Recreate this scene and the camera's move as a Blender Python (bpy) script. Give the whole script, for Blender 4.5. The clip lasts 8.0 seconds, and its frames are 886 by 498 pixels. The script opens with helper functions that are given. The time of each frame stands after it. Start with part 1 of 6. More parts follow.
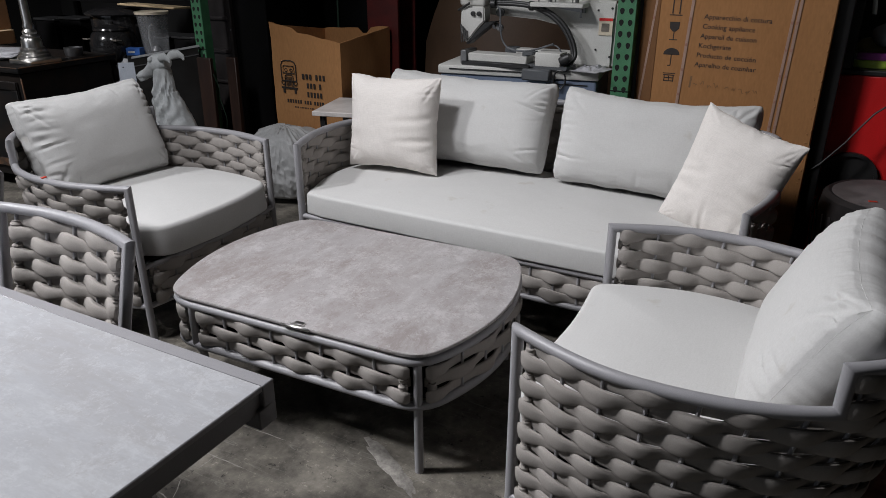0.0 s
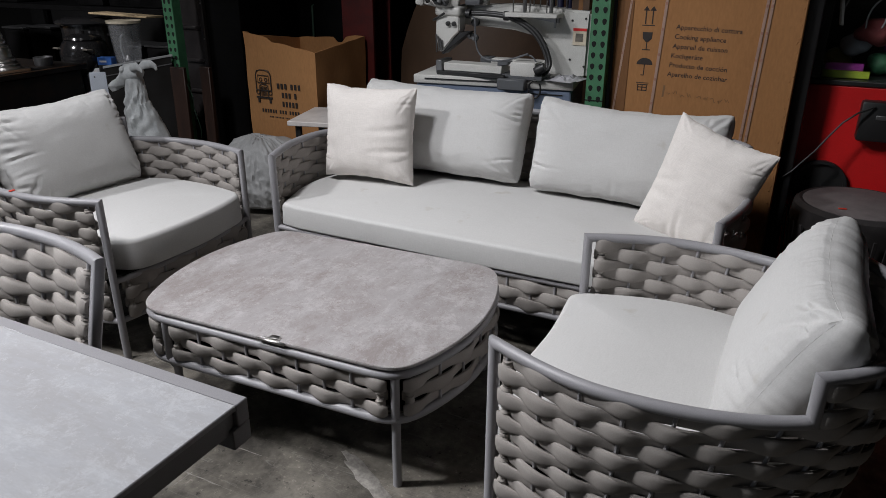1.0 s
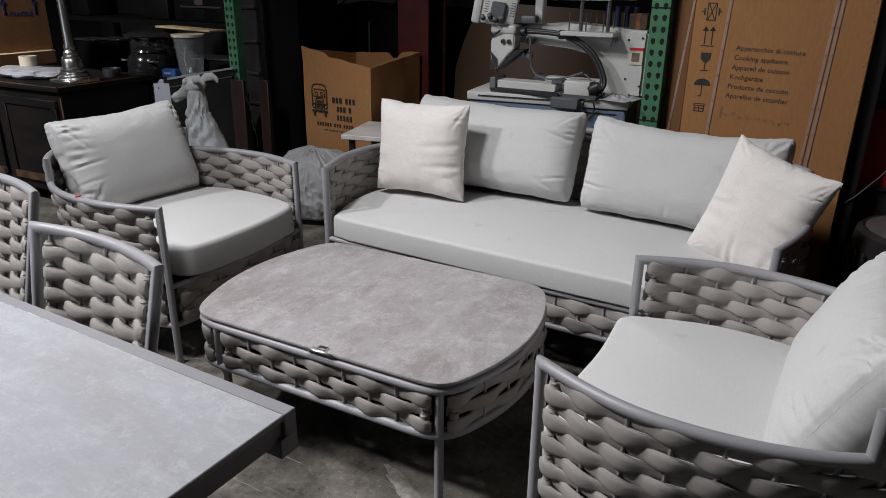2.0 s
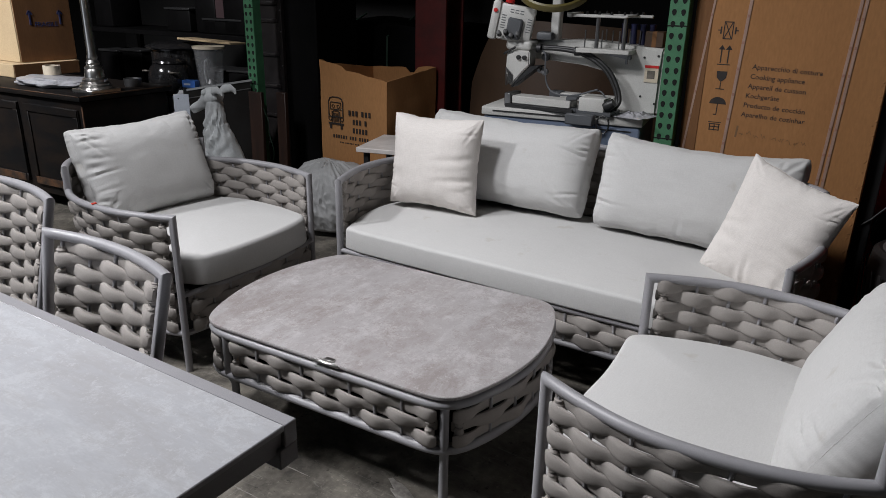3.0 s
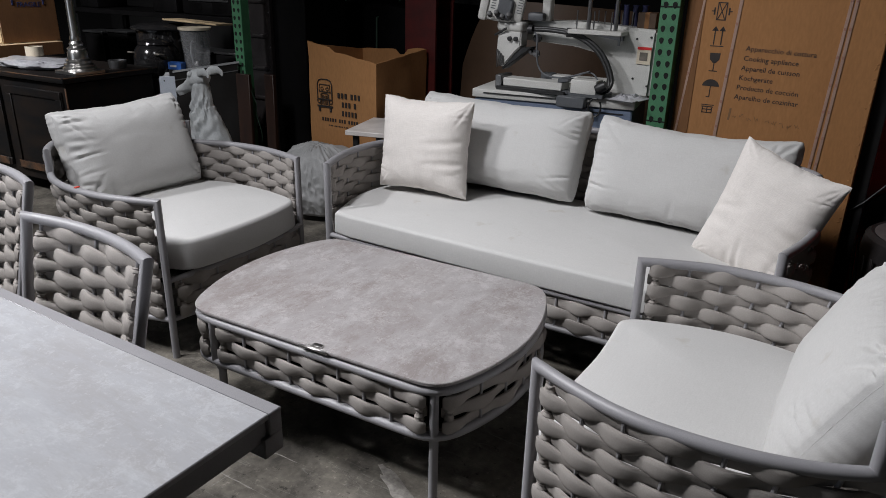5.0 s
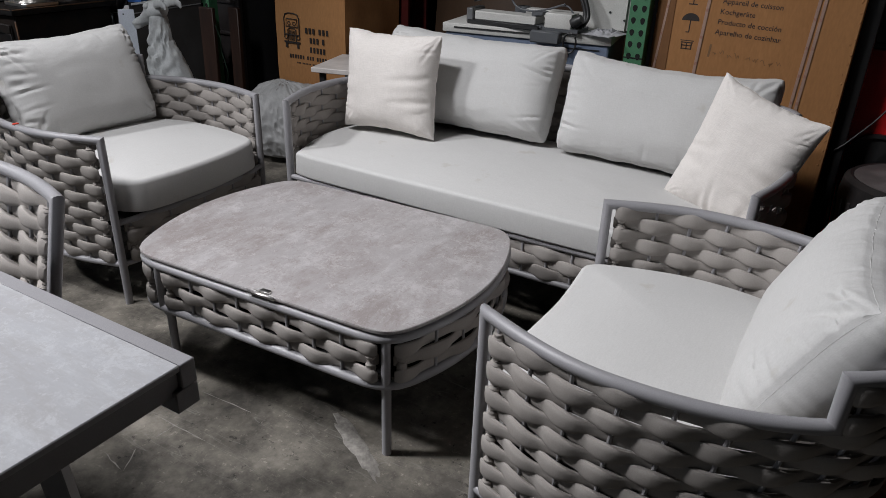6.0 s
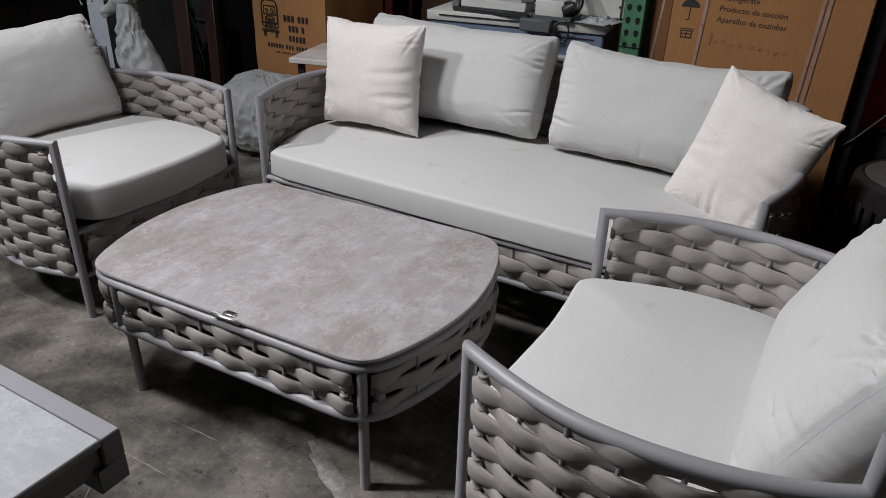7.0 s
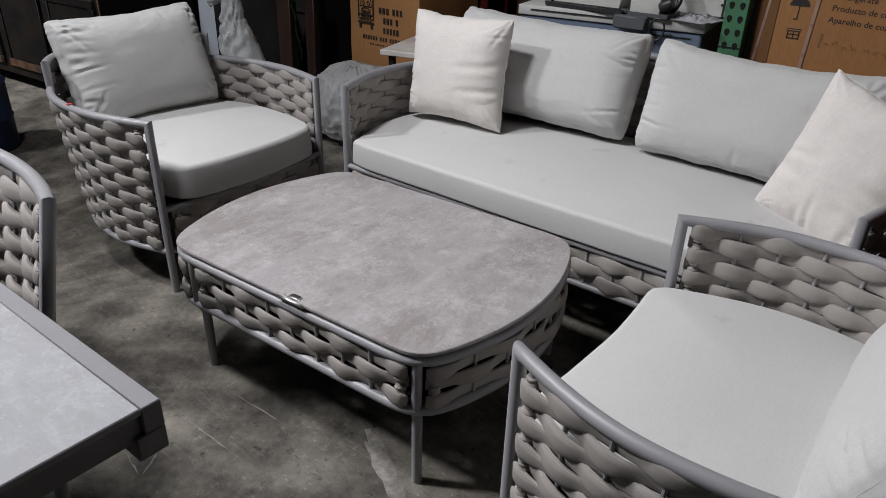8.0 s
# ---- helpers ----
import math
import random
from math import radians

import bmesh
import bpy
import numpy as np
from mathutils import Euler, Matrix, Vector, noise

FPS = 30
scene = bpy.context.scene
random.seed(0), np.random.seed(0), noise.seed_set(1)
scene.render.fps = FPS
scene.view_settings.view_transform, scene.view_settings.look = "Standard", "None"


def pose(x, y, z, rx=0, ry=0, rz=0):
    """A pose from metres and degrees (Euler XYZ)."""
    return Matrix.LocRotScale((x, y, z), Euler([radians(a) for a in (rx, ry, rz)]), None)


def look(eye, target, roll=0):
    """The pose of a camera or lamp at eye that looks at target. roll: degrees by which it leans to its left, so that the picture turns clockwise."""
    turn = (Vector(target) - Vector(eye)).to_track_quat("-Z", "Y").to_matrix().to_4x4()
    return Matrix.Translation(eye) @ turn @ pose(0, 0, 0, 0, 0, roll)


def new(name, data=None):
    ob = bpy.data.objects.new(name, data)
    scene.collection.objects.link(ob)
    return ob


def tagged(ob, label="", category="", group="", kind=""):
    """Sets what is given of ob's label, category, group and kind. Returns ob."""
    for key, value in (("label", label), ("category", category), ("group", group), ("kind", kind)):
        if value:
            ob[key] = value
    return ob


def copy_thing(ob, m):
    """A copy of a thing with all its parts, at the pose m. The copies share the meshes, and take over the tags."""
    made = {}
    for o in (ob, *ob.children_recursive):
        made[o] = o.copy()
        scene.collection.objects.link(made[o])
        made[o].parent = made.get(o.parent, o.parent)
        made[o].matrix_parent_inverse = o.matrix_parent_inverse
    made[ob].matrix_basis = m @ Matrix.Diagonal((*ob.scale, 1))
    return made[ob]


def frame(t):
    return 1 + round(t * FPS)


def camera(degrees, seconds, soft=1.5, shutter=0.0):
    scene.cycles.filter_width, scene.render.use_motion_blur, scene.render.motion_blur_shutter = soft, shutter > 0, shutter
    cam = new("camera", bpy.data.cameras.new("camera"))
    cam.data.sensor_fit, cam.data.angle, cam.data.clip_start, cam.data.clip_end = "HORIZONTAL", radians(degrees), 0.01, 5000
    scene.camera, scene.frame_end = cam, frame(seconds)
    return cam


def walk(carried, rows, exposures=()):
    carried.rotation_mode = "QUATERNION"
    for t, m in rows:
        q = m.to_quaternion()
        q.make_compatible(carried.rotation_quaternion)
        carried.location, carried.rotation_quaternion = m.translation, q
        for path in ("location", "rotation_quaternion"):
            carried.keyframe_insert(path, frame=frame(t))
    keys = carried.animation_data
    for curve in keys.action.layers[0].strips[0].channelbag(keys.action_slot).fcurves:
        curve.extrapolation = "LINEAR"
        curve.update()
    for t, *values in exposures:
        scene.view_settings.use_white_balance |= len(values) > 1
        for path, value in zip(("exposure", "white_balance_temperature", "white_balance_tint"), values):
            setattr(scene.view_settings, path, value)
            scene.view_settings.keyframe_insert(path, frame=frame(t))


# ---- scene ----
cam = camera(64.4, 8.0, soft=0.55)
PATH = [
    (0, (0.845, -1.445, 1.434), (-0.008, 0.188, 0.655), 0.0),
    (0.5, (0.848, -1.427, 1.439), (0.036, 0.233, 0.674), -0.5),
    (1, (0.845, -1.433, 1.445), (0.044, 0.234, 0.684), 0.2),
    (1.5, (0.839, -1.438, 1.451), (-0.019, 0.211, 0.713), 0.2),
    (1.7, (0.838, -1.438, 1.451), (-0.053, 0.195, 0.717), 0.3),
    (2.8, (0.851, -1.43, 1.45), (-0.112, 0.182, 0.762), 1.2),
    (3, (0.856, -1.426, 1.45), (-0.116, 0.182, 0.764), 1.2),
    (3.5, (0.848, -1.412, 1.448), (-0.136, 0.19, 0.765), 0.9),
    (4, (0.835, -1.421, 1.445), (-0.158, 0.174, 0.759), 1.1),
    (4.5, (0.832, -1.419, 1.441), (-0.136, 0.186, 0.743), 1.4),
    (4.7, (0.833, -1.414, 1.441), (-0.123, 0.194, 0.734), 1.4),
    (5.8, (0.884, -1.302, 1.397), (-0.011, 0.283, 0.569), 1.6),
    (6, (0.877, -1.266, 1.387), (-0.002, 0.308, 0.521), 2.0),
    (6.5, (0.821, -1.146, 1.397), (0.013, 0.448, 0.5), 1.9),
    (7, (0.806, -1.083, 1.389), (-0.044, 0.482, 0.48), 1.8),
    (7.5, (0.832, -1.033, 1.381), (-0.133, 0.461, 0.468), 1.9),
    (8, (0.847, -1.029, 1.375), (-0.215, 0.392, 0.452), 1.6),
]
walk(cam, [(t, look(eye, target, roll)) for t, eye, target, roll in PATH], [(0, 0.0), (6, 0.0), (7, -0.03), (8, -0.06)])

# ---- light ----
world = bpy.data.worlds.new("warehouse_air")
scene.world = world
world.use_nodes = True
world.node_tree.nodes["Background"].inputs["Color"].default_value = (0.62, 0.66, 0.72, 1)
world.node_tree.nodes["Background"].inputs["Strength"].default_value = 0.02


def area_lamp(name, eye, target, sx, sy, power, colour, spread=180):
    data = bpy.data.lights.new(name, "AREA")
    data.shape, data.size, data.size_y, data.energy, data.color = "RECTANGLE", sx, sy, power, colour
    data.spread = radians(spread)
    ob = new(name, data)
    ob.matrix_world = look(eye, target)
    return ob


# none in view: the first follows the cast shadows, the others are added fill
LAMPS = [(Vector((-1.45, -0.62, 3.6)), Vector((-0.35, 0.42, 0.4)), 39, 122), (Vector((-3.7, -2.1, 4.15)), Vector((-0.1, -0.05, 0.3)), 28.5, 66),
         (Vector((-4.2, -2.1, 4.15)), Vector((-5.0, 1.5, 1.0)), 52, 60)]
for eye, target, power, spread in LAMPS:
    area_lamp("high_bay_lamp", eye, target, 0.5, 0.35, power, (0.957, 0.957, 0.99), spread)
# soft cool fill added from behind the camera; its door is assumed
area_lamp("added_cool_fill", (-4.0, -6.85, 1.7), (-1.5, 0.5, 0.4), 3.0, 2.8, 26, (0.80, 0.89, 1.0))


# ---- materials ----
def material(name, colour, rough=0.6, metal=0.0, spots=None, scale=6.0, mix=0.35, grain=200.0, bump=0.15,
             bump_scale=None, rand=0.0, spec=0.5, sheen=0.0, stretch=(1, 1, 1), speckle=0.25):
    """Principled material: two scales of noise in the colour, and a fine bump."""
    m = bpy.data.materials.new(name)
    m.use_nodes = True
    nt = m.node_tree
    n, l = nt.nodes, nt.links
    p = n["Principled BSDF"]
    p.inputs["Roughness"].default_value = rough
    p.inputs["Metallic"].default_value = metal
    p.inputs["Specular IOR Level"].default_value = spec
    if sheen:
        p.inputs["Sheen Weight"].default_value = sheen
    tc = n.new("ShaderNodeTexCoord")
    mp = n.new("ShaderNodeMapping")
    mp.inputs["Scale"].default_value = stretch
    l.new(tc.outputs["Object"], mp.inputs["Vector"])
    big = n.new("ShaderNodeTexNoise")
    big.inputs["Scale"].default_value, big.inputs["Detail"].default_value = scale, 6
    big.inputs["Roughness"].default_value = 0.62
    l.new(mp.outputs["Vector"], big.inputs["Vector"])
    ramp = n.new("ShaderNodeValToRGB")
    dark = spots or tuple(c * 0.8 for c in colour)
    ramp.color_ramp.elements[0].position, ramp.color_ramp.elements[1].position = 0.5 - mix / 2, 0.5 + mix / 2
    ramp.color_ramp.elements[0].color, ramp.color_ramp.elements[1].color = (*dark, 1), (*colour, 1)
    l.new(big.outputs["Fac"], ramp.inputs["Fac"])
    fine = n.new("ShaderNodeTexNoise")
    fine.inputs["Scale"].default_value, fine.inputs["Detail"].default_value = grain, 3
    l.new(mp.outputs["Vector"], fine.inputs["Vector"])
    mul = n.new("ShaderNodeMix")
    mul.data_type, mul.blend_type = "RGBA", "OVERLAY"
    mul.inputs["Factor"].default_value = speckle
    l.new(ramp.outputs["Color"], mul.inputs["A"])
    l.new(fine.outputs["Color"], mul.inputs["B"])
    bw = n.new("ShaderNodeRGBToBW")
    l.new(fine.outputs["Color"], bw.inputs["Color"])
    l.new(bw.outputs["Val"], mul.inputs["B"])
    last = mul.outputs["Result"]
    if rand:
        info = n.new("ShaderNodeObjectInfo")
        hsv = n.new("ShaderNodeHueSaturation")
        mr = n.new("ShaderNodeMapRange")
        mr.inputs["To Min"].default_value, mr.inputs["To Max"].default_value = 1 - rand, 1 + rand
        l.new(info.outputs["Random"], mr.inputs["Value"])
        l.new(mr.outputs["Result"], hsv.inputs["Value"])
        l.new(last, hsv.inputs["Color"])
        last = hsv.outputs["Color"]
    l.new(last, p.inputs["Base Color"])
    if bump:
        b = n.new("ShaderNodeBump")
        b.inputs["Strength"].default_value, b.inputs["Distance"].default_value = bump, 0.002
        src = fine
        if bump_scale:
            src = n.new("ShaderNodeTexNoise")
            src.inputs["Scale"].default_value, src.inputs["Detail"].default_value = bump_scale, 4
            l.new(mp.outputs["Vector"], src.inputs["Vector"])
        l.new(src.outputs["Fac"], b.inputs["Height"])
        l.new(b.outputs["Normal"], p.inputs["Normal"])
    return m


def woven(name, colour, rough, threads, strength, spots=None, scale=3.0):
    """Cloth: crossed fine threads in the relief and in the colour."""
    m = material(name, colour, rough, 0, spots, scale, 0.5, threads, 0, spec=0.15, speckle=0.15)
    nt = m.node_tree
    n, l = nt.nodes, nt.links
    tc = n["Texture Coordinate"]
    thread = n.new("ShaderNodeTexNoise")
    thread.inputs["Scale"].default_value, thread.inputs["Detail"].default_value = threads * 2.2, 2
    l.new(tc.outputs["Object"], thread.inputs["Vector"])
    b = n.new("ShaderNodeBump")
    b.inputs["Strength"].default_value, b.inputs["Distance"].default_value = strength, 0.0015
    l.new(thread.outputs["Fac"], b.inputs["Height"])
    soft = n.new("ShaderNodeTexNoise")
    soft.inputs["Scale"].default_value, soft.inputs["Detail"].default_value = 14, 3
    l.new(tc.outputs["Object"], soft.inputs["Vector"])
    b2 = n.new("ShaderNodeBump")
    b2.inputs["Strength"].default_value, b2.inputs["Distance"].default_value = 0.12, 0.012
    l.new(soft.outputs["Fac"], b2.inputs["Height"])
    l.new(b.outputs["Normal"], b2.inputs["Normal"])
    l.new(b2.outputs["Normal"], n["Principled BSDF"].inputs["Normal"])
    return m


def linen(m, pitch, depth, shade):
    """Slubs of crossed yarn: noise drawn out along the width and along the height."""
    nt = m.node_tree
    n, l = nt.nodes, nt.links
    p = n["Principled BSDF"]
    tc = n["Texture Coordinate"]
    total = None
    for stretch in ((1, 1, 0.06), (0.06, 1, 1)):
        mp = n.new("ShaderNodeMapping")
        mp.inputs["Scale"].default_value = stretch
        l.new(tc.outputs["Object"], mp.inputs["Vector"])
        yarn = n.new("ShaderNodeTexNoise")
        yarn.inputs["Scale"].default_value, yarn.inputs["Detail"].default_value = 1 / pitch, 2
        l.new(mp.outputs["Vector"], yarn.inputs["Vector"])
        if total is None:
            total = yarn.outputs["Fac"]
        else:
            add = n.new("ShaderNodeMath")
            add.operation = "ADD"
            l.new(total, add.inputs[0])
            l.new(yarn.outputs["Fac"], add.inputs[1])
            total = add.outputs["Value"]
    r = n.new("ShaderNodeMapRange")
    r.inputs["From Min"].default_value, r.inputs["From Max"].default_value = 0.75, 1.25
    r.inputs["To Min"].default_value, r.inputs["To Max"].default_value = 1 - shade, 1 + shade * 0.6
    l.new(total, r.inputs["Value"])
    mul = n.new("ShaderNodeVectorMath")
    mul.operation = "SCALE"
    l.new(p.inputs["Base Color"].links[0].from_socket, mul.inputs[0])
    l.new(r.outputs["Result"], mul.inputs["Scale"])
    l.new(mul.outputs["Vector"], p.inputs["Base Color"])
    b = n.new("ShaderNodeBump")
    b.inputs["Strength"].default_value, b.inputs["Distance"].default_value = depth, 0.002
    l.new(total, b.inputs["Height"])
    l.new(p.inputs["Normal"].links[0].from_socket, b.inputs["Normal"])
    l.new(b.outputs["Normal"], p.inputs["Normal"])
    return m


FABRIC = woven("cushion_cloth", (0.61, 0.605, 0.595), 0.92, 210, 0.18, (0.585, 0.58, 0.57))
CREAM = woven("cream_cloth", (0.79, 0.75, 0.715), 0.92, 150, 0.5, (0.73, 0.69, 0.655))


def knitted(m, pitch):
    """Fine ribs across the length of a strap, in the relief and faintly in the colour."""
    nt = m.node_tree
    n, l = nt.nodes, nt.links
    p = n["Principled BSDF"]
    tc = n["Texture Coordinate"]
    rib = n.new("ShaderNodeTexWave")
    rib.inputs["Scale"].default_value = 0.314 / pitch
    rib.inputs["Distortion"].default_value, rib.inputs["Detail"].default_value = 0.25, 1
    l.new(tc.outputs["UV"], rib.inputs["Vector"])
    b = n.new("ShaderNodeBump")
    b.inputs["Strength"].default_value, b.inputs["Distance"].default_value = 0.11, 0.0008
    l.new(rib.outputs["Fac"], b.inputs["Height"])
    l.new(p.inputs["Normal"].links[0].from_socket, b.inputs["Normal"])
    l.new(b.outputs["Normal"], p.inputs["Normal"])
    groove = n.new("ShaderNodeMix")
    groove.data_type, groove.blend_type = "RGBA", "MULTIPLY"
    low = n.new("ShaderNodeMapRange")
    low.inputs["To Min"].default_value, low.inputs["To Max"].default_value = 0.08, 0.0
    l.new(rib.outputs["Fac"], low.inputs["Value"])
    l.new(low.outputs["Result"], groove.inputs["Factor"])
    l.new(p.inputs["Base Color"].links[0].from_socket, groove.inputs["A"])
    groove.inputs["B"].default_value = (0.6, 0.58, 0.56, 1)
    l.new(groove.outputs["Result"], p.inputs["Base Color"])
    return m


def stained(m, tint, scale, rare, amount):
    """Scattered small soiled spots with soft edges."""
    nt = m.node_tree
    n, l = nt.nodes, nt.links
    p = n["Principled BSDF"]
    spot = n.new("ShaderNodeTexNoise")
    spot.inputs["Scale"].default_value, spot.inputs["Detail"].default_value = scale, 5
    l.new(n["Texture Coordinate"].outputs["Object"], spot.inputs["Vector"])
    r = n.new("ShaderNodeMapRange")
    r.inputs["From Min"].default_value, r.inputs["From Max"].default_value = rare, rare + 0.08
    r.inputs["To Max"].default_value = amount
    l.new(spot.outputs["Fac"], r.inputs["Value"])
    mix = n.new("ShaderNodeMix")
    mix.data_type = "RGBA"
    l.new(r.outputs["Result"], mix.inputs["Factor"])
    l.new(p.inputs["Base Color"].links[0].from_socket, mix.inputs["A"])
    mix.inputs["B"].default_value = (*tint, 1)
    l.new(mix.outputs["Result"], p.inputs["Base Color"])
    return m


linen(CREAM, 0.0024, 0.22, 0.06)
linen(FABRIC, 0.0022, 0.12, 0.03)
stained(FABRIC, (0.47, 0.44, 0.39), 9.0, 0.66, 0.5)
STRAP = knitted(woven("padded_strap", (0.372, 0.345, 0.323), 0.85, 330, 0.3, (0.315, 0.291, 0.272), 9.0), 0.0019)
PAINT = material("grey_powder_coat", (0.325, 0.32, 0.335), 0.42, 0.0, (0.29, 0.285, 0.30), 12, 0.6, 600, 0.06)


def stone(name, light, mid, brown, rough, streak, speckle, chips, bright=1.22):
    """Ceramic printed like cement: drawn-out clouds, thin trowel streaks, small pale and brown chips."""
    m = material(name, light, rough, 0, mid, 11, 0.3, 120, 0.03, spec=0.4, speckle=speckle, stretch=streak)
    nt = m.node_tree
    n, l = nt.nodes, nt.links
    p = n["Principled BSDF"]
    tc = n["Texture Coordinate"]
    mp = n["Mapping"]

    def layer(colour, scale, detail, roughness, lo, hi, amount, vector, distortion=0.0):
        noise = n.new("ShaderNodeTexNoise")
        noise.inputs["Scale"].default_value, noise.inputs["Detail"].default_value = scale, detail
        noise.inputs["Roughness"].default_value, noise.inputs["Distortion"].default_value = roughness, distortion
        l.new(vector, noise.inputs["Vector"])
        r = n.new("ShaderNodeMapRange")
        r.inputs["From Min"].default_value, r.inputs["From Max"].default_value = lo, hi
        r.inputs["To Max"].default_value = amount
        l.new(noise.outputs["Fac"], r.inputs["Value"])
        mix = n.new("ShaderNodeMix")
        mix.data_type = "RGBA"
        l.new(r.outputs["Result"], mix.inputs["Factor"])
        l.new(p.inputs["Base Color"].links[0].from_socket, mix.inputs["A"])
        mix.inputs["B"].default_value = (*colour, 1)
        l.new(mix.outputs["Result"], p.inputs["Base Color"])

    pale = [min(1, c * bright) for c in light]
    layer(brown, 2.6, 12, 0.78, 0.45, 0.58, 0.85, mp.outputs["Vector"], 0.2)
    layer(mid, 13, 10, 0.78, 0.48, 0.56, 0.6, mp.outputs["Vector"], 0.3)
    layer(pale, 8, 14, 0.88, 0.52, 0.58, 0.55, tc.outputs["Object"], 0.15)
    layer(brown, 20, 12, 0.86, 0.53, 0.60, 0.75, tc.outputs["Object"], 0.1)
    layer(pale, 40, 8, 0.8, 0.57, 0.62, 0.6, tc.outputs["Object"], 0.0)
    layer(chips, 60, 6, 0.75, 0.60, 0.64, 0.5, tc.outputs["Object"], 0.0)
    return m


TOP_WARM = stone("warm_ceramic", (0.432, 0.415, 0.418), (0.350, 0.329, 0.330), (0.262, 0.230, 0.221), 0.42, (1.9, 0.8, 1), 0.2, (0.20, 0.16, 0.145))
TOP_COOL = stone("cool_ceramic", (0.505, 0.515, 0.535), (0.435, 0.442, 0.466), (0.395, 0.388, 0.398), 0.38, (0.7, 2.6, 1), 0.15, (0.42, 0.425, 0.455), 1.12)
CARD = material("cardboard", (0.385, 0.185, 0.068), 0.85, 0, (0.335, 0.155, 0.055), 5, 0.6, 120, 0.1, stretch=(1, 1, 0.3))
CARD_BOX = material("orange_cardboard", (0.47, 0.235, 0.09), 0.85, 0, (0.42, 0.20, 0.075), 5, 0.6, 120, 0.1, stretch=(1, 1, 0.3))
CARD_DARK = material("brown_board", (0.085, 0.05, 0.03), 0.5, 0, (0.055, 0.033, 0.02), 3, 0.5, 120, 0.1)
# darker brown; on the sideboard cartons it paints the shaded side
CARD_MID = material("darker_brown_cardboard", (0.21, 0.095, 0.034), 0.85, 0, (0.13, 0.058, 0.022), 5, 0.5, 120, 0.1, stretch=(1, 1, 0.3))
CARD_PALE = material("pale_cardboard", (0.43, 0.325, 0.195), 0.85, 0, (0.36, 0.265, 0.155), 5, 0.6, 120, 0.1)
INK = material("black_ink", (0.022, 0.018, 0.017), 0.7, 0, (0.04, 0.03, 0.025), 22, 0.4, bump=0)
INK_BLUE = material("blue_ink", (0.03, 0.04, 0.13), 0.7, bump=0)
PENCIL = material("faint_pen", (0.24, 0.135, 0.065), 0.8, bump=0)
PRINT_DOT = material("faded_red_print", (0.36, 0.19, 0.14), 0.6, bump=0)
STRAPPING = material("pale_strapping", (0.42, 0.28, 0.215), 0.5, 0, (0.33, 0.21, 0.16), 14, 0.5, 300, 0.1)
BLACK_WOOD = material("worn_black_wood", (0.004, 0.004, 0.0045), 0.6, 0, (0.012, 0.008, 0.006), 9, 0.2, 80, 0.3, stretch=(0.4, 1, 1), spec=0.25)
RUST = material("rubbed_wood", (0.11, 0.05, 0.02), 0.7, 0, (0.02, 0.014, 0.01), 14, 0.25, 100, 0.3)
GREEN = material("green_rack_enamel", (0.07, 0.22, 0.11), 0.5, 0, (0.045, 0.15, 0.075), 9, 0.4, 200, 0.15)
DARK_GREEN = material("faded_green_cord", (0.03, 0.07, 0.045), 0.7)
HOLE = material("hole_dark", (0.006, 0.007, 0.006), 0.9, bump=0)
WHITE = material("white_enamel", (0.60, 0.595, 0.57), 0.4, 0, (0.47, 0.465, 0.44), 6, 0.5, 200, 0.08)
BLUEGREY = material("blue_grey_enamel", (0.17, 0.21, 0.30), 0.45, 0, (0.14, 0.18, 0.25), 6, 0.5, 200, 0.08)
BLACK = material("black_plastic", (0.012, 0.012, 0.013), 0.45, 0, (0.02, 0.02, 0.02), 8, 0.4, 150, 0.15)
STEEL = material("bright_steel", (0.82, 0.80, 0.78), 0.30, 1.0, (0.6, 0.59, 0.57), 16, 0.5, 300, 0.08)
DULL_STEEL = material("dull_steel", (0.32, 0.32, 0.33), 0.45, 1.0, (0.2, 0.2, 0.2), 10, 0.5, 200, 0.15)
RED = material("red_enamel", (0.70, 0.012, 0.014), 0.45, 0, (0.5, 0.012, 0.012), 5, 0.6, 200, 0.06)
RED_DARK = material("dull_red_paint", (0.115, 0.007, 0.005), 0.6, 0, (0.05, 0.005, 0.004), 7, 0.4, 150, 0.2)
BROWN_WOOD = material("stained_wood", (0.045, 0.019, 0.011), 0.5, 0, (0.010, 0.005, 0.004), 9, 0.4, 120, 0.3, stretch=(1, 1, 0.2))
STATUE = material("weathered_plaster", (0.60, 0.62, 0.62), 0.8, 0, (0.46, 0.48, 0.49), 16, 0.35, 120, 0.4)
GREYPANEL = material("grey_sheet_metal", (0.42, 0.45, 0.50), 0.5, 0, (0.33, 0.36, 0.41), 5, 0.5, 200, 0.08)
GREYDARK = material("dark_sheet_metal", (0.10, 0.105, 0.115), 0.5, 0, (0.07, 0.075, 0.08), 5, 0.5, 200, 0.08)
BAG = material("grey_dust_cover", (0.46, 0.46, 0.46), 0.55, 0, (0.33, 0.335, 0.335), 6, 0.5, 150, 0.3, bump_scale=18)
MARBLE = material("pale_marble", (0.82, 0.78, 0.75), 0.4, 0, (0.62, 0.58, 0.55), 8, 0.35, 200, 0.05)
RUBBER = material("dark_wicker", (0.035, 0.03, 0.03), 0.75, 0, (0.02, 0.018, 0.018), 20, 0.4, 200, 0.4)
STOOLTOP = material("brown_grey_felt", (0.17, 0.148, 0.146), 0.9, 0, (0.11, 0.095, 0.095), 12, 0.5, 300, 0.3)
# near black: the hall's deep shade is put into this colour
WALLMAT = material("shade_black_blockwork", (0.016, 0.0155, 0.0155), 0.9, 0, (0.011, 0.011, 0.011), 2, 0.5, 40, 0.3)
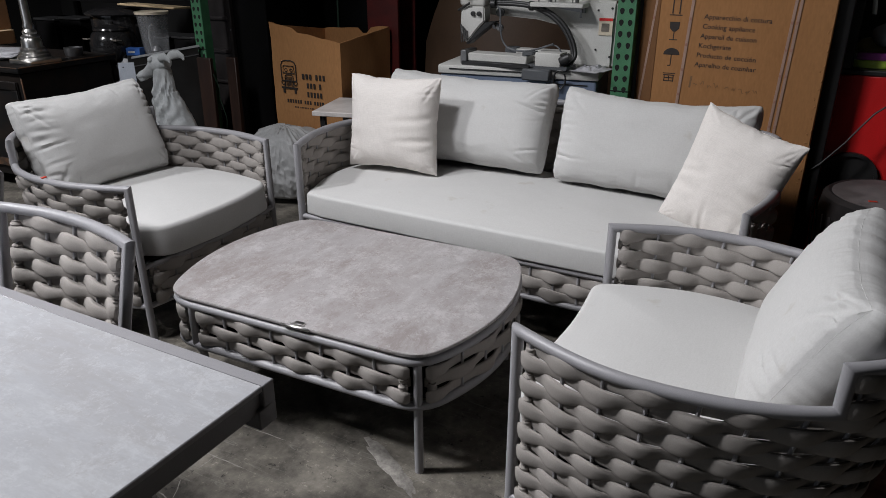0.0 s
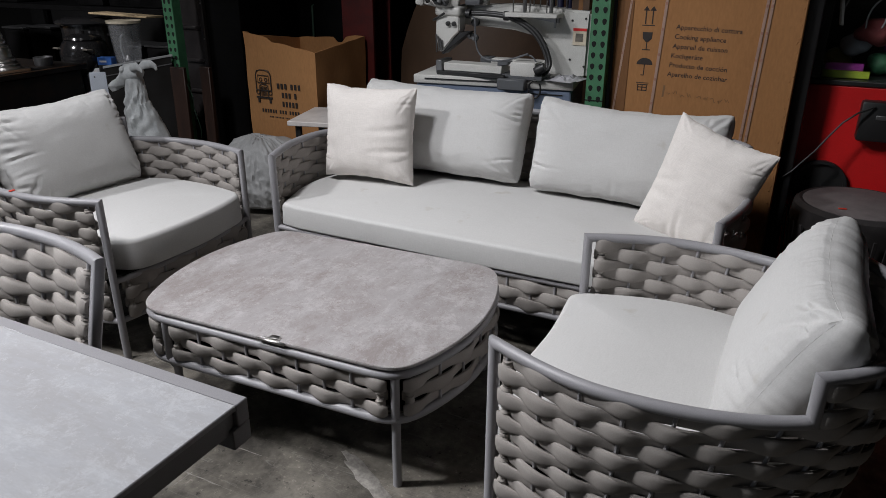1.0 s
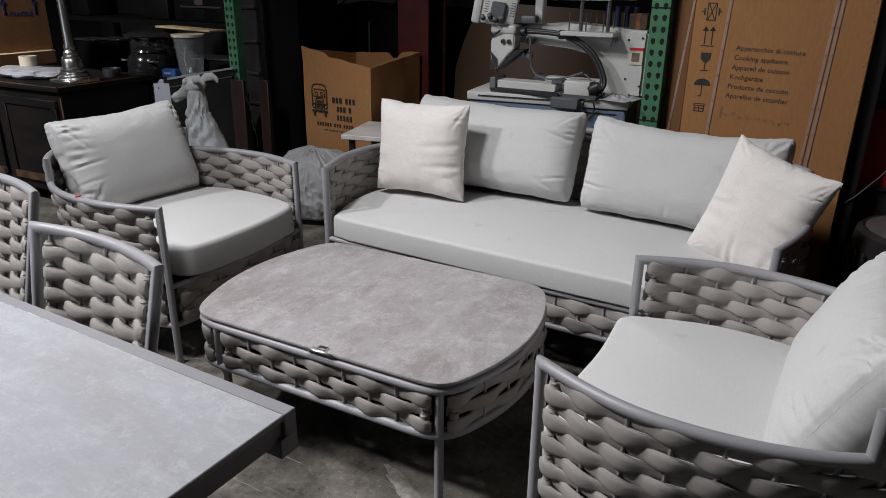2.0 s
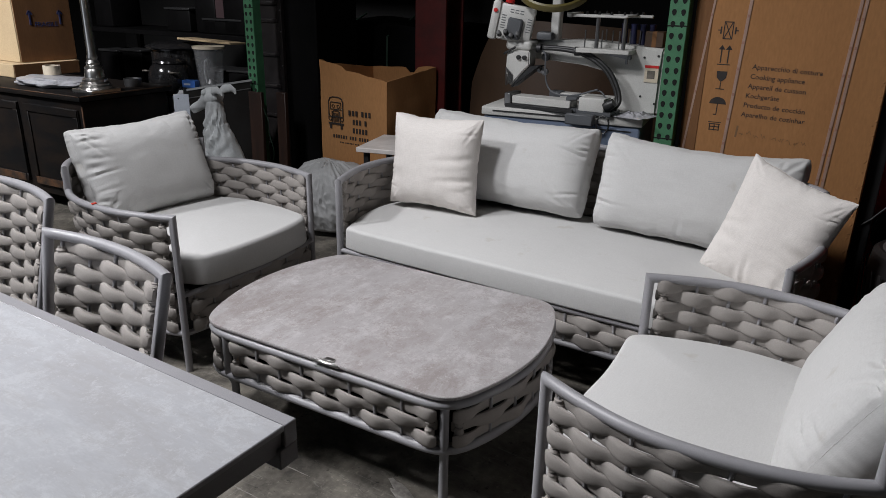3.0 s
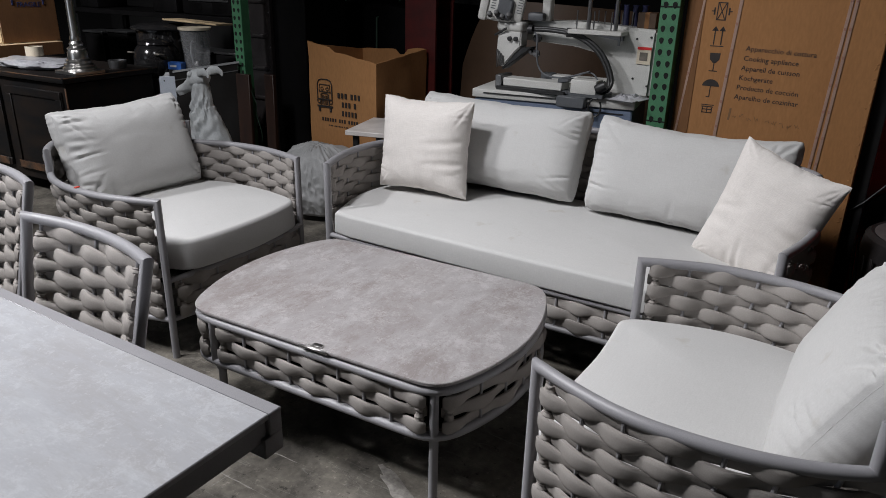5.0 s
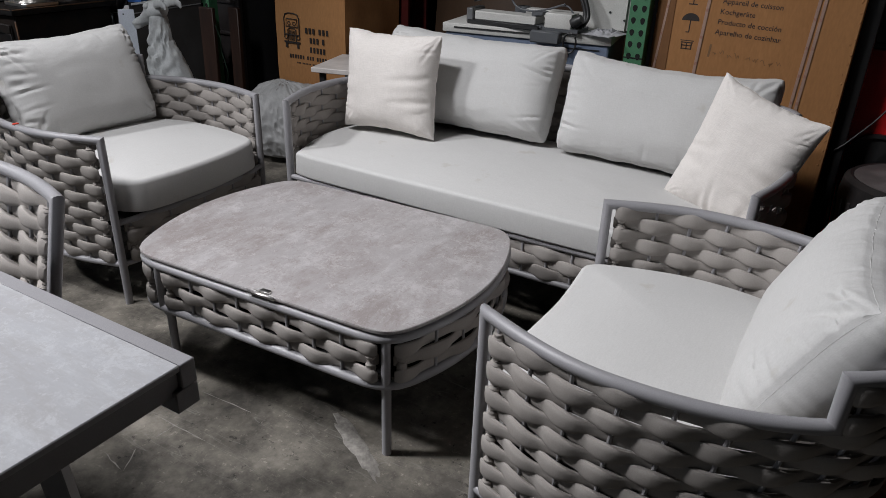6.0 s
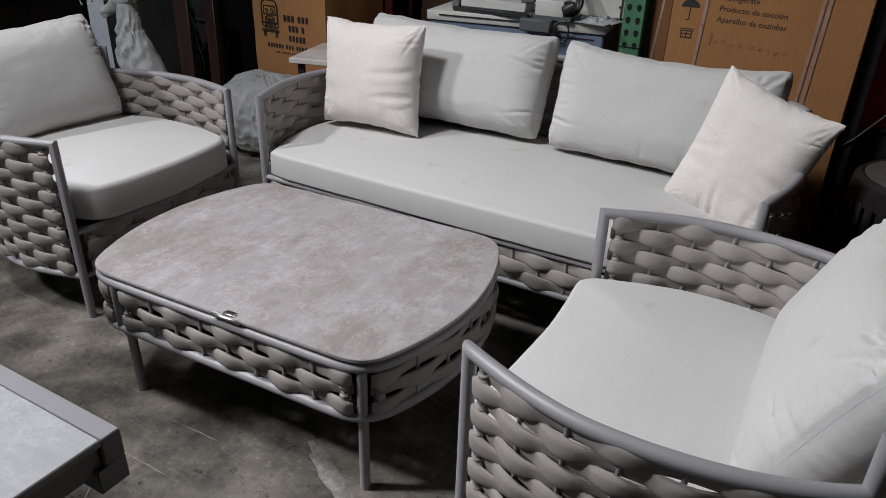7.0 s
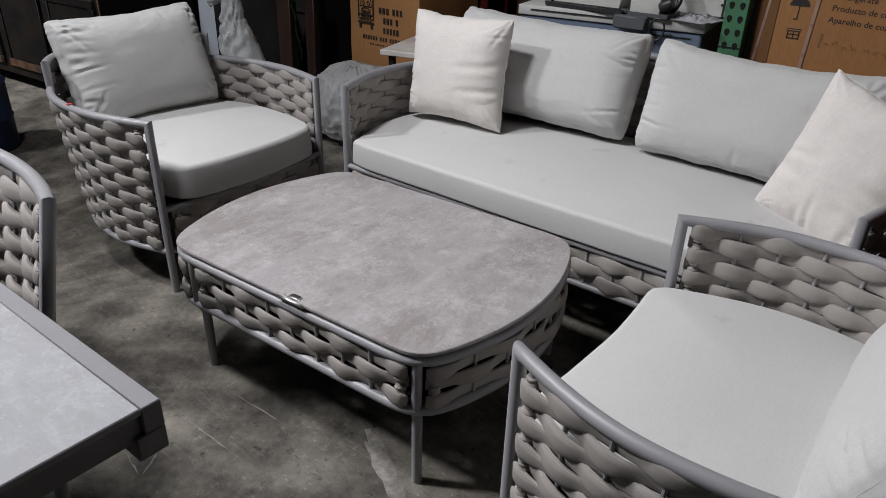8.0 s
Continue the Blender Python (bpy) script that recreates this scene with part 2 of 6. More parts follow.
PURPLE = material("purple_film", (0.25, 0.03, 0.22), 0.4, bump=0)
LIME = material("lime_film", (0.28, 0.36, 0.03), 0.4, bump=0)
MOTTLED = material("mottled_grey_brown", (0.17, 0.15, 0.125), 0.75, 0.0, (0.018, 0.016, 0.014), 16, 0.4, 120, 0.3)
BLUE = material("blue_plastic", (0.012, 0.03, 0.09), 0.5, 0, (0.01, 0.02, 0.06), 5)
BLUE_BRIGHT = material("bright_blue_card", (0.03, 0.12, 0.42), 0.5)
TAPE = material("masking_tape", (0.62, 0.54, 0.42), 0.6)
FILM = material("clear_film", (0.42, 0.42, 0.44), 0.3, 0, (0.3, 0.3, 0.32), 20, 0.4, 60, 0.6, bump_scale=25)
ORANGE = material("orange_tag", (0.75, 0.06, 0.03), 0.5, bump=0)
OLIVE = material("olive_plastic", (0.16, 0.13, 0.04), 0.4)
# darker than black plastic, to paint the shade over goods at the back
SHADE_BLACK = material("shade_black_goods", (0.005, 0.0047, 0.005), 0.4, 0, (0.003, 0.003, 0.003), 8, 0.4, 150, 0.15, spec=0.12)
DARKBOARD = material("dark_grey_board", (0.022, 0.021, 0.021), 0.3, 0, (0.011, 0.010, 0.009), 5, 0.3, 90, 0.1)
PANEL_GREY = material("worn_grey_paint", (0.36, 0.37, 0.38), 0.5, 0, (0.25, 0.255, 0.26), 9, 0.4, 200, 0.1)
GLOSS_BLACK = material("black_enamel", (0.01, 0.01, 0.011), 0.14, 0, (0.016, 0.015, 0.015), 10, 0.4, 120, 0.1)
CRATE = material("scuffed_black_plastic", (0.026, 0.022, 0.022), 0.4, 0, (0.012, 0.010, 0.010), 9, 0.4, 150, 0.15)
PRIZE_RED = material("red_plush", (0.16, 0.03, 0.03), 0.9)
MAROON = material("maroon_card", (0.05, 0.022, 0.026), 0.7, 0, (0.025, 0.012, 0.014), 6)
LED = material("indicator_red", (0.6, 0.02, 0.02), 0.4, bump=0)
THREAD_BLUE = material("blue_thread", (0.008, 0.010, 0.045), 0.6)

GLASS = bpy.data.materials.new("clear_glass")
GLASS.use_nodes = True
gp = GLASS.node_tree.nodes["Principled BSDF"]
gp.inputs["Transmission Weight"].default_value, gp.inputs["Roughness"].default_value = 1.0, 0.06
gp.inputs["Base Color"].default_value, gp.inputs["IOR"].default_value = (0.9, 0.92, 0.92, 1), 1.2


JAR = bpy.data.materials.new("scuffed_clear_plastic")
JAR.use_nodes = True
jp = JAR.node_tree.nodes["Principled BSDF"]
jp.inputs["Roughness"].default_value, jp.inputs["Alpha"].default_value = 0.08, 0.10
jp.inputs["Base Color"].default_value = (0.62, 0.63, 0.65, 1)


def concrete():
    m = material("stained_concrete", (0.205, 0.19, 0.168), 0.62, 0, (0.085, 0.078, 0.068), 1.8, 0.28, 45, 0.2, spec=0.3)
    nt = m.node_tree
    n, l = nt.nodes, nt.links
    p = n["Principled BSDF"]
    old = p.inputs["Base Color"].links[0].from_socket
    tc = n["Texture Coordinate"]
    blot = n.new("ShaderNodeTexNoise")
    blot.inputs["Scale"].default_value, blot.inputs["Detail"].default_value = 7, 9
    blot.inputs["Roughness"].default_value = 0.7
    l.new(tc.outputs["Object"], blot.inputs["Vector"])
    r = n.new("ShaderNodeValToRGB")
    r.color_ramp.elements[0].position, r.color_ramp.elements[1].position = 0.38, 0.66
    r.color_ramp.elements[0].color, r.color_ramp.elements[1].color = (0.5, 0.49, 0.48, 1), (1.5, 1.48, 1.42, 1)
    l.new(blot.outputs["Fac"], r.inputs["Fac"])
    mul = n.new("ShaderNodeMix")
    mul.data_type, mul.blend_type = "RGBA", "MULTIPLY"
    mul.inputs["Factor"].default_value = 1
    l.new(old, mul.inputs["A"])
    l.new(r.outputs["Color"], mul.inputs["B"])
    # fine pale grit and dark pits
    for scale, lo, hi, tone in ((55, 0.58, 0.70, 1.9), (34, 0.62, 0.68, 0.3)):
        grit = n.new("ShaderNodeTexNoise")
        grit.inputs["Scale"].default_value, grit.inputs["Detail"].default_value = scale, 6
        grit.inputs["Roughness"].default_value = 0.7
        l.new(tc.outputs["Object"], grit.inputs["Vector"])
        gr = n.new("ShaderNodeValToRGB")
        gr.color_ramp.elements[0].position, gr.color_ramp.elements[1].position = lo, hi
        gr.color_ramp.elements[0].color, gr.color_ramp.elements[1].color = (1, 1, 1, 1), (tone, tone, tone, 1)
        l.new(grit.outputs["Fac"], gr.inputs["Fac"])
        times = n.new("ShaderNodeMix")
        times.data_type, times.blend_type = "RGBA", "MULTIPLY"
        times.inputs["Factor"].default_value = 1
        l.new(mul.outputs["Result"], times.inputs["A"])
        l.new(gr.outputs["Color"], times.inputs["B"])
        mul = times
    # pale drag scratches: thin lines of two stretched noises
    last = mul.outputs["Result"]
    for turn, seed in ((35, 0.0), (-50, 7.3)):
        mp = n.new("ShaderNodeMapping")
        mp.inputs["Rotation"].default_value = (0, 0, radians(turn))
        mp.inputs["Location"].default_value = (seed, seed, 0)
        mp.inputs["Scale"].default_value = (0.7, 9, 1)
        l.new(tc.outputs["Object"], mp.inputs["Vector"])
        line = n.new("ShaderNodeTexNoise")
        line.inputs["Scale"].default_value, line.inputs["Detail"].default_value = 2.2, 2
        l.new(mp.outputs["Vector"], line.inputs["Vector"])
        rr = n.new("ShaderNodeValToRGB")
        e = rr.color_ramp.elements
        e[0].position, e[1].position = 0.617, 0.622
        e[0].color, e[1].color = (0, 0, 0, 1), (0.34, 0.34, 0.34, 1)
        e2 = e.new(0.627)
        e2.color = (0, 0, 0, 1)
        l.new(line.outputs["Fac"], rr.inputs["Fac"])
        mx = n.new("ShaderNodeMix")
        mx.data_type = "RGBA"
        l.new(rr.outputs["Color"], mx.inputs["Factor"])
        l.new(last, mx.inputs["A"])
        mx.inputs["B"].default_value = (0.27, 0.26, 0.24, 1)
        last = mx.outputs["Result"]
    l.new(last, p.inputs["Base Color"])
    rm = n.new("ShaderNodeMapRange")
    rm.inputs["To Min"].default_value, rm.inputs["To Max"].default_value = 0.8, 0.42
    l.new(blot.outputs["Fac"], rm.inputs["Value"])
    l.new(rm.outputs["Result"], p.inputs["Roughness"])
    return m


CONCRETE = concrete()
MORTAR = material("pale_mortar", (0.29, 0.272, 0.245), 0.8, 0, (0.12, 0.11, 0.10), 40, 0.4, 150, 0.4)


# ---- mesh helpers ----
def mesh_of(name, bm, mat, smooth=True):
    me = bpy.data.meshes.new(name)
    bmesh.ops.recalc_face_normals(bm, faces=bm.faces)
    bm.to_mesh(me)
    bm.free()
    me.materials.append(mat)
    if smooth:
        me.shade_smooth()
        me.set_sharp_from_angle(angle=radians(38))
    return me


def part(name, bm, mat, parent, label="", smooth=True):
    ob = new(name, mesh_of(name, bm, mat, smooth))
    ob.parent = parent
    if label:
        ob["label"] = label
    return ob


def solid(name, bm, mat, m, label, category, group="", kind="", smooth=True):
    """A thing of one mesh."""
    ob = new(name, mesh_of(name, bm, mat, smooth))
    ob.matrix_world = m
    return tagged(ob, label, category, group, kind)


def thing(name, m, label, category, group="", kind=""):
    ob = new(name)
    ob.matrix_world = m
    ob.empty_display_size = 0.1
    return tagged(ob, label, category, group, kind)


def block(bm, size, at=(0, 0, 0), bevel=0.004, m=None, seg=1):
    """A bevelled box of that size whose centre is at."""
    b = bmesh.new()
    bmesh.ops.create_cube(b, size=1)
    bmesh.ops.scale(b, vec=size, verts=b.verts)
    if bevel:
        bmesh.ops.bevel(b, geom=b.edges[:], offset=min(bevel, min(size) * 0.45), segments=seg, profile=0.5, affect="EDGES")
    bmesh.ops.translate(b, vec=at, verts=b.verts)
    if m is not None:
        bmesh.ops.transform(b, matrix=m, verts=b.verts)
    join(bm, b)
    return bm


def join(bm, other):
    me = bpy.data.meshes.new("tmp")
    other.to_mesh(me)
    other.free()
    bm.from_mesh(me)
    bpy.data.meshes.remove(me)


def tube(bm, pts, r, n=10, closed=False, cap=True, flat=1.0):
    """A tube along points, mitred at its corners."""
    pts = [Vector(p) for p in pts]
    count = len(pts)
    rings = []
    up = None
    for i, p in enumerate(pts):
        a = pts[i - 1] if (i or closed) else None
        b = pts[(i + 1) % count] if (i < count - 1 or closed) else None
        d1 = (p - a).normalized() if a is not None else (b - p).normalized()
        d2 = (b - p).normalized() if b is not None else d1
        t = (d1 + d2).normalized()
        stretch = 1 / max(0.5, t.dot(d1))
        if up is None:
            up = Vector((0, 0, 1)) if abs(t.z) < 0.9 else Vector((1, 0, 0))
        side = t.cross(up).normalized()
        up2 = side.cross(t).normalized()
        up = up2
        bend = (d2 - d1)
        ring = []
        for k in range(n):
            ang = 2 * math.pi * k / n
            v = side * math.cos(ang) * r + up2 * math.sin(ang) * r * flat
            if bend.length > 0.05:
                bd = bend.normalized()
                v += bd * v.dot(bd) * (stretch - 1)
            ring.append(bm.verts.new(p + v))
        rings.append(ring)
    for i in range(count - (0 if closed else 1)):
        r1, r2 = rings[i], rings[(i + 1) % count]
        for k in range(n):
            bm.faces.new((r1[k], r1[(k + 1) % n], r2[(k + 1) % n], r2[k]))
    if cap and not closed:
        bm.faces.new(rings[0][::-1])
        bm.faces.new(rings[-1])
    return bm


def lathe(bm, profile, n=24, at=(0, 0, 0)):
    """A turned body from (radius, height) pairs."""
    at = Vector(at)
    rings = []
    for r, z in profile:
        if r < 1e-5:
            rings.append([bm.verts.new(at + Vector((0, 0, z)))] * n)
        else:
            rings.append([bm.verts.new(at + Vector((r * math.cos(2 * math.pi * k / n), r * math.sin(2 * math.pi * k / n), z))) for k in range(n)])
    for a, b in zip(rings, rings[1:]):
        for k in range(n):
            vs = []
            for v in (a[k], a[(k + 1) % n], b[(k + 1) % n], b[k]):
                if v not in vs:
                    vs.append(v)
            if len(vs) > 2:
                bm.faces.new(vs)
    if rings[0][0] is not rings[0][1]:
        bm.faces.new(rings[0][::-1])
    if rings[-1][0] is not rings[-1][1]:
        bm.faces.new(rings[-1])
    return bm


def flowing(pts, k=6):
    """Points on a smooth line through those given."""
    pts = [Vector(p) for p in pts]
    ext = [pts[0] * 2 - pts[1], *pts, pts[-1] * 2 - pts[-2]]
    out = []
    for a, b, c, d in zip(ext, ext[1:], ext[2:], ext[3:]):
        for i in range(k):
            t = i / k
            out.append(0.5 * (2 * b + (c - a) * t + (2 * a - 5 * b + 4 * c - d) * t * t + (3 * b - a - 3 * c + d) * t ** 3))
    return out + [pts[-1]]


class Plan:
    """A line in plan, by its length: at(s) gives the point and the way outward."""

    def __init__(self, pts, closed=False):
        self.p = [Vector((*q, 0)) for q in pts]
        if closed:
            self.p.append(self.p[0].copy())
        self.s = [0.0]
        for a, b in zip(self.p, self.p[1:]):
            self.s.append(self.s[-1] + (b - a).length)
        self.length = self.s[-1]
        self.closed = closed

    def at(self, s):
        if self.closed:
            s %= self.length
        s = min(max(s, 0), self.length - 1e-6)
        i = int(np.searchsorted(self.s, s, side="right")) - 1
        i = min(i, len(self.p) - 2)
        f = (s - self.s[i]) / max(1e-9, self.s[i + 1] - self.s[i])
        p = self.p[i].lerp(self.p[i + 1], f)
        e = 0.012
        q1, q2 = self.raw(s - e), self.raw(s + e)
        t = (q2 - q1).normalized()
        return p, Vector((t.y, -t.x, 0))

    def raw(self, s):
        s = s % self.length if self.closed else min(max(s, 0), self.length - 1e-6)
        i = min(int(np.searchsorted(self.s, s, side="right")) - 1, len(self.p) - 2)
        f = (s - self.s[i]) / max(1e-9, self.s[i + 1] - self.s[i])
        return self.p[i].lerp(self.p[i + 1], f)

    def line(self, s0, s1, z, step=0.03):
        n = max(2, int((s1 - s0) / step) + 1)
        return [self.raw(s0 + (s1 - s0) * i / (n - 1)) + Vector((0, 0, z)) for i in range(n)]


def strap(plan, s0, s1, z, pitch, phase, rng, half=0.0225, thick=0.0080, amp=0.0098, nsec=14, first=0.0):
    """One padded strap, woven in and out of upright rods that stand pitch apart along the plan from s = first.
    It is broad where it comes forward and drawn thin where it dives behind the next rod."""
    bm = bmesh.new()
    steps = max(6, int((s1 - s0) / pitch * 10))
    rings = []
    uv = bm.loops.layers.uv.new("UVMap")
    for i in range(steps + 1):
        s = s0 + (s1 - s0) * i / steps
        p, out = plan.at(s)
        u = (s - first) / pitch
        w = math.cos(math.pi * u + phase)
        turn = math.sin(math.pi * u + phase)
        cell = int(math.floor(u + phase / math.pi + 0.5))
        r = random.Random(cell * 31 + rng)
        jitter, puff, lean = (r.random() - 0.5) * 0.006, 0.93 + 0.14 * r.random(), 0.8 + 0.5 * r.random()
        hump = abs(w)
        h = half * (0.76 + 0.24 * hump - 0.06 * turn) * puff
        th = thick * (0.74 + 0.36 * hump)
        near = min(s - s0, s1 - s)
        if near < 0.016:
            f = math.sqrt(max(0.0, 1 - (1 - near / 0.016) ** 2))
            h *= 0.75 + 0.25 * f
            th *= 0.4 + 0.6 * f
        off = amp * math.copysign(hump ** 0.95, w)
        # between the rods each band laps over the one above it
        twist = 0.03 * abs(turn)
        c = p + out * off + Vector((0, 0, z + jitter * hump - 0.0016 * lean * turn))
        ring = []
        for k in range(nsec):
            a = 2 * math.pi * k / nsec
            ca, sa = math.cos(a), math.sin(a)
            up = h * math.copysign(abs(sa) ** 0.95, sa)
            crease = 1 + 0.07 * noise.noise(Vector((s * 26, k * 1.9, rng + z * 40)))
            ring.append(bm.verts.new(c + out * (th * crease * math.copysign(abs(ca) ** 0.56, ca) + twist * up) + Vector((0, 0, up))))
        rings.append(ring)
    length = (s1 - s0) / steps
    for i, (a, b) in enumerate(zip(rings, rings[1:])):
        for k in range(nsec):
            f = bm.faces.new((a[k], a[(k + 1) % nsec], b[(k + 1) % nsec], b[k]))
            for loop, q in zip(f.loops, ((i, k), (i, k + 1), (i + 1, k + 1), (i + 1, k))):
                loop[uv].uv = (q[0] * length, q[1] * half * 4 / nsec)
    bm.faces.new(rings[0][::-1])
    bm.faces.new(rings[-1])
    return bm


def wrap(plan, s, z0, z1, rng):
    """The turn of a strap round the end rod beside a post, gathered in ring folds."""
    bm = bmesh.new()
    p, out = plan.at(s)
    n, m = 10, 9
    rings = []
    for i in range(m + 1):
        f = i / m
        r = 0.0095 + 0.0035 * math.sin(math.pi * f) + 0.0012 * math.sin(f * 16 + rng)
        c = p + Vector((0, 0, z0 + (z1 - z0) * f))
        rings.append([bm.verts.new(c + Vector((r * 1.15 * math.cos(2 * math.pi * k / n), r * 1.15 * math.sin(2 * math.pi * k / n), 0.0016 * math.sin(2 * math.pi * k / n + rng)))) for k in range(n)])
    for a, b in zip(rings, rings[1:]):
        for k in range(n):
            bm.faces.new((a[k], a[(k + 1) % n], b[(k + 1) % n], b[k]))
    bm.faces.new(rings[0][::-1])
    bm.faces.new(rings[-1])
    return bm


def weave(parent, plan, s0, s1, z0, z1, rows, pitch, rod_r=0.0050, margin=0.042, seed=0, half=None, wraps=True, shape=None, flip=0):
    """Rods and straps between two rails; the straps turn back round end rods that stand margin away from the posts. shape bends every point."""
    def bent(bm):
        if shape:
            for v in bm.verts:
                v.co = shape(v.co)
        return bm

    a, b = s0 + margin, s1 - margin
    n = max(2, 2 * round((b - a) / pitch / 2))
    pitch = (b - a) / n
    gap = (z1 - z0) / rows
    for i in range(n + 1):
        p, out = plan.at(a + i * pitch)
        part("rod", bent(tube(bmesh.new(), [p + Vector((0, 0, z0)), p + Vector((0, 0, (z0 + z1) / 2)), p + Vector((0, 0, z1))], rod_r, 8)), PAINT, parent)
    half = half or gap * 0.67
    loop = min(0.021, margin - 0.012) if wraps else margin - 0.004
    for r in range(rows):
        z = z0 + gap * (r + 0.5)
        part("strap", bent(strap(plan, a - loop, b + loop, z, pitch, math.pi * ((r + flip) % 2), seed + r * 7, half=half, first=a)), STRAP, parent)
    if wraps:
        for s in (a, b):
            for r in range(rows - 1):
                z = z0 + gap * (r + 0.5)
                part("strap_end", bent(wrap(plan, s, z + 0.002, z + gap - 0.002, seed + r)), STRAP, parent)


def pillow_mesh(w, h, t, corner=0.06, folds=1.0, seed=0, nu=108, nv=80, dome=0.3, sag=0.0, edge_r=0.1, blunt=0.0, gusset=0.0):
    """A stuffed cushion standing in XZ, thick in Y, with creases running in from its seams and corners.
    gusset: the width of the strip between its two faces; 0 for a plain seam."""
    bm = bmesh.new()
    rnd = random.Random(seed)
    off = Vector((rnd.random() * 30, rnd.random() * 30, rnd.random() * 30))
    creases = []
    k0 = min(1.0, w / 0.75)
    for side in (1, -1):
        # from each corner a fan of pulls, from each seam short tucks
        for cu in (-1, 1):
            for cv in (-1, 1):
                for k in range(3):
                    a = math.atan2(-cv * h, -cu * w) + (k - 1) * 0.38 + 0.2 * (rnd.random() - 0.5)
                    creases.append((side, cu * w / 2 * 0.97, cv * h / 2 * 0.97, math.cos(a), math.sin(a), 0.07 + 0.14 * rnd.random(), 0.007 + 0.005 * rnd.random(), 0.006 + 0.006 * rnd.random()))
            for k in range(int(4 + 6 * folds)):
                z = (rnd.random() * 1.7 - 0.85) * h / 2
                creases.append((side, cu * w / 2 * 0.96, z, -cu, 0.5 * (rnd.random() - 0.5), 0.04 + 0.13 * rnd.random(), 0.006 + 0.005 * rnd.random(), 0.003 + 0.006 * rnd.random()))
        for cv in (-1, 1):
            for k in range(6):
                x = (rnd.random() * 1.7 - 0.85) * w / 2
                creases.append((side, x, cv * h / 2 * 0.96, 0.5 * (rnd.random() - 0.5), -cv, 0.03 + 0.07 * rnd.random(), 0.006 + 0.004 * rnd.random(), 0.002 + 0.004 * rnd.random()))
    for side in (1, -1):
        for k in range(22):
            e = rnd.random() * 1.86 - 0.93
            cu = 1 if k % 2 else -1
            size = (0.035 + 0.05 * rnd.random(), 0.0045 + 0.003 * rnd.random(), 0.002 + 0.003 * rnd.random())
            if k < 12:
                creases.append((side, cu * w / 2 * 0.985, e * h / 2, -cu, 0.35 * (rnd.random() - 0.5), *size))
            else:
                creases.append((side, e * w / 2, cu * h / 2 * 0.985, 0.35 * (rnd.random() - 0.5), -cu, *size))
    if folds > 1.4:
        creases = [(*c[:7], c[7] * 0.45) for c in creases]
        # slack cloth: broad soft folds running in from the lower edge and the sides
        for side in (1, -1):
            for k in range(13):
                e = rnd.random() * 1.7 - 0.85
                size = (0.16 + 0.16 * rnd.random(), 0.017 + 0.016 * rnd.random(), 0.002 + 0.0034 * rnd.random())
                if k % 3 == 0:
                    creases.append((side, e * w / 2, -h / 2 * 0.95, 0.5 * (rnd.random() - 0.5), 0.95, *size))
                else:
                    cu = 1 if k % 3 == 1 else -1
                    creases.append((side, cu * w / 2 * 0.95, (e * 0.6 - 0.25) * h / 2, -cu * 0.9, 0.45 * (rnd.random() - 0.3), *size))
    grid = {}
    for side in (1, -1):
        mine = [c for c in creases if c[0] == side]
        for i in range(nu + 1):
            for j in range(nv + 1):
                edge = i in (0, nu) or j in (0, nv)
                if edge and side == -1 and not gusset:
                    grid[side, i, j] = grid[1, i, j]
                    continue
                u, v = 2 * i / nu - 1, 2 * j / nv - 1
                # rows crowd towards the seams
                u, v = 0.55 * u + 0.45 * math.sin(u * math.pi / 2), 0.55 * v + 0.45 * math.sin(v * math.pi / 2)
                x, z = outline(u, v, w, h, corner, blunt, sag)
                du, dv = (1 - abs(u)) * w / 2 / edge_r, (1 - abs(v)) * h / 2 / edge_r
                body = math.sqrt(max(0.0, 1 - max(0.0, 1 - du) ** 2.2)) * math.sqrt(max(0.0, 1 - max(0.0, 1 - dv) ** 2.2))
                body *= 1 - dome + dome * (1 - u * u) * (1 - v * v)
                dent = 0.0
                for _, px, pz, dx, dz, length, width, depth in mine:
                    qx, qz = x - px, z - pz
                    along = qx * dx + qz * dz
                    length, width = length * k0, width * k0
                    if -0.01 < along < length:
                        across = (qx * dz - qz * dx) / width
                        if abs(across) < 3:
                            f = max(0.0, along / length)
                            dent += depth * math.exp(-across * across) * (1 - f) ** 0.8 * min(1, (along + 0.01) / 0.02)
                            dent -= 0.35 * depth * math.exp(-(abs(across) - 1.7) ** 2) * (1 - f)
                broad = noise.noise(Vector((u * 1.7, v * 1.7, side * 4)) + off * 1.7)
                strip = gusset / 2 * (1 - 0.4 * (abs(u) * abs(v)) ** 4)
                y = strip + (t / 2 - strip) * body - folds * dent * min(1, body * 2) + (0.006 * broad + 0.002 * noise.noise(Vector((u * 4.5, v * 4.5, side * 3)) + off)) * body
                y = strip if edge else max(y, strip * 0.6, 0.0015)
                ripple = rippled(u, v, off)
                grid[side, i, j] = bm.verts.new((x + (ripple if edge else 0), side * y, z + ripple))
    for side in (1, -1):
        for i in range(nu):
            for j in range(nv):
                bm.faces.new([grid[side, a, b] for a, b in ((i, j), (i + 1, j), (i + 1, j + 1), (i, j + 1))])
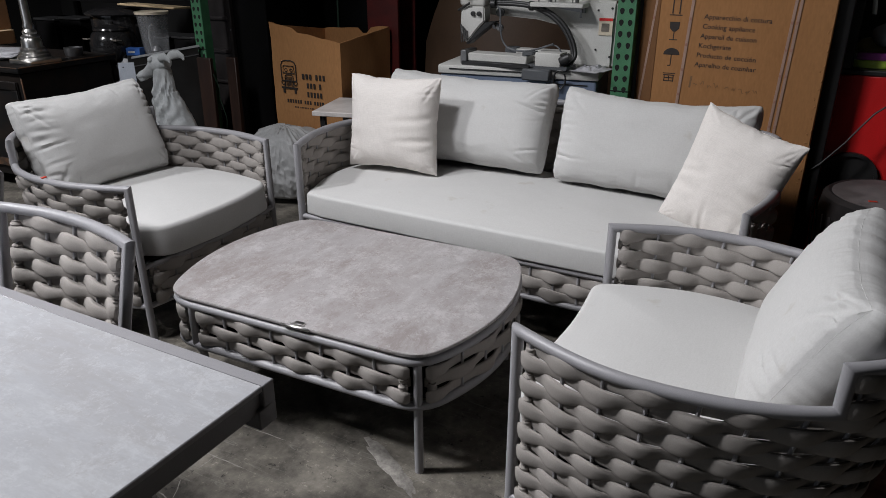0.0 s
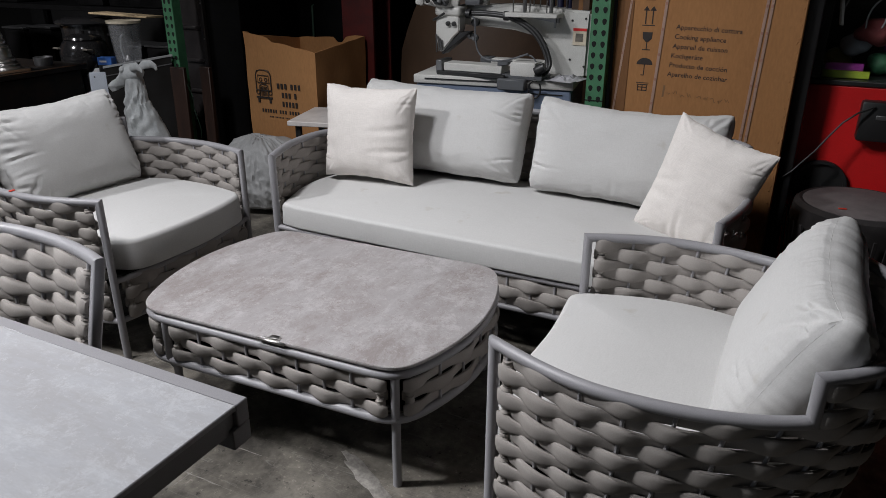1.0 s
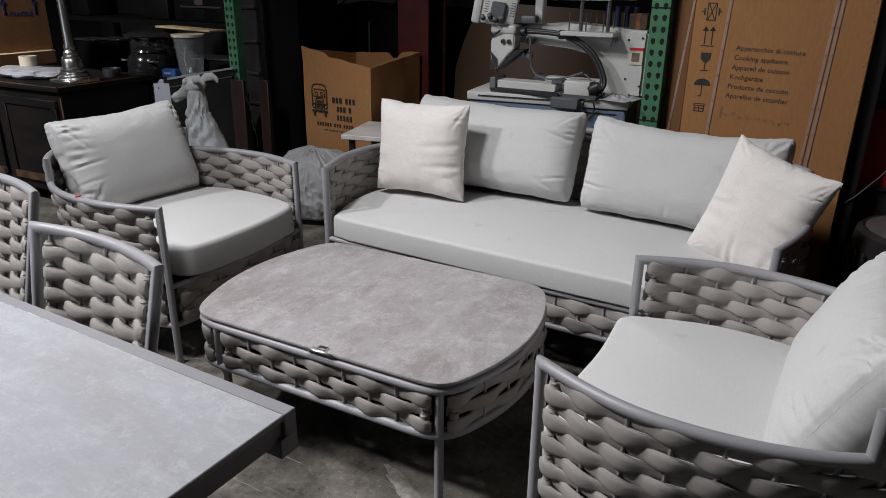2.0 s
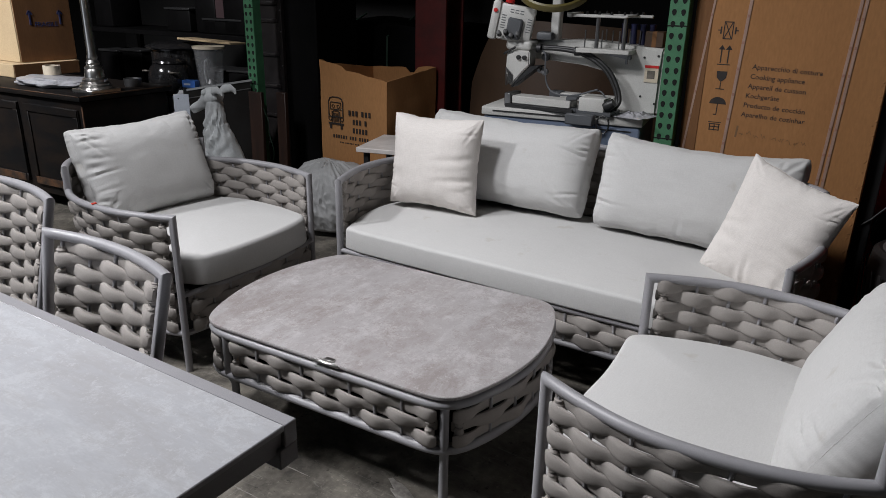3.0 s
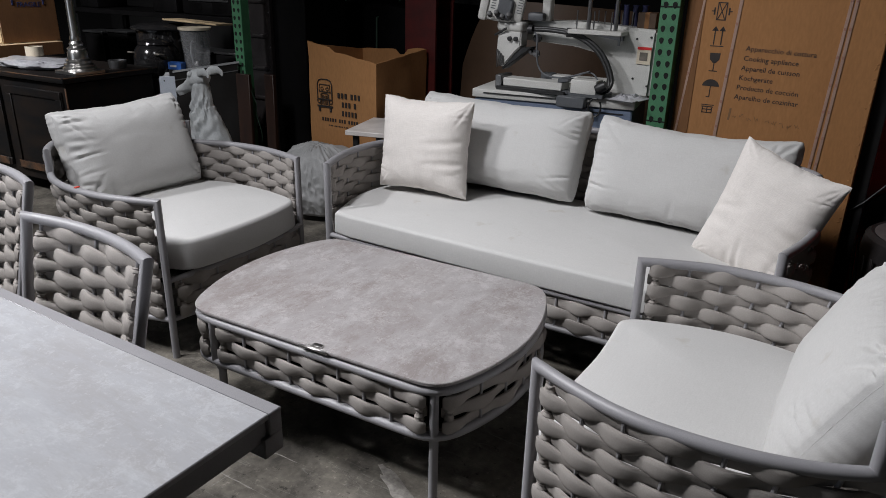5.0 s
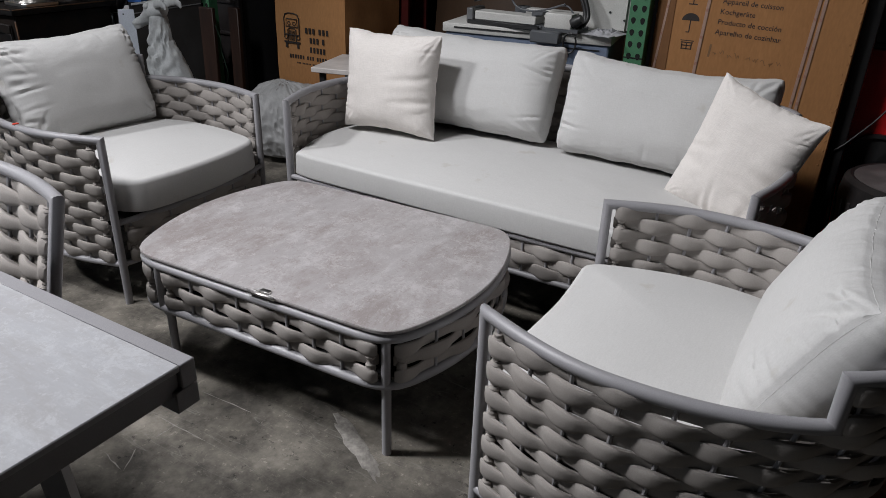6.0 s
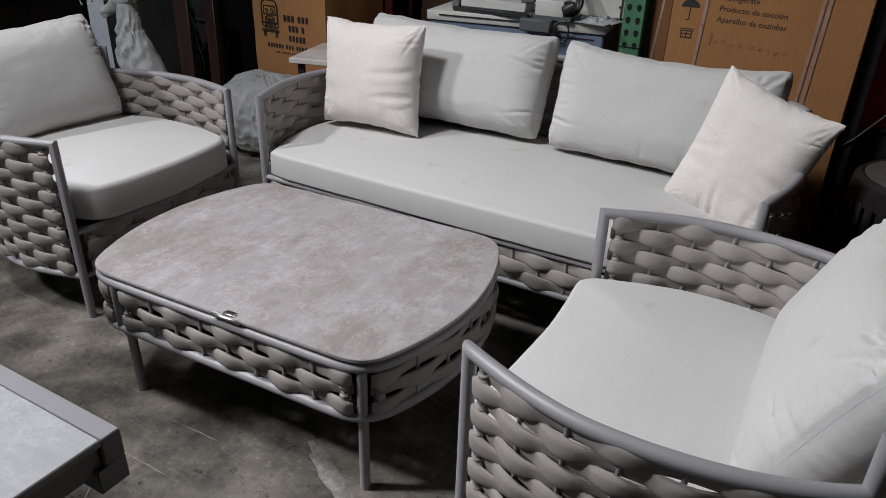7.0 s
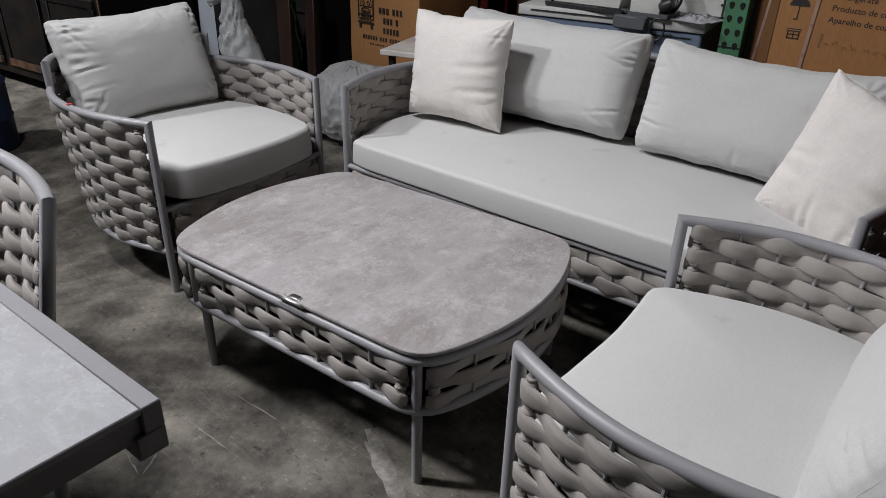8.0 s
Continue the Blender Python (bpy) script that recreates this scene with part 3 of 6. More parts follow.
    if gusset:
        loop = [(i, 0) for i in range(nu)] + [(nu, j) for j in range(nv)] + [(i, nv) for i in range(nu, 0, -1)] + [(0, j) for j in range(nv, 0, -1)]
        rows = []
        for i, j in loop:
            a, b = grid[1, i, j].co.copy(), grid[-1, i, j].co.copy()
            way = Vector(((i == nu) - (i == 0), 0, (j == nv) - (j == 0))).normalized()
            wave = noise.noise(Vector((a.x * 14, 3, a.z * 14)) + off)
            mids = [bm.verts.new(a.lerp(b, f) + way * (0.012 * math.sin(math.pi * f) ** 0.6 + 0.004 * wave * math.sin(math.pi * f))) for f in (0.12, 0.35, 0.65, 0.88)]
            rows.append([grid[1, i, j], *mids, grid[-1, i, j]])
        for p, q in zip(rows, rows[1:] + rows[:1]):
            for k in range(5):
                bm.faces.new((p[k], q[k], q[k + 1], p[k + 1]))
    return bm


def rippled(u, v, off):
    """How far a seam wanders at a point of the cushion's square."""
    return 0.004 * noise.noise(Vector((u * 5, v * 5, 1)) + off) + 0.002 * noise.noise(Vector((u * 16, v * 16, 1)) + off)


def outline(u, v, w, h, corner, blunt, sag=0.0):
    """Where a point of the cushion's square lies in its own plane: sides drawn in by corner, corners rounded by blunt."""
    r = 1 - blunt * (abs(u) * abs(v)) ** 5
    drop = sag * 0.25 * h * (1 - u * u) * max(0.0, v)
    return w / 2 * u * r * (1 - corner * (1 - v * v) * abs(u) ** 2), h / 2 * v * r * (1 - corner * (1 - u * u) * abs(v) ** 2) - drop


def pillow_seam(w, h, corner=0.06, blunt=0.0, sag=0.0, seed=0, r=0.0007, gusset=0.0, side=1):
    bm = bmesh.new()
    rnd = random.Random(seed)
    off = Vector((rnd.random() * 30, rnd.random() * 30, rnd.random() * 30))
    pts = []
    n = 44
    for a, b in (((-1, -1), (1, -1)), ((1, -1), (1, 1)), ((1, 1), (-1, 1)), ((-1, 1), (-1, -1))):
        for i in range(n):
            f = math.sin((2 * i / n - 1) * math.pi / 2) * 0.5 + 0.5
            u, v = a[0] + (b[0] - a[0]) * f, a[1] + (b[1] - a[1]) * f
            x, z = outline(u, v, w, h, corner, blunt, sag)
            d = rippled(u, v, off)
            pts.append((x + d, side * gusset / 2 * (1 - 0.4 * (abs(u) * abs(v)) ** 4), z + d))
    return tube(bm, pts, r, 6, closed=True)


def frame_of(centre, xdir, zdir):
    """A pose with its X along xdir and its Z near zdir."""
    x = Vector(xdir).normalized()
    y = Vector(zdir).cross(x).normalized()
    z = x.cross(y)
    m = Matrix((x, y, z)).transposed().to_4x4()
    m.translation = centre
    return m


def pillow(name, m, w, h, t, mat, label, category, seed, corner=0.06, folds=1.0, dome=0.3, group="", sag=0.0, edge_r=0.1, blunt=0.02, gusset=0.0):
    ob = thing(name, m, label, category, group)
    part("cover", pillow_mesh(w, h, t, corner, folds, seed, dome=dome, sag=sag, edge_r=edge_r, blunt=blunt, gusset=gusset), mat, ob)
    for side in (1, -1) if gusset else (1,):
        part("seam", pillow_seam(w, h, corner, blunt, sag, seed, gusset=gusset, side=side), mat, ob)
    return ob


def pad_mesh(outline, z0, z1, r, dome, rings=7, seed=0, undercut=0.0):
    """A seat pad: a closed outline in plan, rounded at top and bottom edge, domed on top."""
    bm = bmesh.new()
    pts = [Vector((*p, 0)) for p in outline]
    n = len(pts)
    c = sum(pts, Vector()) / n
    outs = []
    for i in range(n):
        t = (pts[(i + 1) % n] - pts[i - 1]).normalized()
        o = Vector((t.y, -t.x, 0))
        if o.dot(pts[i] - c) < 0:
            o = -o
        outs.append(o)
    prof = []
    for k in range(rings + 1):
        a = math.pi / 2 * k / rings
        prof.append((-r * (1 - math.cos(a)) , z1 - r + r * math.sin(a)))
    low = []
    for k in range(4):
        a = math.pi / 2 * (1 - k / 3)
        low.append((-r * 0.6 * (1 - math.cos(a)) - undercut, z0 + r * 0.6 * (1 - math.sin(a))))
    levels = low + prof
    loops = []
    for d, z in levels:
        loops.append([bm.verts.new(pts[i] + outs[i] * ((d if d >= -r - 1e-6 and (d, z) in prof else d + undercut - undercut * max(0.0, -outs[i].y) ** 3) + 0.003 * noise.noise(pts[i] * 6 + Vector((seed, z * 9, 0)))) + Vector((0, 0, z))) for i in range(n)])
    base = [v.co.copy() for v in loops[-1]]
    for k in range(1, 9):
        f = k / 9
        g = 1 - f
        lift = dome * (1 - g ** 2.2)
        row = []
        for i in range(n):
            q = base[i].lerp(c, f)
            q.z = z1 + lift + 0.004 * noise.noise(Vector((q.x * 4, q.y * 4, seed)))
            row.append(bm.verts.new(q))
        loops.append(row)
    for a, b in zip(loops, loops[1:]):
        for i in range(n):
            bm.faces.new((a[i], a[(i + 1) % n], b[(i + 1) % n], b[i]))
    bm.faces.new(loops[0][::-1])
    top = bm.verts.new((c.x, c.y, z1 + dome))
    for i in range(n):
        bm.faces.new((loops[-1][i], loops[-1][(i + 1) % n], top))
    return bm


def letters(text, size, mat, parent, m, name="writing", extrude=0.0004, align="LEFT"):
    """Raised lettering in the built-in font, as a mesh part. It lies in local XY."""
    cu = bpy.data.curves.new("tmp_text", "FONT")
    cu.body, cu.size, cu.extrude, cu.align_x = text, size, extrude, align
    cu.resolution_u, cu.offset = 2, size * 0.009
    tmp = bpy.data.objects.new("tmp_text", cu)
    scene.collection.objects.link(tmp)
    dg = bpy.context.evaluated_depsgraph_get()
    me = bpy.data.meshes.new_from_object(tmp.evaluated_get(dg))
    me.name = name
    bpy.data.objects.remove(tmp)
    bpy.data.curves.remove(cu)
    me.materials.clear()
    me.materials.append(mat)
    ob = new(name, me)
    ob.parent = parent
    ob.matrix_basis = m
    return ob

# ---- the hall ----
def slab(name, size, at, mat, label, category):
    return solid(name, block(bmesh.new(), size, (0, 0, 0), 0), mat, pose(*at), label, category, kind="structure", smooth=False)


slab("floor", (14, 13, 0.2), (-2, -1, -0.1), CONCRETE, "stained grey concrete warehouse floor with scratches", "floor")
bm = bmesh.new()
rim = []
for k in range(40):
    a = 2 * math.pi * k / 40
    wob = 1 + 0.35 * noise.noise(Vector((math.cos(a) * 2.5, math.sin(a) * 2.5, 4))) + 0.2 * noise.noise(Vector((math.cos(a) * 9, math.sin(a) * 9, 1)))
    rim.append(Vector((0.145 * math.cos(a) * wob, 0.026 * math.sin(a) * wob, 0)))
low_ring = [bm.verts.new(p + Vector((0, 0, 0.0002))) for p in rim]
top_ring = [bm.verts.new(p * 0.93 + Vector((0, 0, 0.0015))) for p in rim]
bm.faces.new(top_ring)
for k in range(40):
    bm.faces.new((low_ring[k], low_ring[(k + 1) % 40], top_ring[(k + 1) % 40], top_ring[k]))
solid("floor_patch", bm, MORTAR, pose(-0.085, -0.008, 0, 0, 0, -31),
      "pale worn mortar patch on the concrete floor", "floor patch", kind="structure")
for x0, y0, x1, y1 in ((-0.594, -0.288, -0.585, -0.209), (-0.679, -0.218, -0.46, -0.222), (-0.652, -0.065, -0.444, -0.058), (-0.669, -0.399, -0.568, -0.422), (-0.557, -0.421, -0.601, -0.344)):
    bm = bmesh.new()
    rnd = random.Random(x0)
    way = Vector((x1 - x0, y1 - y0, 0))
    nrm = Vector((-way.y, way.x, 0)).normalized()
    rows = []
    for k in range(13):
        f = k / 12
        c = way * f + nrm * 0.003 * noise.noise(Vector((f * 4, x0 * 9, y0)))
        h = 0.0016 * (0.35 + rnd.random()) * min(1, 6 * f, 6 * (1 - f)) + 0.0002
        rows.append((bm.verts.new(c - nrm * h), bm.verts.new(c + Vector((0, 0, 0.0006))), bm.verts.new(c + nrm * h)))
    for a, b in zip(rows, rows[1:]):
        bm.faces.new((a[0], b[0], b[1], a[1]))
        bm.faces.new((a[1], b[1], b[2], a[2]))
    solid("floor_scratch", bm, MORTAR, pose(x0, y0, 0.0002), "thin pale scratch scraped into the concrete floor", "scratch", kind="structure")
slab("ceiling", (14.4, 13.4, 0.2), (-2, -1, 4.9), WALLMAT, "warehouse ceiling, shade put into its near-black colour", "ceiling")
slab("wall_north", (14.4, 0.2, 4.8), (-2, 5.6, 2.4), WALLMAT, "blockwork wall, deep shade put into its near-black colour", "wall")
slab("wall_west", (0.2, 13, 4.8), (-9.1, -1, 2.4), WALLMAT, "blockwork wall, deep shade put into its near-black colour", "wall")
slab("wall_east", (0.2, 13, 4.8), (5.1, -1, 2.4), WALLMAT, "blockwork wall, deep shade put into its near-black colour", "wall")
# the unseen south wall has an assumed door opening behind the added cool fill
south = thing("wall_south", pose(0, 0, 0), "unseen blockwork wall, near black for shade, with an assumed door opening", "wall", kind="structure")
bm = bmesh.new()
block(bm, (7.7, 0.2, 4.8), (1.35, -7.1, 2.4), 0)
block(bm, (3.7, 0.2, 4.8), (-7.35, -7.1, 2.4), 0)
block(bm, (3.0, 0.2, 1.7), (-4.0, -7.1, 3.95), 0)
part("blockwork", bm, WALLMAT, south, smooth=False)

for eye, target, power, spread in LAMPS:
    fixture = thing("high_bay_light", look(eye, target), "assumed steel high bay light, out of view under the ceiling", "ceiling light", "high bay lights")
    bm = bmesh.new()
    block(bm, (0.6, 0.45, 0.06), (0, 0, 0.05), 0.01)
    part("housing", bm, DULL_STEEL, fixture)
    bm = bmesh.new()
    top = look(eye, target).inverted() @ Vector((eye.x, eye.y, 4.8))
    tube(bm, [(0, 0, 0.07), tuple(top)], 0.012, 8)
    part("hanger", bm, DULL_STEEL, fixture)


# ---- woven seats ----
def tub_points(w, depth, bow, y0, n):
    """Plan of a seat: from the right front post round the back to the left front post."""
    a = w / 2 + bow
    right = [(w / 2 + bow * math.sin(math.pi / 2 * y / y0), y) for y in np.linspace(0, y0, 12)]
    arc = []
    for th in np.linspace(0.03, math.pi - 0.03, 90):
        c, s = math.cos(th), math.sin(th)
        arc.append((a * math.copysign(abs(c) ** (2 / n), c), y0 + (depth - y0) * abs(s) ** (2 / n)))
    left = [(-x, y) for x, y in right[::-1]]
    return right + arc + left


def inset_points(w, depth, bow, y0, n, gap, front, lip=0.004, soft_corner=0.0):
    """The seat pad's outline inside the plan; front: how far its front edge bulges."""
    pts = tub_points(w - 2 * gap, depth - gap, bow, y0, n)
    plan = Plan(pts)
    k = 70
    out = [plan.raw(plan.length * i / k).to_2d() for i in range(k + 1)]
    x0 = w / 2 - gap
    for i in range(1, 20):
        u = 1 - 2 * i / 20
        out.append(Vector((-x0 * u, -lip * min(1, (1 - abs(u)) / 0.1) - front * (1 - u * u))))
    if soft_corner:
        ring = Plan([(*p, 0) for p in out], True)
        count = 150
        q = np.array([ring.raw(ring.length * i / count).to_2d()[:] for i in range(count)])
        k = max(1, round(soft_corner / ring.length * count))
        q = sum(np.roll(q, d, axis=0) * (k + 1 - abs(d)) for d in range(-k, k + 1)) / (k + 1) ** 2
        out = [Vector(p) for p in q]
    return out


def armchair(name, m, label, w, front, seed, bow, top, edge, rest, flare, tag=False):
    depth, y0, n = 0.84, 0.30, 2.25
    chair = thing(name, m, label, "armchair", "woven lounge set")
    plan = Plan(tub_points(w, depth, bow, y0, n))
    length = plan.length
    step = 0.68
    arm_z, back_z, low = 0.64, 0.735, 0.165

    def shape(p):
        # the tub narrows towards the floor, most at the back
        k = 0.2 * max(0.0, 1 - p.z / arm_z) * min(1.0, max(0.0, p.y) / 0.4)
        return Vector((p.x * (1 - 0.35 * k), p.y * (1 - k), p.z))

    for side in (1, -1):
        def way(pts):
            return [Vector((p[0] * side, p[1], p[2])) for p in pts]
        bm = bmesh.new()
        rail = plan.line(0.0, step, arm_z, 0.02)
        end = rail[-1]
        pts = [Vector((w / 2, 0, 0)), *rail, Vector((end.x, end.y, back_z)), *plan.line(step + 0.03, step + 0.06, back_z, 0.02)]
        tube(bm, way(pts), 0.0145, 12)
        part("arm_frame", bm, PAINT, chair)
        bm = bmesh.new()
        tube(bm, way([(w / 2 - 0.15, depth - 0.27, 0), (w / 2 - 0.15, depth - 0.27, low + 0.14)]), 0.0145, 12)
        part("back_leg", bm, PAINT, chair)
    bm = bmesh.new()
    tube(bm, plan.line(step + 0.058, length - step - 0.058, back_z, 0.02), 0.0143, 12)
    part("back_rail", bm, PAINT, chair)
    bm = bmesh.new()
    tube(bm, [shape(p) for p in plan.line(0, length, low, 0.03)], 0.0125, 10)
    part("bottom_rail", bm, PAINT, chair)
    bulge = 0.042
    fronts = [(x, -bulge * (1 - (2 * x / w) ** 2)) for x in np.linspace(-w / 2, w / 2, 13)]
    fplan = Plan(fronts)
    for z in (low, 0.328):
        bm = bmesh.new()
        tube(bm, fplan.line(0, fplan.length, z, 0.05), 0.0115, 10)
        part("front_rail", bm, PAINT, chair)
    bm = pad_mesh([(p.x, p.y) for p in inset_points(w, depth - 0.05, bow, y0, n, 0.04, bulge, -0.035)], 0.300, 0.335, 0.006, 0.0, 3, seed)
    part("seat_base", bm, BLACK, chair)
    weave(chair, plan, 0.008, length - 0.008, low + 0.010, arm_z - 0.006, 14, 0.1, seed=seed, shape=shape, margin=0.037)
    weave(chair, plan, step, length - step, arm_z - 0.005, back_z - 0.012, 3, 0.1, seed=seed + 99, wraps=False, margin=0.03)
    weave(chair, fplan, 0.012, fplan.length - 0.012, low + 0.006, 0.326, 4, 0.085, seed=seed + 50)
    pad = thing("seat_cushion", m, "pale grey cloth seat cushion on the woven armchair", "cushion", "seat cushions")
    part("cover", pad_mesh([(p.x, p.y) for p in inset_points(w, depth - 0.04, bow - 0.012, y0, n, 0.054 if tag else 0.026, front, 0.036, 0.035 if tag else 0.016)], 0.352, top, edge, 0.030, 8, seed, -flare), FABRIC, pad)
    pillow("back_cushion", m @ pose(rest[5], rest[0], rest[1], rest[2], rest[11], rest[10]), rest[3], 0.42, rest[4], FABRIC,
           "plump pale grey back cushion leaning in the armchair", "cushion", seed + 5, rest[7], 1.25, 0.36, "back cushions", rest[6], 0.12, rest[8], rest[9])
    if tag:
        p = plan.raw(0.37)
        bm = bmesh.new()
        block(bm, (0.02, 0.012, 0.004), (-p.x, p.y, arm_z + 0.016), 0.001)
        tagob = solid("sticker", bm, ORANGE, m, "small orange price sticker on the arm rail", "sticker")
    return chair


armchair("armchair", pose(-1.303, 0.567, 0, 0, 0, 92), "grey woven strap armchair with a tubular metal frame", 0.78, 0.040, 11, 0.062, 0.474, 0.020, (0.625, 0.680, -19, 0.615, 0.26, 0.0, 0.10, 0.05, 0.045, 0.05, -4, -1.5), 0.010, True)
armchair("armchair", pose(0.356, 0.248, 0, 0, 0, -91.5), "grey woven strap armchair, seat facing the coffee table", 0.738, -0.025, 37, 0.085, 0.466, 0.022, (0.602, 0.640, -25.5, 0.66, 0.215, -0.012, 0.2, 0.035, 0.04, 0.085, 0, 0), 0.0)


def sofa(m):
    w, depth, bow, y0, n = 1.83, 0.88, 0.092, 0.34, 2.4
    ob = thing("sofa", m, "grey woven strap sofa with a tubular metal frame", "sofa", "woven lounge set")

    def eased(pts, half):
        # the arm by the carton bows out less
        return [(x if x < half else half + 0.6 * (x - half), y) for x, y in pts]

    plan = Plan(eased(tub_points(w, depth, bow, y0, n), w / 2))
    length = plan.length
    step, arm_z, back_z, low = 0.60, 0.655, 0.775, 0.195
    for side in (1, -1):
        bm = bmesh.new()
        rail = plan.line(0.0, step, arm_z, 0.02) if side > 0 else plan.line(length - step, length, arm_z, 0.02)[::-1]
        turn = plan.line(step + 0.03, step + 0.06, back_z, 0.02) if side > 0 else plan.line(length - step - 0.06, length - step - 0.03, back_z, 0.02)[::-1]
        end = rail[-1]
        tube(bm, [Vector((side * w / 2, 0, 0)), *rail, Vector((end.x, end.y, back_z)), *turn], 0.016, 12)
        part("arm_frame", bm, PAINT, ob)
        bm = bmesh.new()
        tube(bm, [(side * (w / 2 - 0.03), depth - 0.14, 0), (side * (w / 2 - 0.03), depth - 0.14, low)], 0.016, 12)
        part("back_leg", bm, PAINT, ob)
    bm = bmesh.new()
    tube(bm, plan.line(step + 0.058, length - step - 0.058, back_z, 0.03), 0.0158, 12)
    part("back_rail", bm, PAINT, ob)
    bm = bmesh.new()
    tube(bm, plan.line(0, length, low, 0.03), 0.013, 10)
    part("bottom_rail", bm, PAINT, ob)
    fplan = Plan([(-w / 2, 0), (0, -0.004), (w / 2, 0)])
    for z in (low, 0.338):
        bm = bmesh.new()
        tube(bm, fplan.line(0, fplan.length, z, 0.2), 0.012, 10)
        part("front_rail", bm, PAINT, ob)
    part("seat_base", pad_mesh(eased(inset_points(w, depth, bow, y0, n, 0.03, 0.0, -0.035), w / 2 - 0.03), 0.31, 0.345, 0.006, 0.0, 3, 3), BLACK, ob)
    weave(ob, plan, 0.008, length - 0.008, low + 0.013, arm_z - 0.013, 13, 0.1, seed=201, flip=1)
    weave(ob, plan, step, length - step, arm_z - 0.005, back_z - 0.013, 3, 0.1, seed=301, wraps=False, margin=0.03)
    weave(ob, fplan, 0.014, fplan.length - 0.014, low + 0.012, 0.322, 3, 0.1, seed=401)
    pad = thing("seat_cushion", m, "long pale grey cloth seat cushion on the sofa", "cushion", "seat cushions")
    part("cover", pad_mesh(eased(inset_points(w, depth - 0.02, bow - 0.005, y0, n, 0.036, 0.006, 0.012), w / 2 - 0.036), 0.352, 0.452, 0.016, 0.034, 8, 8, -0.006), FABRIC, pad)
    return ob


SOFA = pose(-0.185, 0.888, 0, 0, 0, -1.2)
sofa(SOFA)


def between(tl, tr, bl):
    """Pose of a cushion from three of its corners, with its width and height."""
    tl, tr, bl = Vector(tl), Vector(tr), Vector(bl)
    m = frame_of((tr + bl) / 2, tr - tl, tl - bl)
    return m, (tr - tl).length, (tl - bl).length


m1, w1, h1 = between((-1.05, 1.68, 0.875), (-0.19, 1.675, 0.864), (-1.035, 1.53, 0.505))
pillow("back_cushion", m1 @ pose(0, -0.03, 0), w1, h1, 0.27, FABRIC, "plump pale grey back cushion leaning on the sofa", "cushion", 3, 0.025, 0.9, 0.3, "back cushions", 0.15, 0.12, 0.03, 0.075)
m2, w2, h2 = between((-0.095, 1.58, 0.885), (0.70, 1.58, 0.868), (-0.135, 1.47, 0.505))
pillow("back_cushion", m2, w2, h2, 0.21, FABRIC, "plump pale grey back cushion leaning on the sofa", "cushion", 9, 0.025, 0.9, 0.3, "back cushions", 0.3, 0.12, 0.03, 0.075)
m3, w3, h3 = between((-1.112, 1.35, 0.910), (-0.615, 1.33, 0.925), (-1.115, 1.28, 0.474))
pillow("throw_pillow", m3 @ pose(0, 0.025, 0), w3, h3, 0.19, CREAM, "square cream linen throw pillow upright on the sofa", "pillow", 14, 0.085, 1.5, 0.4, "throw pillows", 0, 0.11, 0.014)
m4, w4, h4 = between((0.57, 1.33, 0.895), (0.865, 1.20, 0.815), (0.375, 1.33, 0.475))
pillow("throw_pillow", m4 @ pose(0.012, -0.02, 0), w4 * 1.22, h4 * 1.03, 0.16, CREAM, "square cream linen throw pillow tilted against the sofa arm", "pillow", 21, 0.085, 1.6, 0.4, "throw pillows", 0, 0.11, 0.014)


# ---- coffee table ----
def oval(a, b, bow=0.18, blur=0.12, count=720):
    """A table outline: straight long sides, bowed ends, softened corners."""
    pts = []
    for v in np.linspace(-1, 1, 60)[:-1]:
        pts.append((a * (1 - bow * v * v), b * v))
    for u in np.linspace(1, -1, 60)[:-1]:
        pts.append((a * (1 - bow) * u, b))
    for v in np.linspace(1, -1, 60)[:-1]:
        pts.append((-a * (1 - bow * v * v), b * v))
    for u in np.linspace(-1, 1, 60)[:-1]:
        pts.append((a * (1 - bow) * u, -b))
    ring = Plan(pts, True)
    q = np.array([ring.raw(ring.length * i / count).to_2d()[:] for i in range(count)])
    k = int(blur / ring.length * count)
    out = sum(np.roll(q, d, axis=0) * (k + 1 - abs(d)) for d in range(-k, k + 1)) / (k + 1) ** 2
    return [tuple(p) for p in out]


def plate(bm, pts, z0, z1, r=0.003):
    rows = []
    n = len(pts)
    for f, z in ((1 - r * 2, z0), (1, z0 + r), (1, z1 - r), (1 - r * 2, z1)):
        rows.append([bm.verts.new((x * f, y * f, z)) for x, y in pts])
    for a, b in zip(rows, rows[1:]):
        for i in range(n):
            bm.faces.new((a[i], a[(i + 1) % n], b[(i + 1) % n], b[i]))
    bm.faces.new(rows[0][::-1])
    bm.faces.new(rows[-1])
    return bm


def even(pts, count):
    p = Plan(pts, True)
    return [tuple(p.raw(p.length * i / count).to_2d()) for i in range(count)]


TABLE = pose(-0.446, 0.354, 0, 0, 0, 1.5)
table = thing("coffee_table", TABLE, "rounded coffee table with a grey stone-look top and woven sides", "coffee table", "woven lounge set")
a0, b0 = 0.559, 0.374
side_plan = Plan(even(oval(a0, b0), 240), True)
for z, r in ((0.385, 0.0145), (0.238, 0.0145)):
    bm = bmesh.new()
    tube(bm, [(x, y, z) for x, y in even(oval(a0, b0), 120)], r, 10, closed=True)
    part("rail", bm, PAINT, table)
bm = bmesh.new()
plate(bm, even(oval(0.568, 0.383), 160), 0.404, 0.416, 0.002)
part("tabletop", bm, TOP_WARM, table, "warm grey mottled stone-look tabletop")
bm = bmesh.new()
plate(bm, even(oval(0.553, 0.370), 120), 0.397, 0.404, 0.001)
part("top_seal", bm, BLACK, table)
bm = bmesh.new()
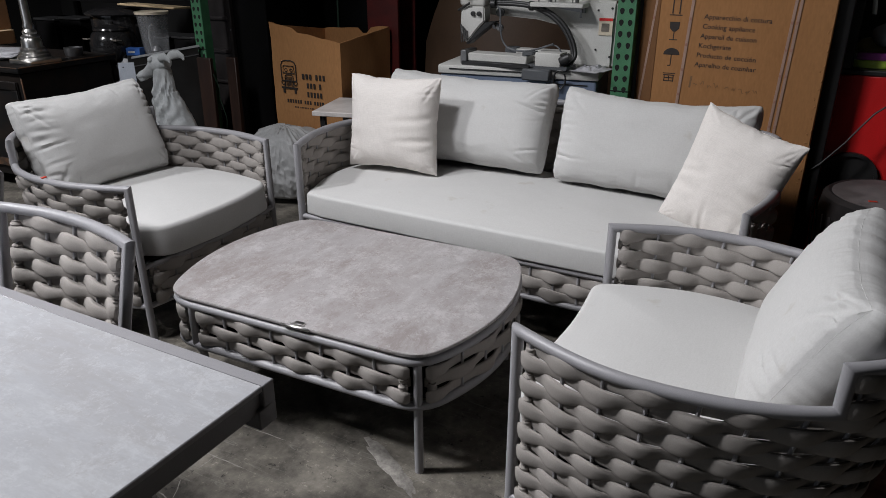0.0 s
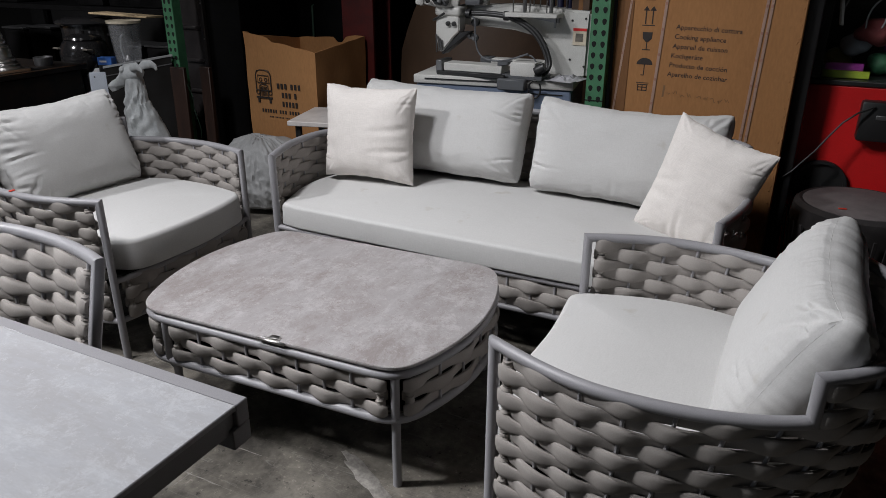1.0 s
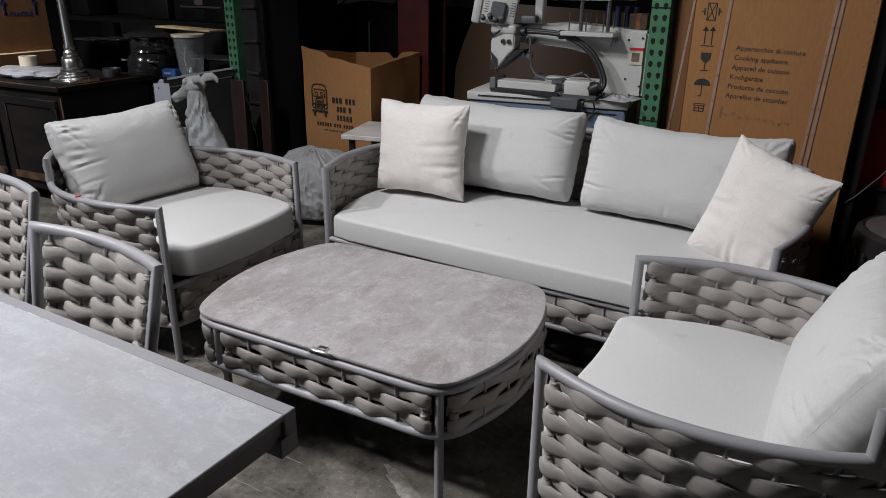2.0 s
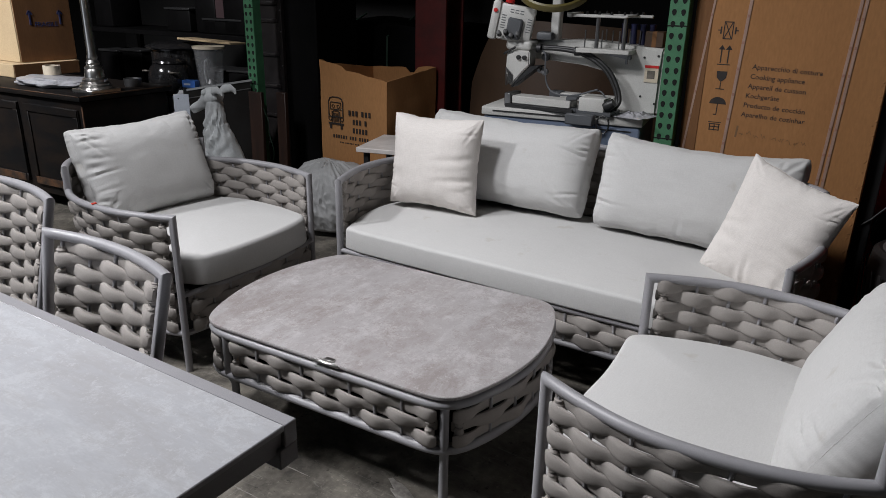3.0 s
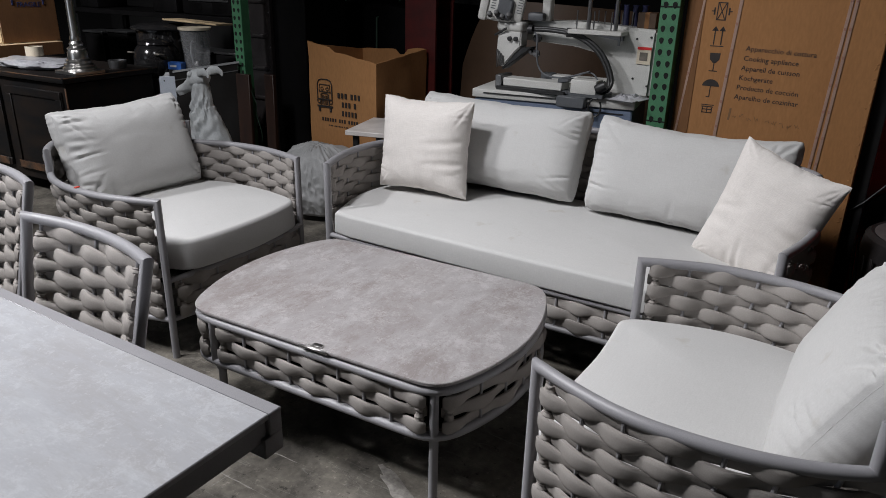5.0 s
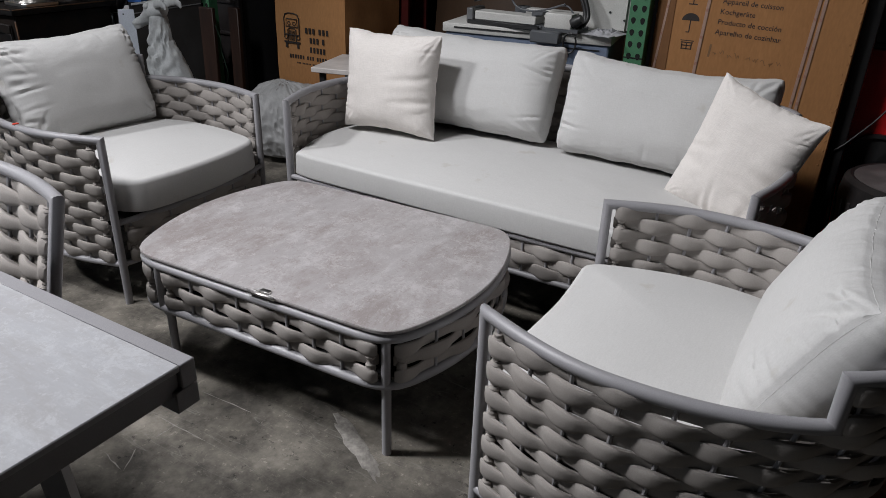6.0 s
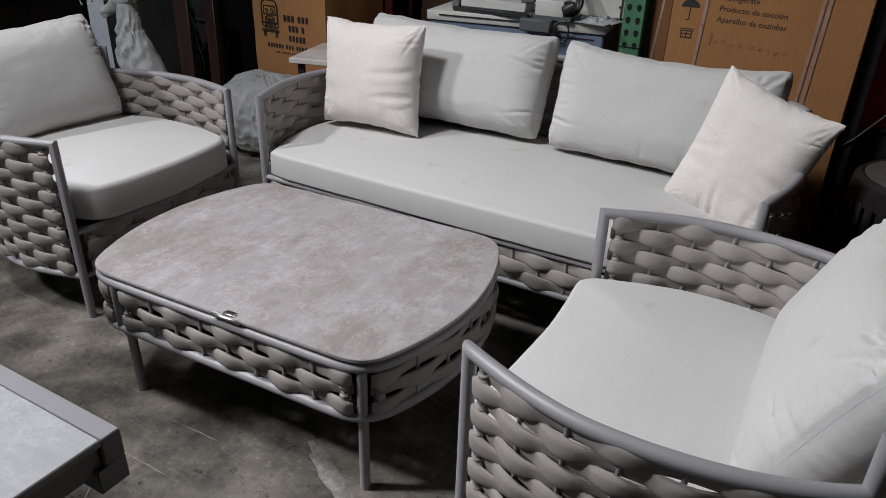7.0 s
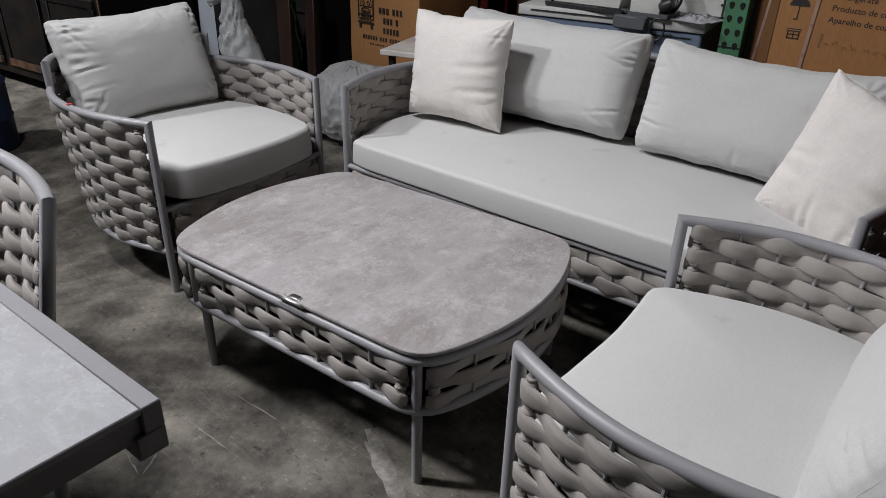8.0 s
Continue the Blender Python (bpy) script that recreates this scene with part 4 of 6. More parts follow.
plate(bm, even(oval(0.555, 0.345), 80), 0.245, 0.255, 0.001)
part("inner_tray", bm, BLACK, table)


def s_near(plan, x, y):
    return min((plan.length * i / 2000 for i in range(2000)), key=lambda s: (plan.raw(s).to_2d() - Vector((x, y))).length)


marks = []
for x, y in ((0.440, -0.352), (-0.374, -0.352), (0.440, 0.352), (-0.374, 0.352)):
    at = s_near(side_plan, x, y)
    marks.append(at)
    top = side_plan.raw(at)
    part("leg", tube(bmesh.new(), [(x, y, 0), (x, y, 0.20), (top.x, top.y, 0.245), (top.x, top.y, 0.378)], 0.0135, 12), PAINT, table)
marks.sort()
marks.append(marks[0] + side_plan.length)
for i in range(4):
    weave(table, side_plan, marks[i] + 0.006, marks[i + 1] - 0.006, 0.252, 0.372, 3, 0.100, margin=0.036, seed=500 + i * 40, half=0.0215)
bm = bmesh.new()
block(bm, (0.075, 0.012, 0.006), (0.05, -0.374, 0.405), 0.002)
block(bm, (0.034, 0.02, 0.010), (0.055, -0.372, 0.417), 0.004, seg=2)
block(bm, (0.10, 0.008, 0.01), (0.05, -0.3875, 0.412), 0.003)
tube(bm, [(0.02, -0.376, 0.415), (0.06, -0.38, 0.419), (0.075, -0.376, 0.415)], 0.003, 8)
part("latch", bm, STEEL, table, "small bright steel latch")

# ---- dining table ----
dining = thing("dining_table", pose(0.100, -0.657, 0.008, 0, 0, -0.6), "extending dining table with a pale stone-look top in a grey frame", "dining table")
bm = bmesh.new()
block(bm, (1.96, 0.90, 0.012), (-0.979, -0.48, 0.736), 0.002)
part("tabletop", bm, TOP_COOL, dining, "pale bluish stone-look panel")
for size, at in (((1.96, 0.030, 0.044), (-0.98, -0.015, 0.718)), ((1.96, 0.030, 0.044), (-0.98, -0.945, 0.718))):
    bm = bmesh.new()
    block(bm, size, at, 0.002)
    part("frame_bar", bm, PAINT, dining)
for x in (-0.020, -1.94):
    bm = bmesh.new()
    block(bm, (0.024, 0.90, 0.042), (x, -0.48, 0.706), 0.002)
    part("end_apron", bm, PAINT, dining)
for x in (-0.0225, -1.9375):
    for y in (-0.03, -0.93):
        bm = bmesh.new()
        block(bm, (0.045, 0.044, 0.040), (x, y + (0.008 if y > -0.5 else -0.008), 0.676), 0.002)
        part("corner_block", bm, PAINT, dining)
for x, y, dx in ((-0.25, -0.14, 0.10), (-0.25, -0.82, 0.10), (-1.7, -0.14, -0.10), (-1.7, -0.82, -0.10)):
    bm = bmesh.new()
    tube(bm, [(x, y, 0.70), (x + dx, y, -0.008)], 0.026, 4)
    part("leg", bm, PAINT, dining)
bm = bmesh.new()
block(bm, (1.7, 0.04, 0.06), (-0.98, -0.14, 0.68), 0.002)
block(bm, (1.7, 0.04, 0.06), (-0.98, -0.82, 0.68), 0.002)
part("under_rail", bm, BLACK, dining)


def dining_chair(m):
    ob = thing("dining_chair", m, "grey woven strap dining chair pushed up to the dining table", "dining chair", "chairs at the dining table")
    w, top = 0.47, 0.875
    # the back stands at y = 0 and bows outward; the seat lies towards -y
    bows = [(x, 0.035 * (1 - (2 * x / w) ** 2)) for x in np.linspace(w / 2, -w / 2, 25)]
    plan = Plan(bows)
    for side in (1, -1):
        bm = bmesh.new()
        rail = [Vector((-p.x * side, p.y, top)) for p in plan.line(0, plan.length / 2, 0, 0.03)]
        rail = [Vector((abs(q.x) * side, q.y, q.z)) for q in rail]
        tube(bm, [Vector((side * w / 2 * 0.86, -0.12, 0.0)), Vector((side * w / 2 * 0.86, -0.087, 0.44)), *rail], 0.0135, 12)
        part("back_frame", bm, PAINT, ob)
        bm = bmesh.new()
        tube(bm, [(side * (w / 2 - 0.01), -0.46, 0.0), (side * (w / 2 - 0.01), -0.46, 0.42)], 0.016, 8)
        part("front_leg", bm, PAINT, ob)
    bm = bmesh.new()
    tube(bm, [Vector((p.x * 0.865, p.y - (top - 0.46) * 0.2, 0.46)) for p in plan.line(0, plan.length, 0, 0.03)], 0.0145, 10)
    part("lower_rail", bm, PAINT, ob)
    weave_lean(ob, plan, 0.02, plan.length - 0.02, 0.475, top - 0.012, 15, 0.105, 0.2, top)
    bm = bmesh.new()
    block(bm, (w - 0.08, 0.44, 0.05), (0, -0.30, 0.435), 0.02, seg=3)
    part("seat", bm, FABRIC, ob)
    bm = bmesh.new()
    block(bm, (w - 0.07, 0.45, 0.03), (0, -0.30, 0.395), 0.004)
    part("seat_frame", bm, PAINT, ob)
    return ob


def weave_lean(parent, plan, s0, s1, z0, z1, rows, pitch, k, top):
    """As weave, on a panel that leans: y falls by k for each metre below the top."""
    def leaned(p):
        return Vector((p.x * (1 - 0.33 * (top - p.z)), p.y - (top - p.z) * k, p.z))

    weave(parent, plan, s0, s1, z0, z1, rows, pitch, margin=0.026, seed=700, shape=leaned)


first = dining_chair(pose(-0.585, -0.545, 0, 0, 0, -3))
copy_thing(first, pose(-1.31, -0.36, 0, 0, 0, -4))

# ---- store behind the seats ----
# black sideboard
side = thing("sideboard", pose(-4.32, 1.455, 0, 0, 0, 3), "worn black painted wooden sideboard with panelled doors", "sideboard")
bm = bmesh.new()
block(bm, (1.86, 0.665, 0.66), (0, 0.0025, 0.43), 0.006)
part("body", bm, BLACK_WOOD, side)
bm = bmesh.new()
block(bm, (1.92, 0.725, 0.035), (0, 0.0025, 0.782), 0.008, seg=2)
part("top", bm, BLACK_WOOD, side)
for size, at in (((1.9, 0.006, 0.007), (0, -0.360, 0.797)), ((0.006, 0.71, 0.007), (0.959, 0.0025, 0.797))):
    part("worn_edge", block(bmesh.new(), size, at, 0.002), RUST, side, "brown rubbed edge")
part("rubbed_corner", block(bmesh.new(), (0.010, 0.010, 0.62), (0.927, -0.327, 0.42), 0.003), RUST, side, "brown rubbed-through corner")
for x in (-0.88, 0.88):
    for y in (-0.29, 0.29):
        bm = bmesh.new()
        block(bm, (0.07, 0.07, 0.11), (x, y, 0.055), 0.006)
        part("foot", bm, BLACK_WOOD, side)
for i in range(3):
    x = -0.62 + i * 0.62
    door = part("door", block(bmesh.new(), (0.55, 0.012, 0.54), (x, -0.336, 0.44), 0.003), BLACK_WOOD, side)
    for sx, sz, dx, dz in ((0.55, 0.05, 0, 0.245), (0.55, 0.05, 0, -0.245), (0.05, 0.44, 0.25, 0), (0.05, 0.44, -0.25, 0)):
        part("rail", block(bmesh.new(), (sx, 0.012, sz), (x + dx, -0.347, 0.44 + dz), 0.003), BLACK_WOOD, door)
    part("rubbed_edge", block(bmesh.new(), (0.5, 0.004, 0.05), (x, -0.3545, 0.195), 0.001), RUST, door, "brown rubbed-through paint")

carton = thing("carton", pose(-4.95, 1.675, 0.8), "flat brown cardboard carton lying on the sideboard", "carton")
part("body", block(bmesh.new(), (0.82, 0.52, 0.095), (0, 0, 0.0475), 0.004), CARD_PALE, carton)
# side plates in darker card: the side's shade is put into the colour
part("shaded_print_side", block(bmesh.new(), (0.006, 0.50, 0.09), (0.4085, 0, 0.0475), 0.001), CARD_MID, carton)
carton = thing("carton", pose(-4.98, 1.737, 0.896), "brown cardboard carton marked fragile on the sideboard", "carton")
part("body", block(bmesh.new(), (0.76, 0.44, 0.62), (0, 0, 0.31), 0.004), CARD_PALE, carton)
part("shaded_print_side", block(bmesh.new(), (0.004, 0.43, 0.61), (0.381, 0, 0.31), 0.001), CARD_MID, carton, "brown printed cardboard side, darkened in colour for its shade")
part("hand_hole", block(bmesh.new(), (0.09, 0.004, 0.03), (0.02, -0.2205, 0.22), 0.001), HOLE, carton)
part("torn_edge", block(bmesh.new(), (0.02, 0.006, 0.6), (0.368, -0.2215, 0.31), 0.002), CARD_PALE, carton)
letters("FRAGILE", 0.048, INK_BLUE, carton, pose(0.3835, -0.075, 0.252, 90, 0, 90))
for y in (-0.105, 0.125):
    bm = bmesh.new()
    block(bm, (0.002, 0.012, 0.10), (0.384, y, 0.315), 0)
    for r in (35, -35):
        block(bm, (0.002, 0.009, 0.035), (0, 0, 0), 0, pose(0.384, y + (0.010 if r > 0 else -0.010), 0.352, r, 0, 0))
    part("printed_arrow", bm, INK_BLUE, carton)

lamp = thing("candlestick", pose(-3.48, 1.36, 0.8), "tall polished silver candlestick standing on the sideboard", "candlestick")
bm = bmesh.new()
block(bm, (0.21, 0.21, 0.022), (0, 0, 0.011), 0.004)
part("foot", bm, STEEL, lamp)
bm = bmesh.new()
lathe(bm, [(0.094, 0.022), (0.098, 0.036), (0.084, 0.046), (0.088, 0.056), (0.074, 0.066), (0.076, 0.08), (0.060, 0.092), (0.058, 0.13), (0.050, 0.145), (0.056, 0.155), (0.038, 0.168),
           (0.042, 0.182), (0.030, 0.20), (0.034, 0.215), (0.026, 0.235), (0.024, 0.5), (0.021, 0.85), (0.03, 0.87), (0.02, 0.89), (0.02, 1.0)], 28)
part("stem", bm, STEEL, lamp)

bm = bmesh.new()
lathe(bm, [(0.055, 0), (0.055, 0.06), (0.04, 0.06), (0.04, 0.0)], 24)
solid("tape_roll", bm, TAPE, pose(-4.02, 1.40, 0.866), "roll of cream masking tape on folded film", "tape roll")
bm = bmesh.new()
bmesh.ops.create_cube(bm, size=2)
bmesh.ops.subdivide_edges(bm, edges=bm.edges[:], cuts=23, use_grid_fill=True)
for v in bm.verts:
    p = v.co.copy()
    p = p.lerp(p.normalized() * max(abs(p.x), abs(p.y), abs(p.z)), 0.75)
    k = 1 + 0.25 * noise.noise(Vector((p.x * 2.2, p.y * 1.6, p.z * 1.5))) + 0.08 * abs(noise.noise(Vector((p.x * 6, p.y * 4, p.z * 3))))
    v.co = Vector((p.x * 0.27 * k, p.y * 0.13 * k, max(0, 0.032 + p.z * 0.036 * k)))
solid("plastic_film", bm, FILM, pose(-3.93, 1.34, 0.8, 0, 0, 8), "crumpled clear plastic film lying on the sideboard", "plastic film")
bm = bmesh.new()
lathe(bm, [(0.05, 0), (0.055, 0.01), (0.058, 0.055), (0.053, 0.055), (0.048, 0.012), (0, 0.012)], 24)
solid("metal_cup", bm, DULL_STEEL, pose(-3.52, 1.66, 0.8), "small dull metal cup on the sideboard", "cup")

# blue drum by the sideboard
bm = bmesh.new()
lathe(bm, [(0.17, 0), (0.18, 0.02), (0.18, 0.17), (0.187, 0.18), (0.18, 0.19), (0.18, 0.36), (0.187, 0.37), (0.17, 0.39), (0, 0.39)], 28)
solid("plastic_drum", bm, BLUE, pose(-3.43, 0.40, 0), "dark blue plastic drum standing on the floor", "drum")

# grey steel cabinet with kitchen things on top
steel = thing("steel_cabinet", pose(-3.52, 2.33, 0), "low grey sheet metal cabinet beside the rack", "cabinet")
part("body", block(bmesh.new(), (0.90, 0.60, 0.66), (0, 0.01, 0.35), 0.006), GREYDARK, steel)
part("top", block(bmesh.new(), (0.94, 0.64, 0.02), (0, 0, 0.69), 0.004), GREYPANEL, steel)
part("plinth", block(bmesh.new(), (0.84, 0.54, 0.02), (0, 0, 0.01), 0), BLACK, steel)
for x in (-0.27, 0.0, 0.27):
    d = part("door", block(bmesh.new(), (0.25, 0.012, 0.60), (x, -0.296, 0.37), 0.003), GREYPANEL, steel)
    part("handle", block(bmesh.new(), (0.016, 0.016, 0.09), (x + 0.09, -0.310, 0.5), 0.003), DULL_STEEL, d)
for x, y, rz, w, mat in ((-3.42, 1.90, 14, 0.15, PANEL_GREY), (-3.195, 1.80, 40, 0.16, GREYPANEL)):
    ob = thing("metal_sheet", pose(x, y, 0.004, -7, 0, rz), "pale grey metal sheet leaning on the steel cabinet", "metal sheet", "leaning metal sheets")
    part("face", block(bmesh.new(), (w, 0.012, 0.75), (0, 0, 0.375), 0.002), mat, ob)
    part("folded_edge", block(bmesh.new(), (0.01, 0.02, 0.74), (w / 2 - 0.005, -0.008, 0.37), 0.002), mat, ob)
    for dx in (-0.3, 0.25):
        part("screw", lathe(bmesh.new(), [(0.005, 0), (0.005, 0.003), (0, 0.004)], 10), BLACK, ob).matrix_basis = pose(w * dx, -0.006, 0.72, 90, 0, 0)
ob = thing("leaning_board", pose(-2.97, 1.92, 0, -2, 0, 46), "dark grey framed board leaning before the rack", "board")


def sloped(x0, x1, za, zb, drop, y0, y1):
    """An upright plate whose upper edge climbs from za to zb; drop: how far its lower edge lies below."""
    bm = bmesh.new()
    ring = [[bm.verts.new((x, y, z)) for x, z in ((x0, za - drop if drop else 0), (x1, zb - drop if drop else 0), (x1, zb), (x0, za))] for y in (y0, y1)]
    f, k = ring
    bm.faces.new(f)
    bm.faces.new(k[::-1])
    for i in range(4):
        bm.faces.new((f[i], k[i], k[(i + 1) % 4], f[(i + 1) % 4]))
    bmesh.ops.recalc_face_normals(bm, faces=bm.faces[:])
    return bm


part("board", sloped(-0.20, 0.21, 0.79, 0.85, 0, 0, 0.015), DARKBOARD, ob)
part("frame_strip", sloped(-0.21, 0.22, 0.802, 0.862, 0.012, -0.006, 0.018), PANEL_GREY, ob)
part("frame_strip", sloped(-0.20, 0.21, 0.745, 0.805, 0.006, -0.005, 0.0), DULL_STEEL, ob)

pot = thing("stock_pot", pose(-3.80, 2.30, 0.70), "large black enamel stock pot with a lid on the steel cabinet", "pot")
part("body", lathe(bmesh.new(), [(0.18, 0), (0.205, 0.03), (0.212, 0.30), (0.222, 0.31), (0.21, 0.31)], 48), GLOSS_BLACK, pot)
part("lid", lathe(bmesh.new(), [(0.245, 0.312), (0.25, 0.320), (0.245, 0.328), (0.18, 0.352), (0.05, 0.366), (0.0, 0.366)], 48), GLOSS_BLACK, pot)
for sx in (-1, 1):
    part("handle", tube(bmesh.new(), [(sx * 0.20, -0.05, 0.24), (sx * 0.25, -0.04, 0.245), (sx * 0.25, 0.04, 0.245), (sx * 0.20, 0.05, 0.24)], 0.009, 8), GLOSS_BLACK, pot)
ob = thing("serving_board", pose(-3.43, 2.29, 1.078, -2, 1.5, 4), "thin pale wooden board resting on the pot lid", "board")
part("board", block(bmesh.new(), (0.52, 0.17, 0.014), (0, 0, 0), 0.003), CARD_PALE, ob)
bl = thing("blender", pose(-3.27, 2.12, 0.70), "large clear blender jar on a black base", "blender")
part("base", lathe(bmesh.new(), [(0.085, 0), (0.09, 0.02), (0.07, 0.05), (0.06, 0.06), (0, 0.06)], 24), BLACK, bl)
jar = part("jar", lathe(bmesh.new(), [(0.06, 0.062), (0.082, 0.075), (0.104, 0.34), (0.101, 0.34), (0.079, 0.079), (0.0, 0.07)], 32), JAR, bl)
part("rim", lathe(bmesh.new(), [(0.100, 0.341), (0.111, 0.341), (0.113, 0.358), (0.100, 0.358)], 32), TAPE, jar)
part("inner_pipe", tube(bmesh.new(), [(-0.04, 0, 0.08), (-0.058, 0, 0.18), (-0.045, 0, 0.25), (-0.015, 0, 0.27)], 0.007, 8), PANEL_GREY, jar)
part("blade_hub", lathe(bmesh.new(), [(0.03, 0.072), (0.035, 0.10), (0.015, 0.13), (0, 0.135)], 14), DULL_STEEL, jar)
ob = thing("rice_pot", pose(-3.585, 2.03, 0.70), "round glossy black cooking pot with a pale painted reflection", "pot")
part("body", lathe(bmesh.new(), [(0.10, 0), (0.135, 0.03), (0.158, 0.09), (0.158, 0.15), (0.14, 0.205), (0.118, 0.225), (0.124, 0.232)], 40), GLOSS_BLACK, ob)
part("lid", lathe(bmesh.new(), [(0.124, 0.233), (0.118, 0.246), (0.07, 0.262), (0.02, 0.268), (0.016, 0.285), (0, 0.288)], 32), GLOSS_BLACK, ob)
for sx, sy in ((-0.11, -0.10), (0.14, -0.07)):
    part("handle", tube(bmesh.new(), [(sx - 0.03, sy, 0.17), (sx - 0.02, sy - 0.035, 0.175), (sx + 0.02, sy - 0.035, 0.175), (sx + 0.03, sy, 0.17)], 0.007, 8), MOTTLED, ob)
# pale shell over the pot's left side, a cream reflection put in as colour
bm = lathe(bmesh.new(), [(0.1365, 0.03), (0.1595, 0.09), (0.1595, 0.15), (0.1415, 0.20)], 60)
bmesh.ops.delete(bm, geom=[f for f in bm.faces if not 3.2 < math.atan2(f.calc_center_median().y, f.calc_center_median().x) % (2 * math.pi) < 4.1], context="FACES")
part("painted_reflection", bm, MOTTLED, ob, "pale reflection painted on the pot")
ob = thing("card_box", pose(-3.345, 2.00, 0.70, 0, 0, 18), "small black and blue card box beside the blender", "box")
part("body", block(bmesh.new(), (0.10, 0.06, 0.075), (0, 0, 0.0375), 0.002), BLACK, ob)
part("sleeve", block(bmesh.new(), (0.102, 0.062, 0.05), (0, 0, 0.101), 0.002), BLUE_BRIGHT, ob)
part("label", block(bmesh.new(), (0.05, 0.002, 0.012), (-0.01, -0.032, 0.10), 0), WHITE, ob)

# plaster hound, one plain shape
bm = bmesh.new()


def limb(bm, stations, n=20):
    """A rough body of oval rings along a bent line of (x, y, z, radius along, radius across)."""
    pts = [Vector(st[:3]) for st in stations]
    rings = []
    for i, (x, y, z, ra, rb) in enumerate(stations):
        t = (pts[min(i + 1, len(pts) - 1)] - pts[max(i - 1, 0)]).normalized()
        across = Vector((0, 1, 0))
        along = across.cross(t).normalized()
        rings.append([bm.verts.new(pts[i] + along * ra * math.cos(2 * math.pi * k / n) + across * rb * math.sin(2 * math.pi * k / n)) for k in range(n)])
    for a, b in zip(rings, rings[1:]):
        for k in range(n):
            bm.faces.new((a[k], a[(k + 1) % n], b[(k + 1) % n], b[k]))
    bm.faces.new(rings[0][::-1])
    bm.faces.new(rings[-1])


def smooth_line(stations, k=4):
    """More stations between those given."""
    out = []
    for a, b in zip(stations, stations[1:]):
        out += [tuple(p + (q - p) * i / k for p, q in zip(a, b)) for i in range(k)]
    return out + [stations[-1]]


# plinth, haunches and chest up to the head, then skull and muzzle
limb(bm, [(0.03, 0, 0, 0.21, 0.15), (0.03, 0, 0.05, 0.21, 0.15)])
limb(bm, smooth_line([(0.07, 0, 0.05, 0.16, 0.13), (0.07, 0, 0.20, 0.175, 0.13), (0.055, 0, 0.36, 0.155, 0.12), (0.02, 0, 0.50, 0.125, 0.10), (-0.005, 0, 0.60, 0.10, 0.09),
                      (-0.02, 0, 0.68, 0.074, 0.068), (-0.02, 0, 0.75, 0.063, 0.058), (-0.02, 0, 0.81, 0.056, 0.054), (-0.03, 0, 0.85, 0.03, 0.03)], 8), 56)
limb(bm, smooth_line([(0.035, 0, 0.845, 0.03, 0.04), (0.0, 0, 0.845, 0.052, 0.055), (-0.05, 0, 0.835, 0.056, 0.055), (-0.085, 0, 0.812, 0.040, 0.039), (-0.125, 0, 0.788, 0.029, 0.029),
                      (-0.168, 0, 0.766, 0.025, 0.025), (-0.198, 0, 0.754, 0.020, 0.020), (-0.206, 0, 0.750, 0.008, 0.008)], 3))
for sy in (-1, 1):
    # folded ear swept back, and a foreleg
    limb(bm, smooth_line([(0.0, sy * 0.04, 0.865, 0.014, 0.012), (0.03, sy * 0.06, 0.885, 0.024, 0.012), (0.065, sy * 0.068, 0.893, 0.022, 0.011), (0.09, sy * 0.07, 0.878, 0.015, 0.008), (0.10, sy * 0.07, 0.86, 0.005, 0.004)], 3), 10)
    limb(bm, smooth_line([(-0.12, sy * 0.06, 0.05, 0.05, 0.035), (-0.105, sy * 0.06, 0.10, 0.034, 0.032), (-0.085, sy * 0.06, 0.26, 0.034, 0.032), (-0.04, sy * 0.05, 0.45, 0.05, 0.045)], 4), 12)
    limb(bm, smooth_line([(0.10, sy * 0.10, 0.05, 0.12, 0.04), (0.12, sy * 0.11, 0.14, 0.12, 0.05), (0.11, sy * 0.09, 0.26, 0.09, 0.05)], 4), 12)
    brow = bmesh.new()
    bmesh.ops.create_icosphere(brow, subdivisions=2, radius=0.018)
    bmesh.ops.translate(brow, verts=brow.verts, vec=(-0.06, sy * 0.042, 0.865))
    join(bm, brow)
# folds of the hide over neck and chest, rough plaster everywhere
bmesh.ops.recalc_face_normals(bm, faces=bm.faces[:])
bm.normal_update()
for v, nrm in [(v, v.normal.copy()) for v in bm.verts]:
    z = v.co.z
    turn = math.atan2(v.co.y, -(v.co.x - 0.03))
    front = max(0.0, math.cos(turn * 0.5))
    deep = 0.012 * max(0, 1 - abs(z - 0.55) / 0.26) ** 0.6 * front
    # locks of hair run down neck and breast, parting to the sides
    lock = math.sin(turn * 9 + z * 34 + 5 * noise.noise(v.co * 8)) + 0.6 * math.sin(turn * 17 - z * 50 + 6 * noise.noise(v.co * 13))
    v.co += nrm * (deep * lock + 0.005 * noise.noise(v.co * 34) + 0.006 * noise.noise(v.co * 14))
    v.co.z = max(v.co.z, 0)
solid("hound_statue", bm, STATUE, pose(-2.462, 1.45, 0, 0, 0, 10) @ Matrix.Diagonal((0.93, 0.88, 1.005, 1)), "weathered grey plaster statue of a seated hound", "statue")


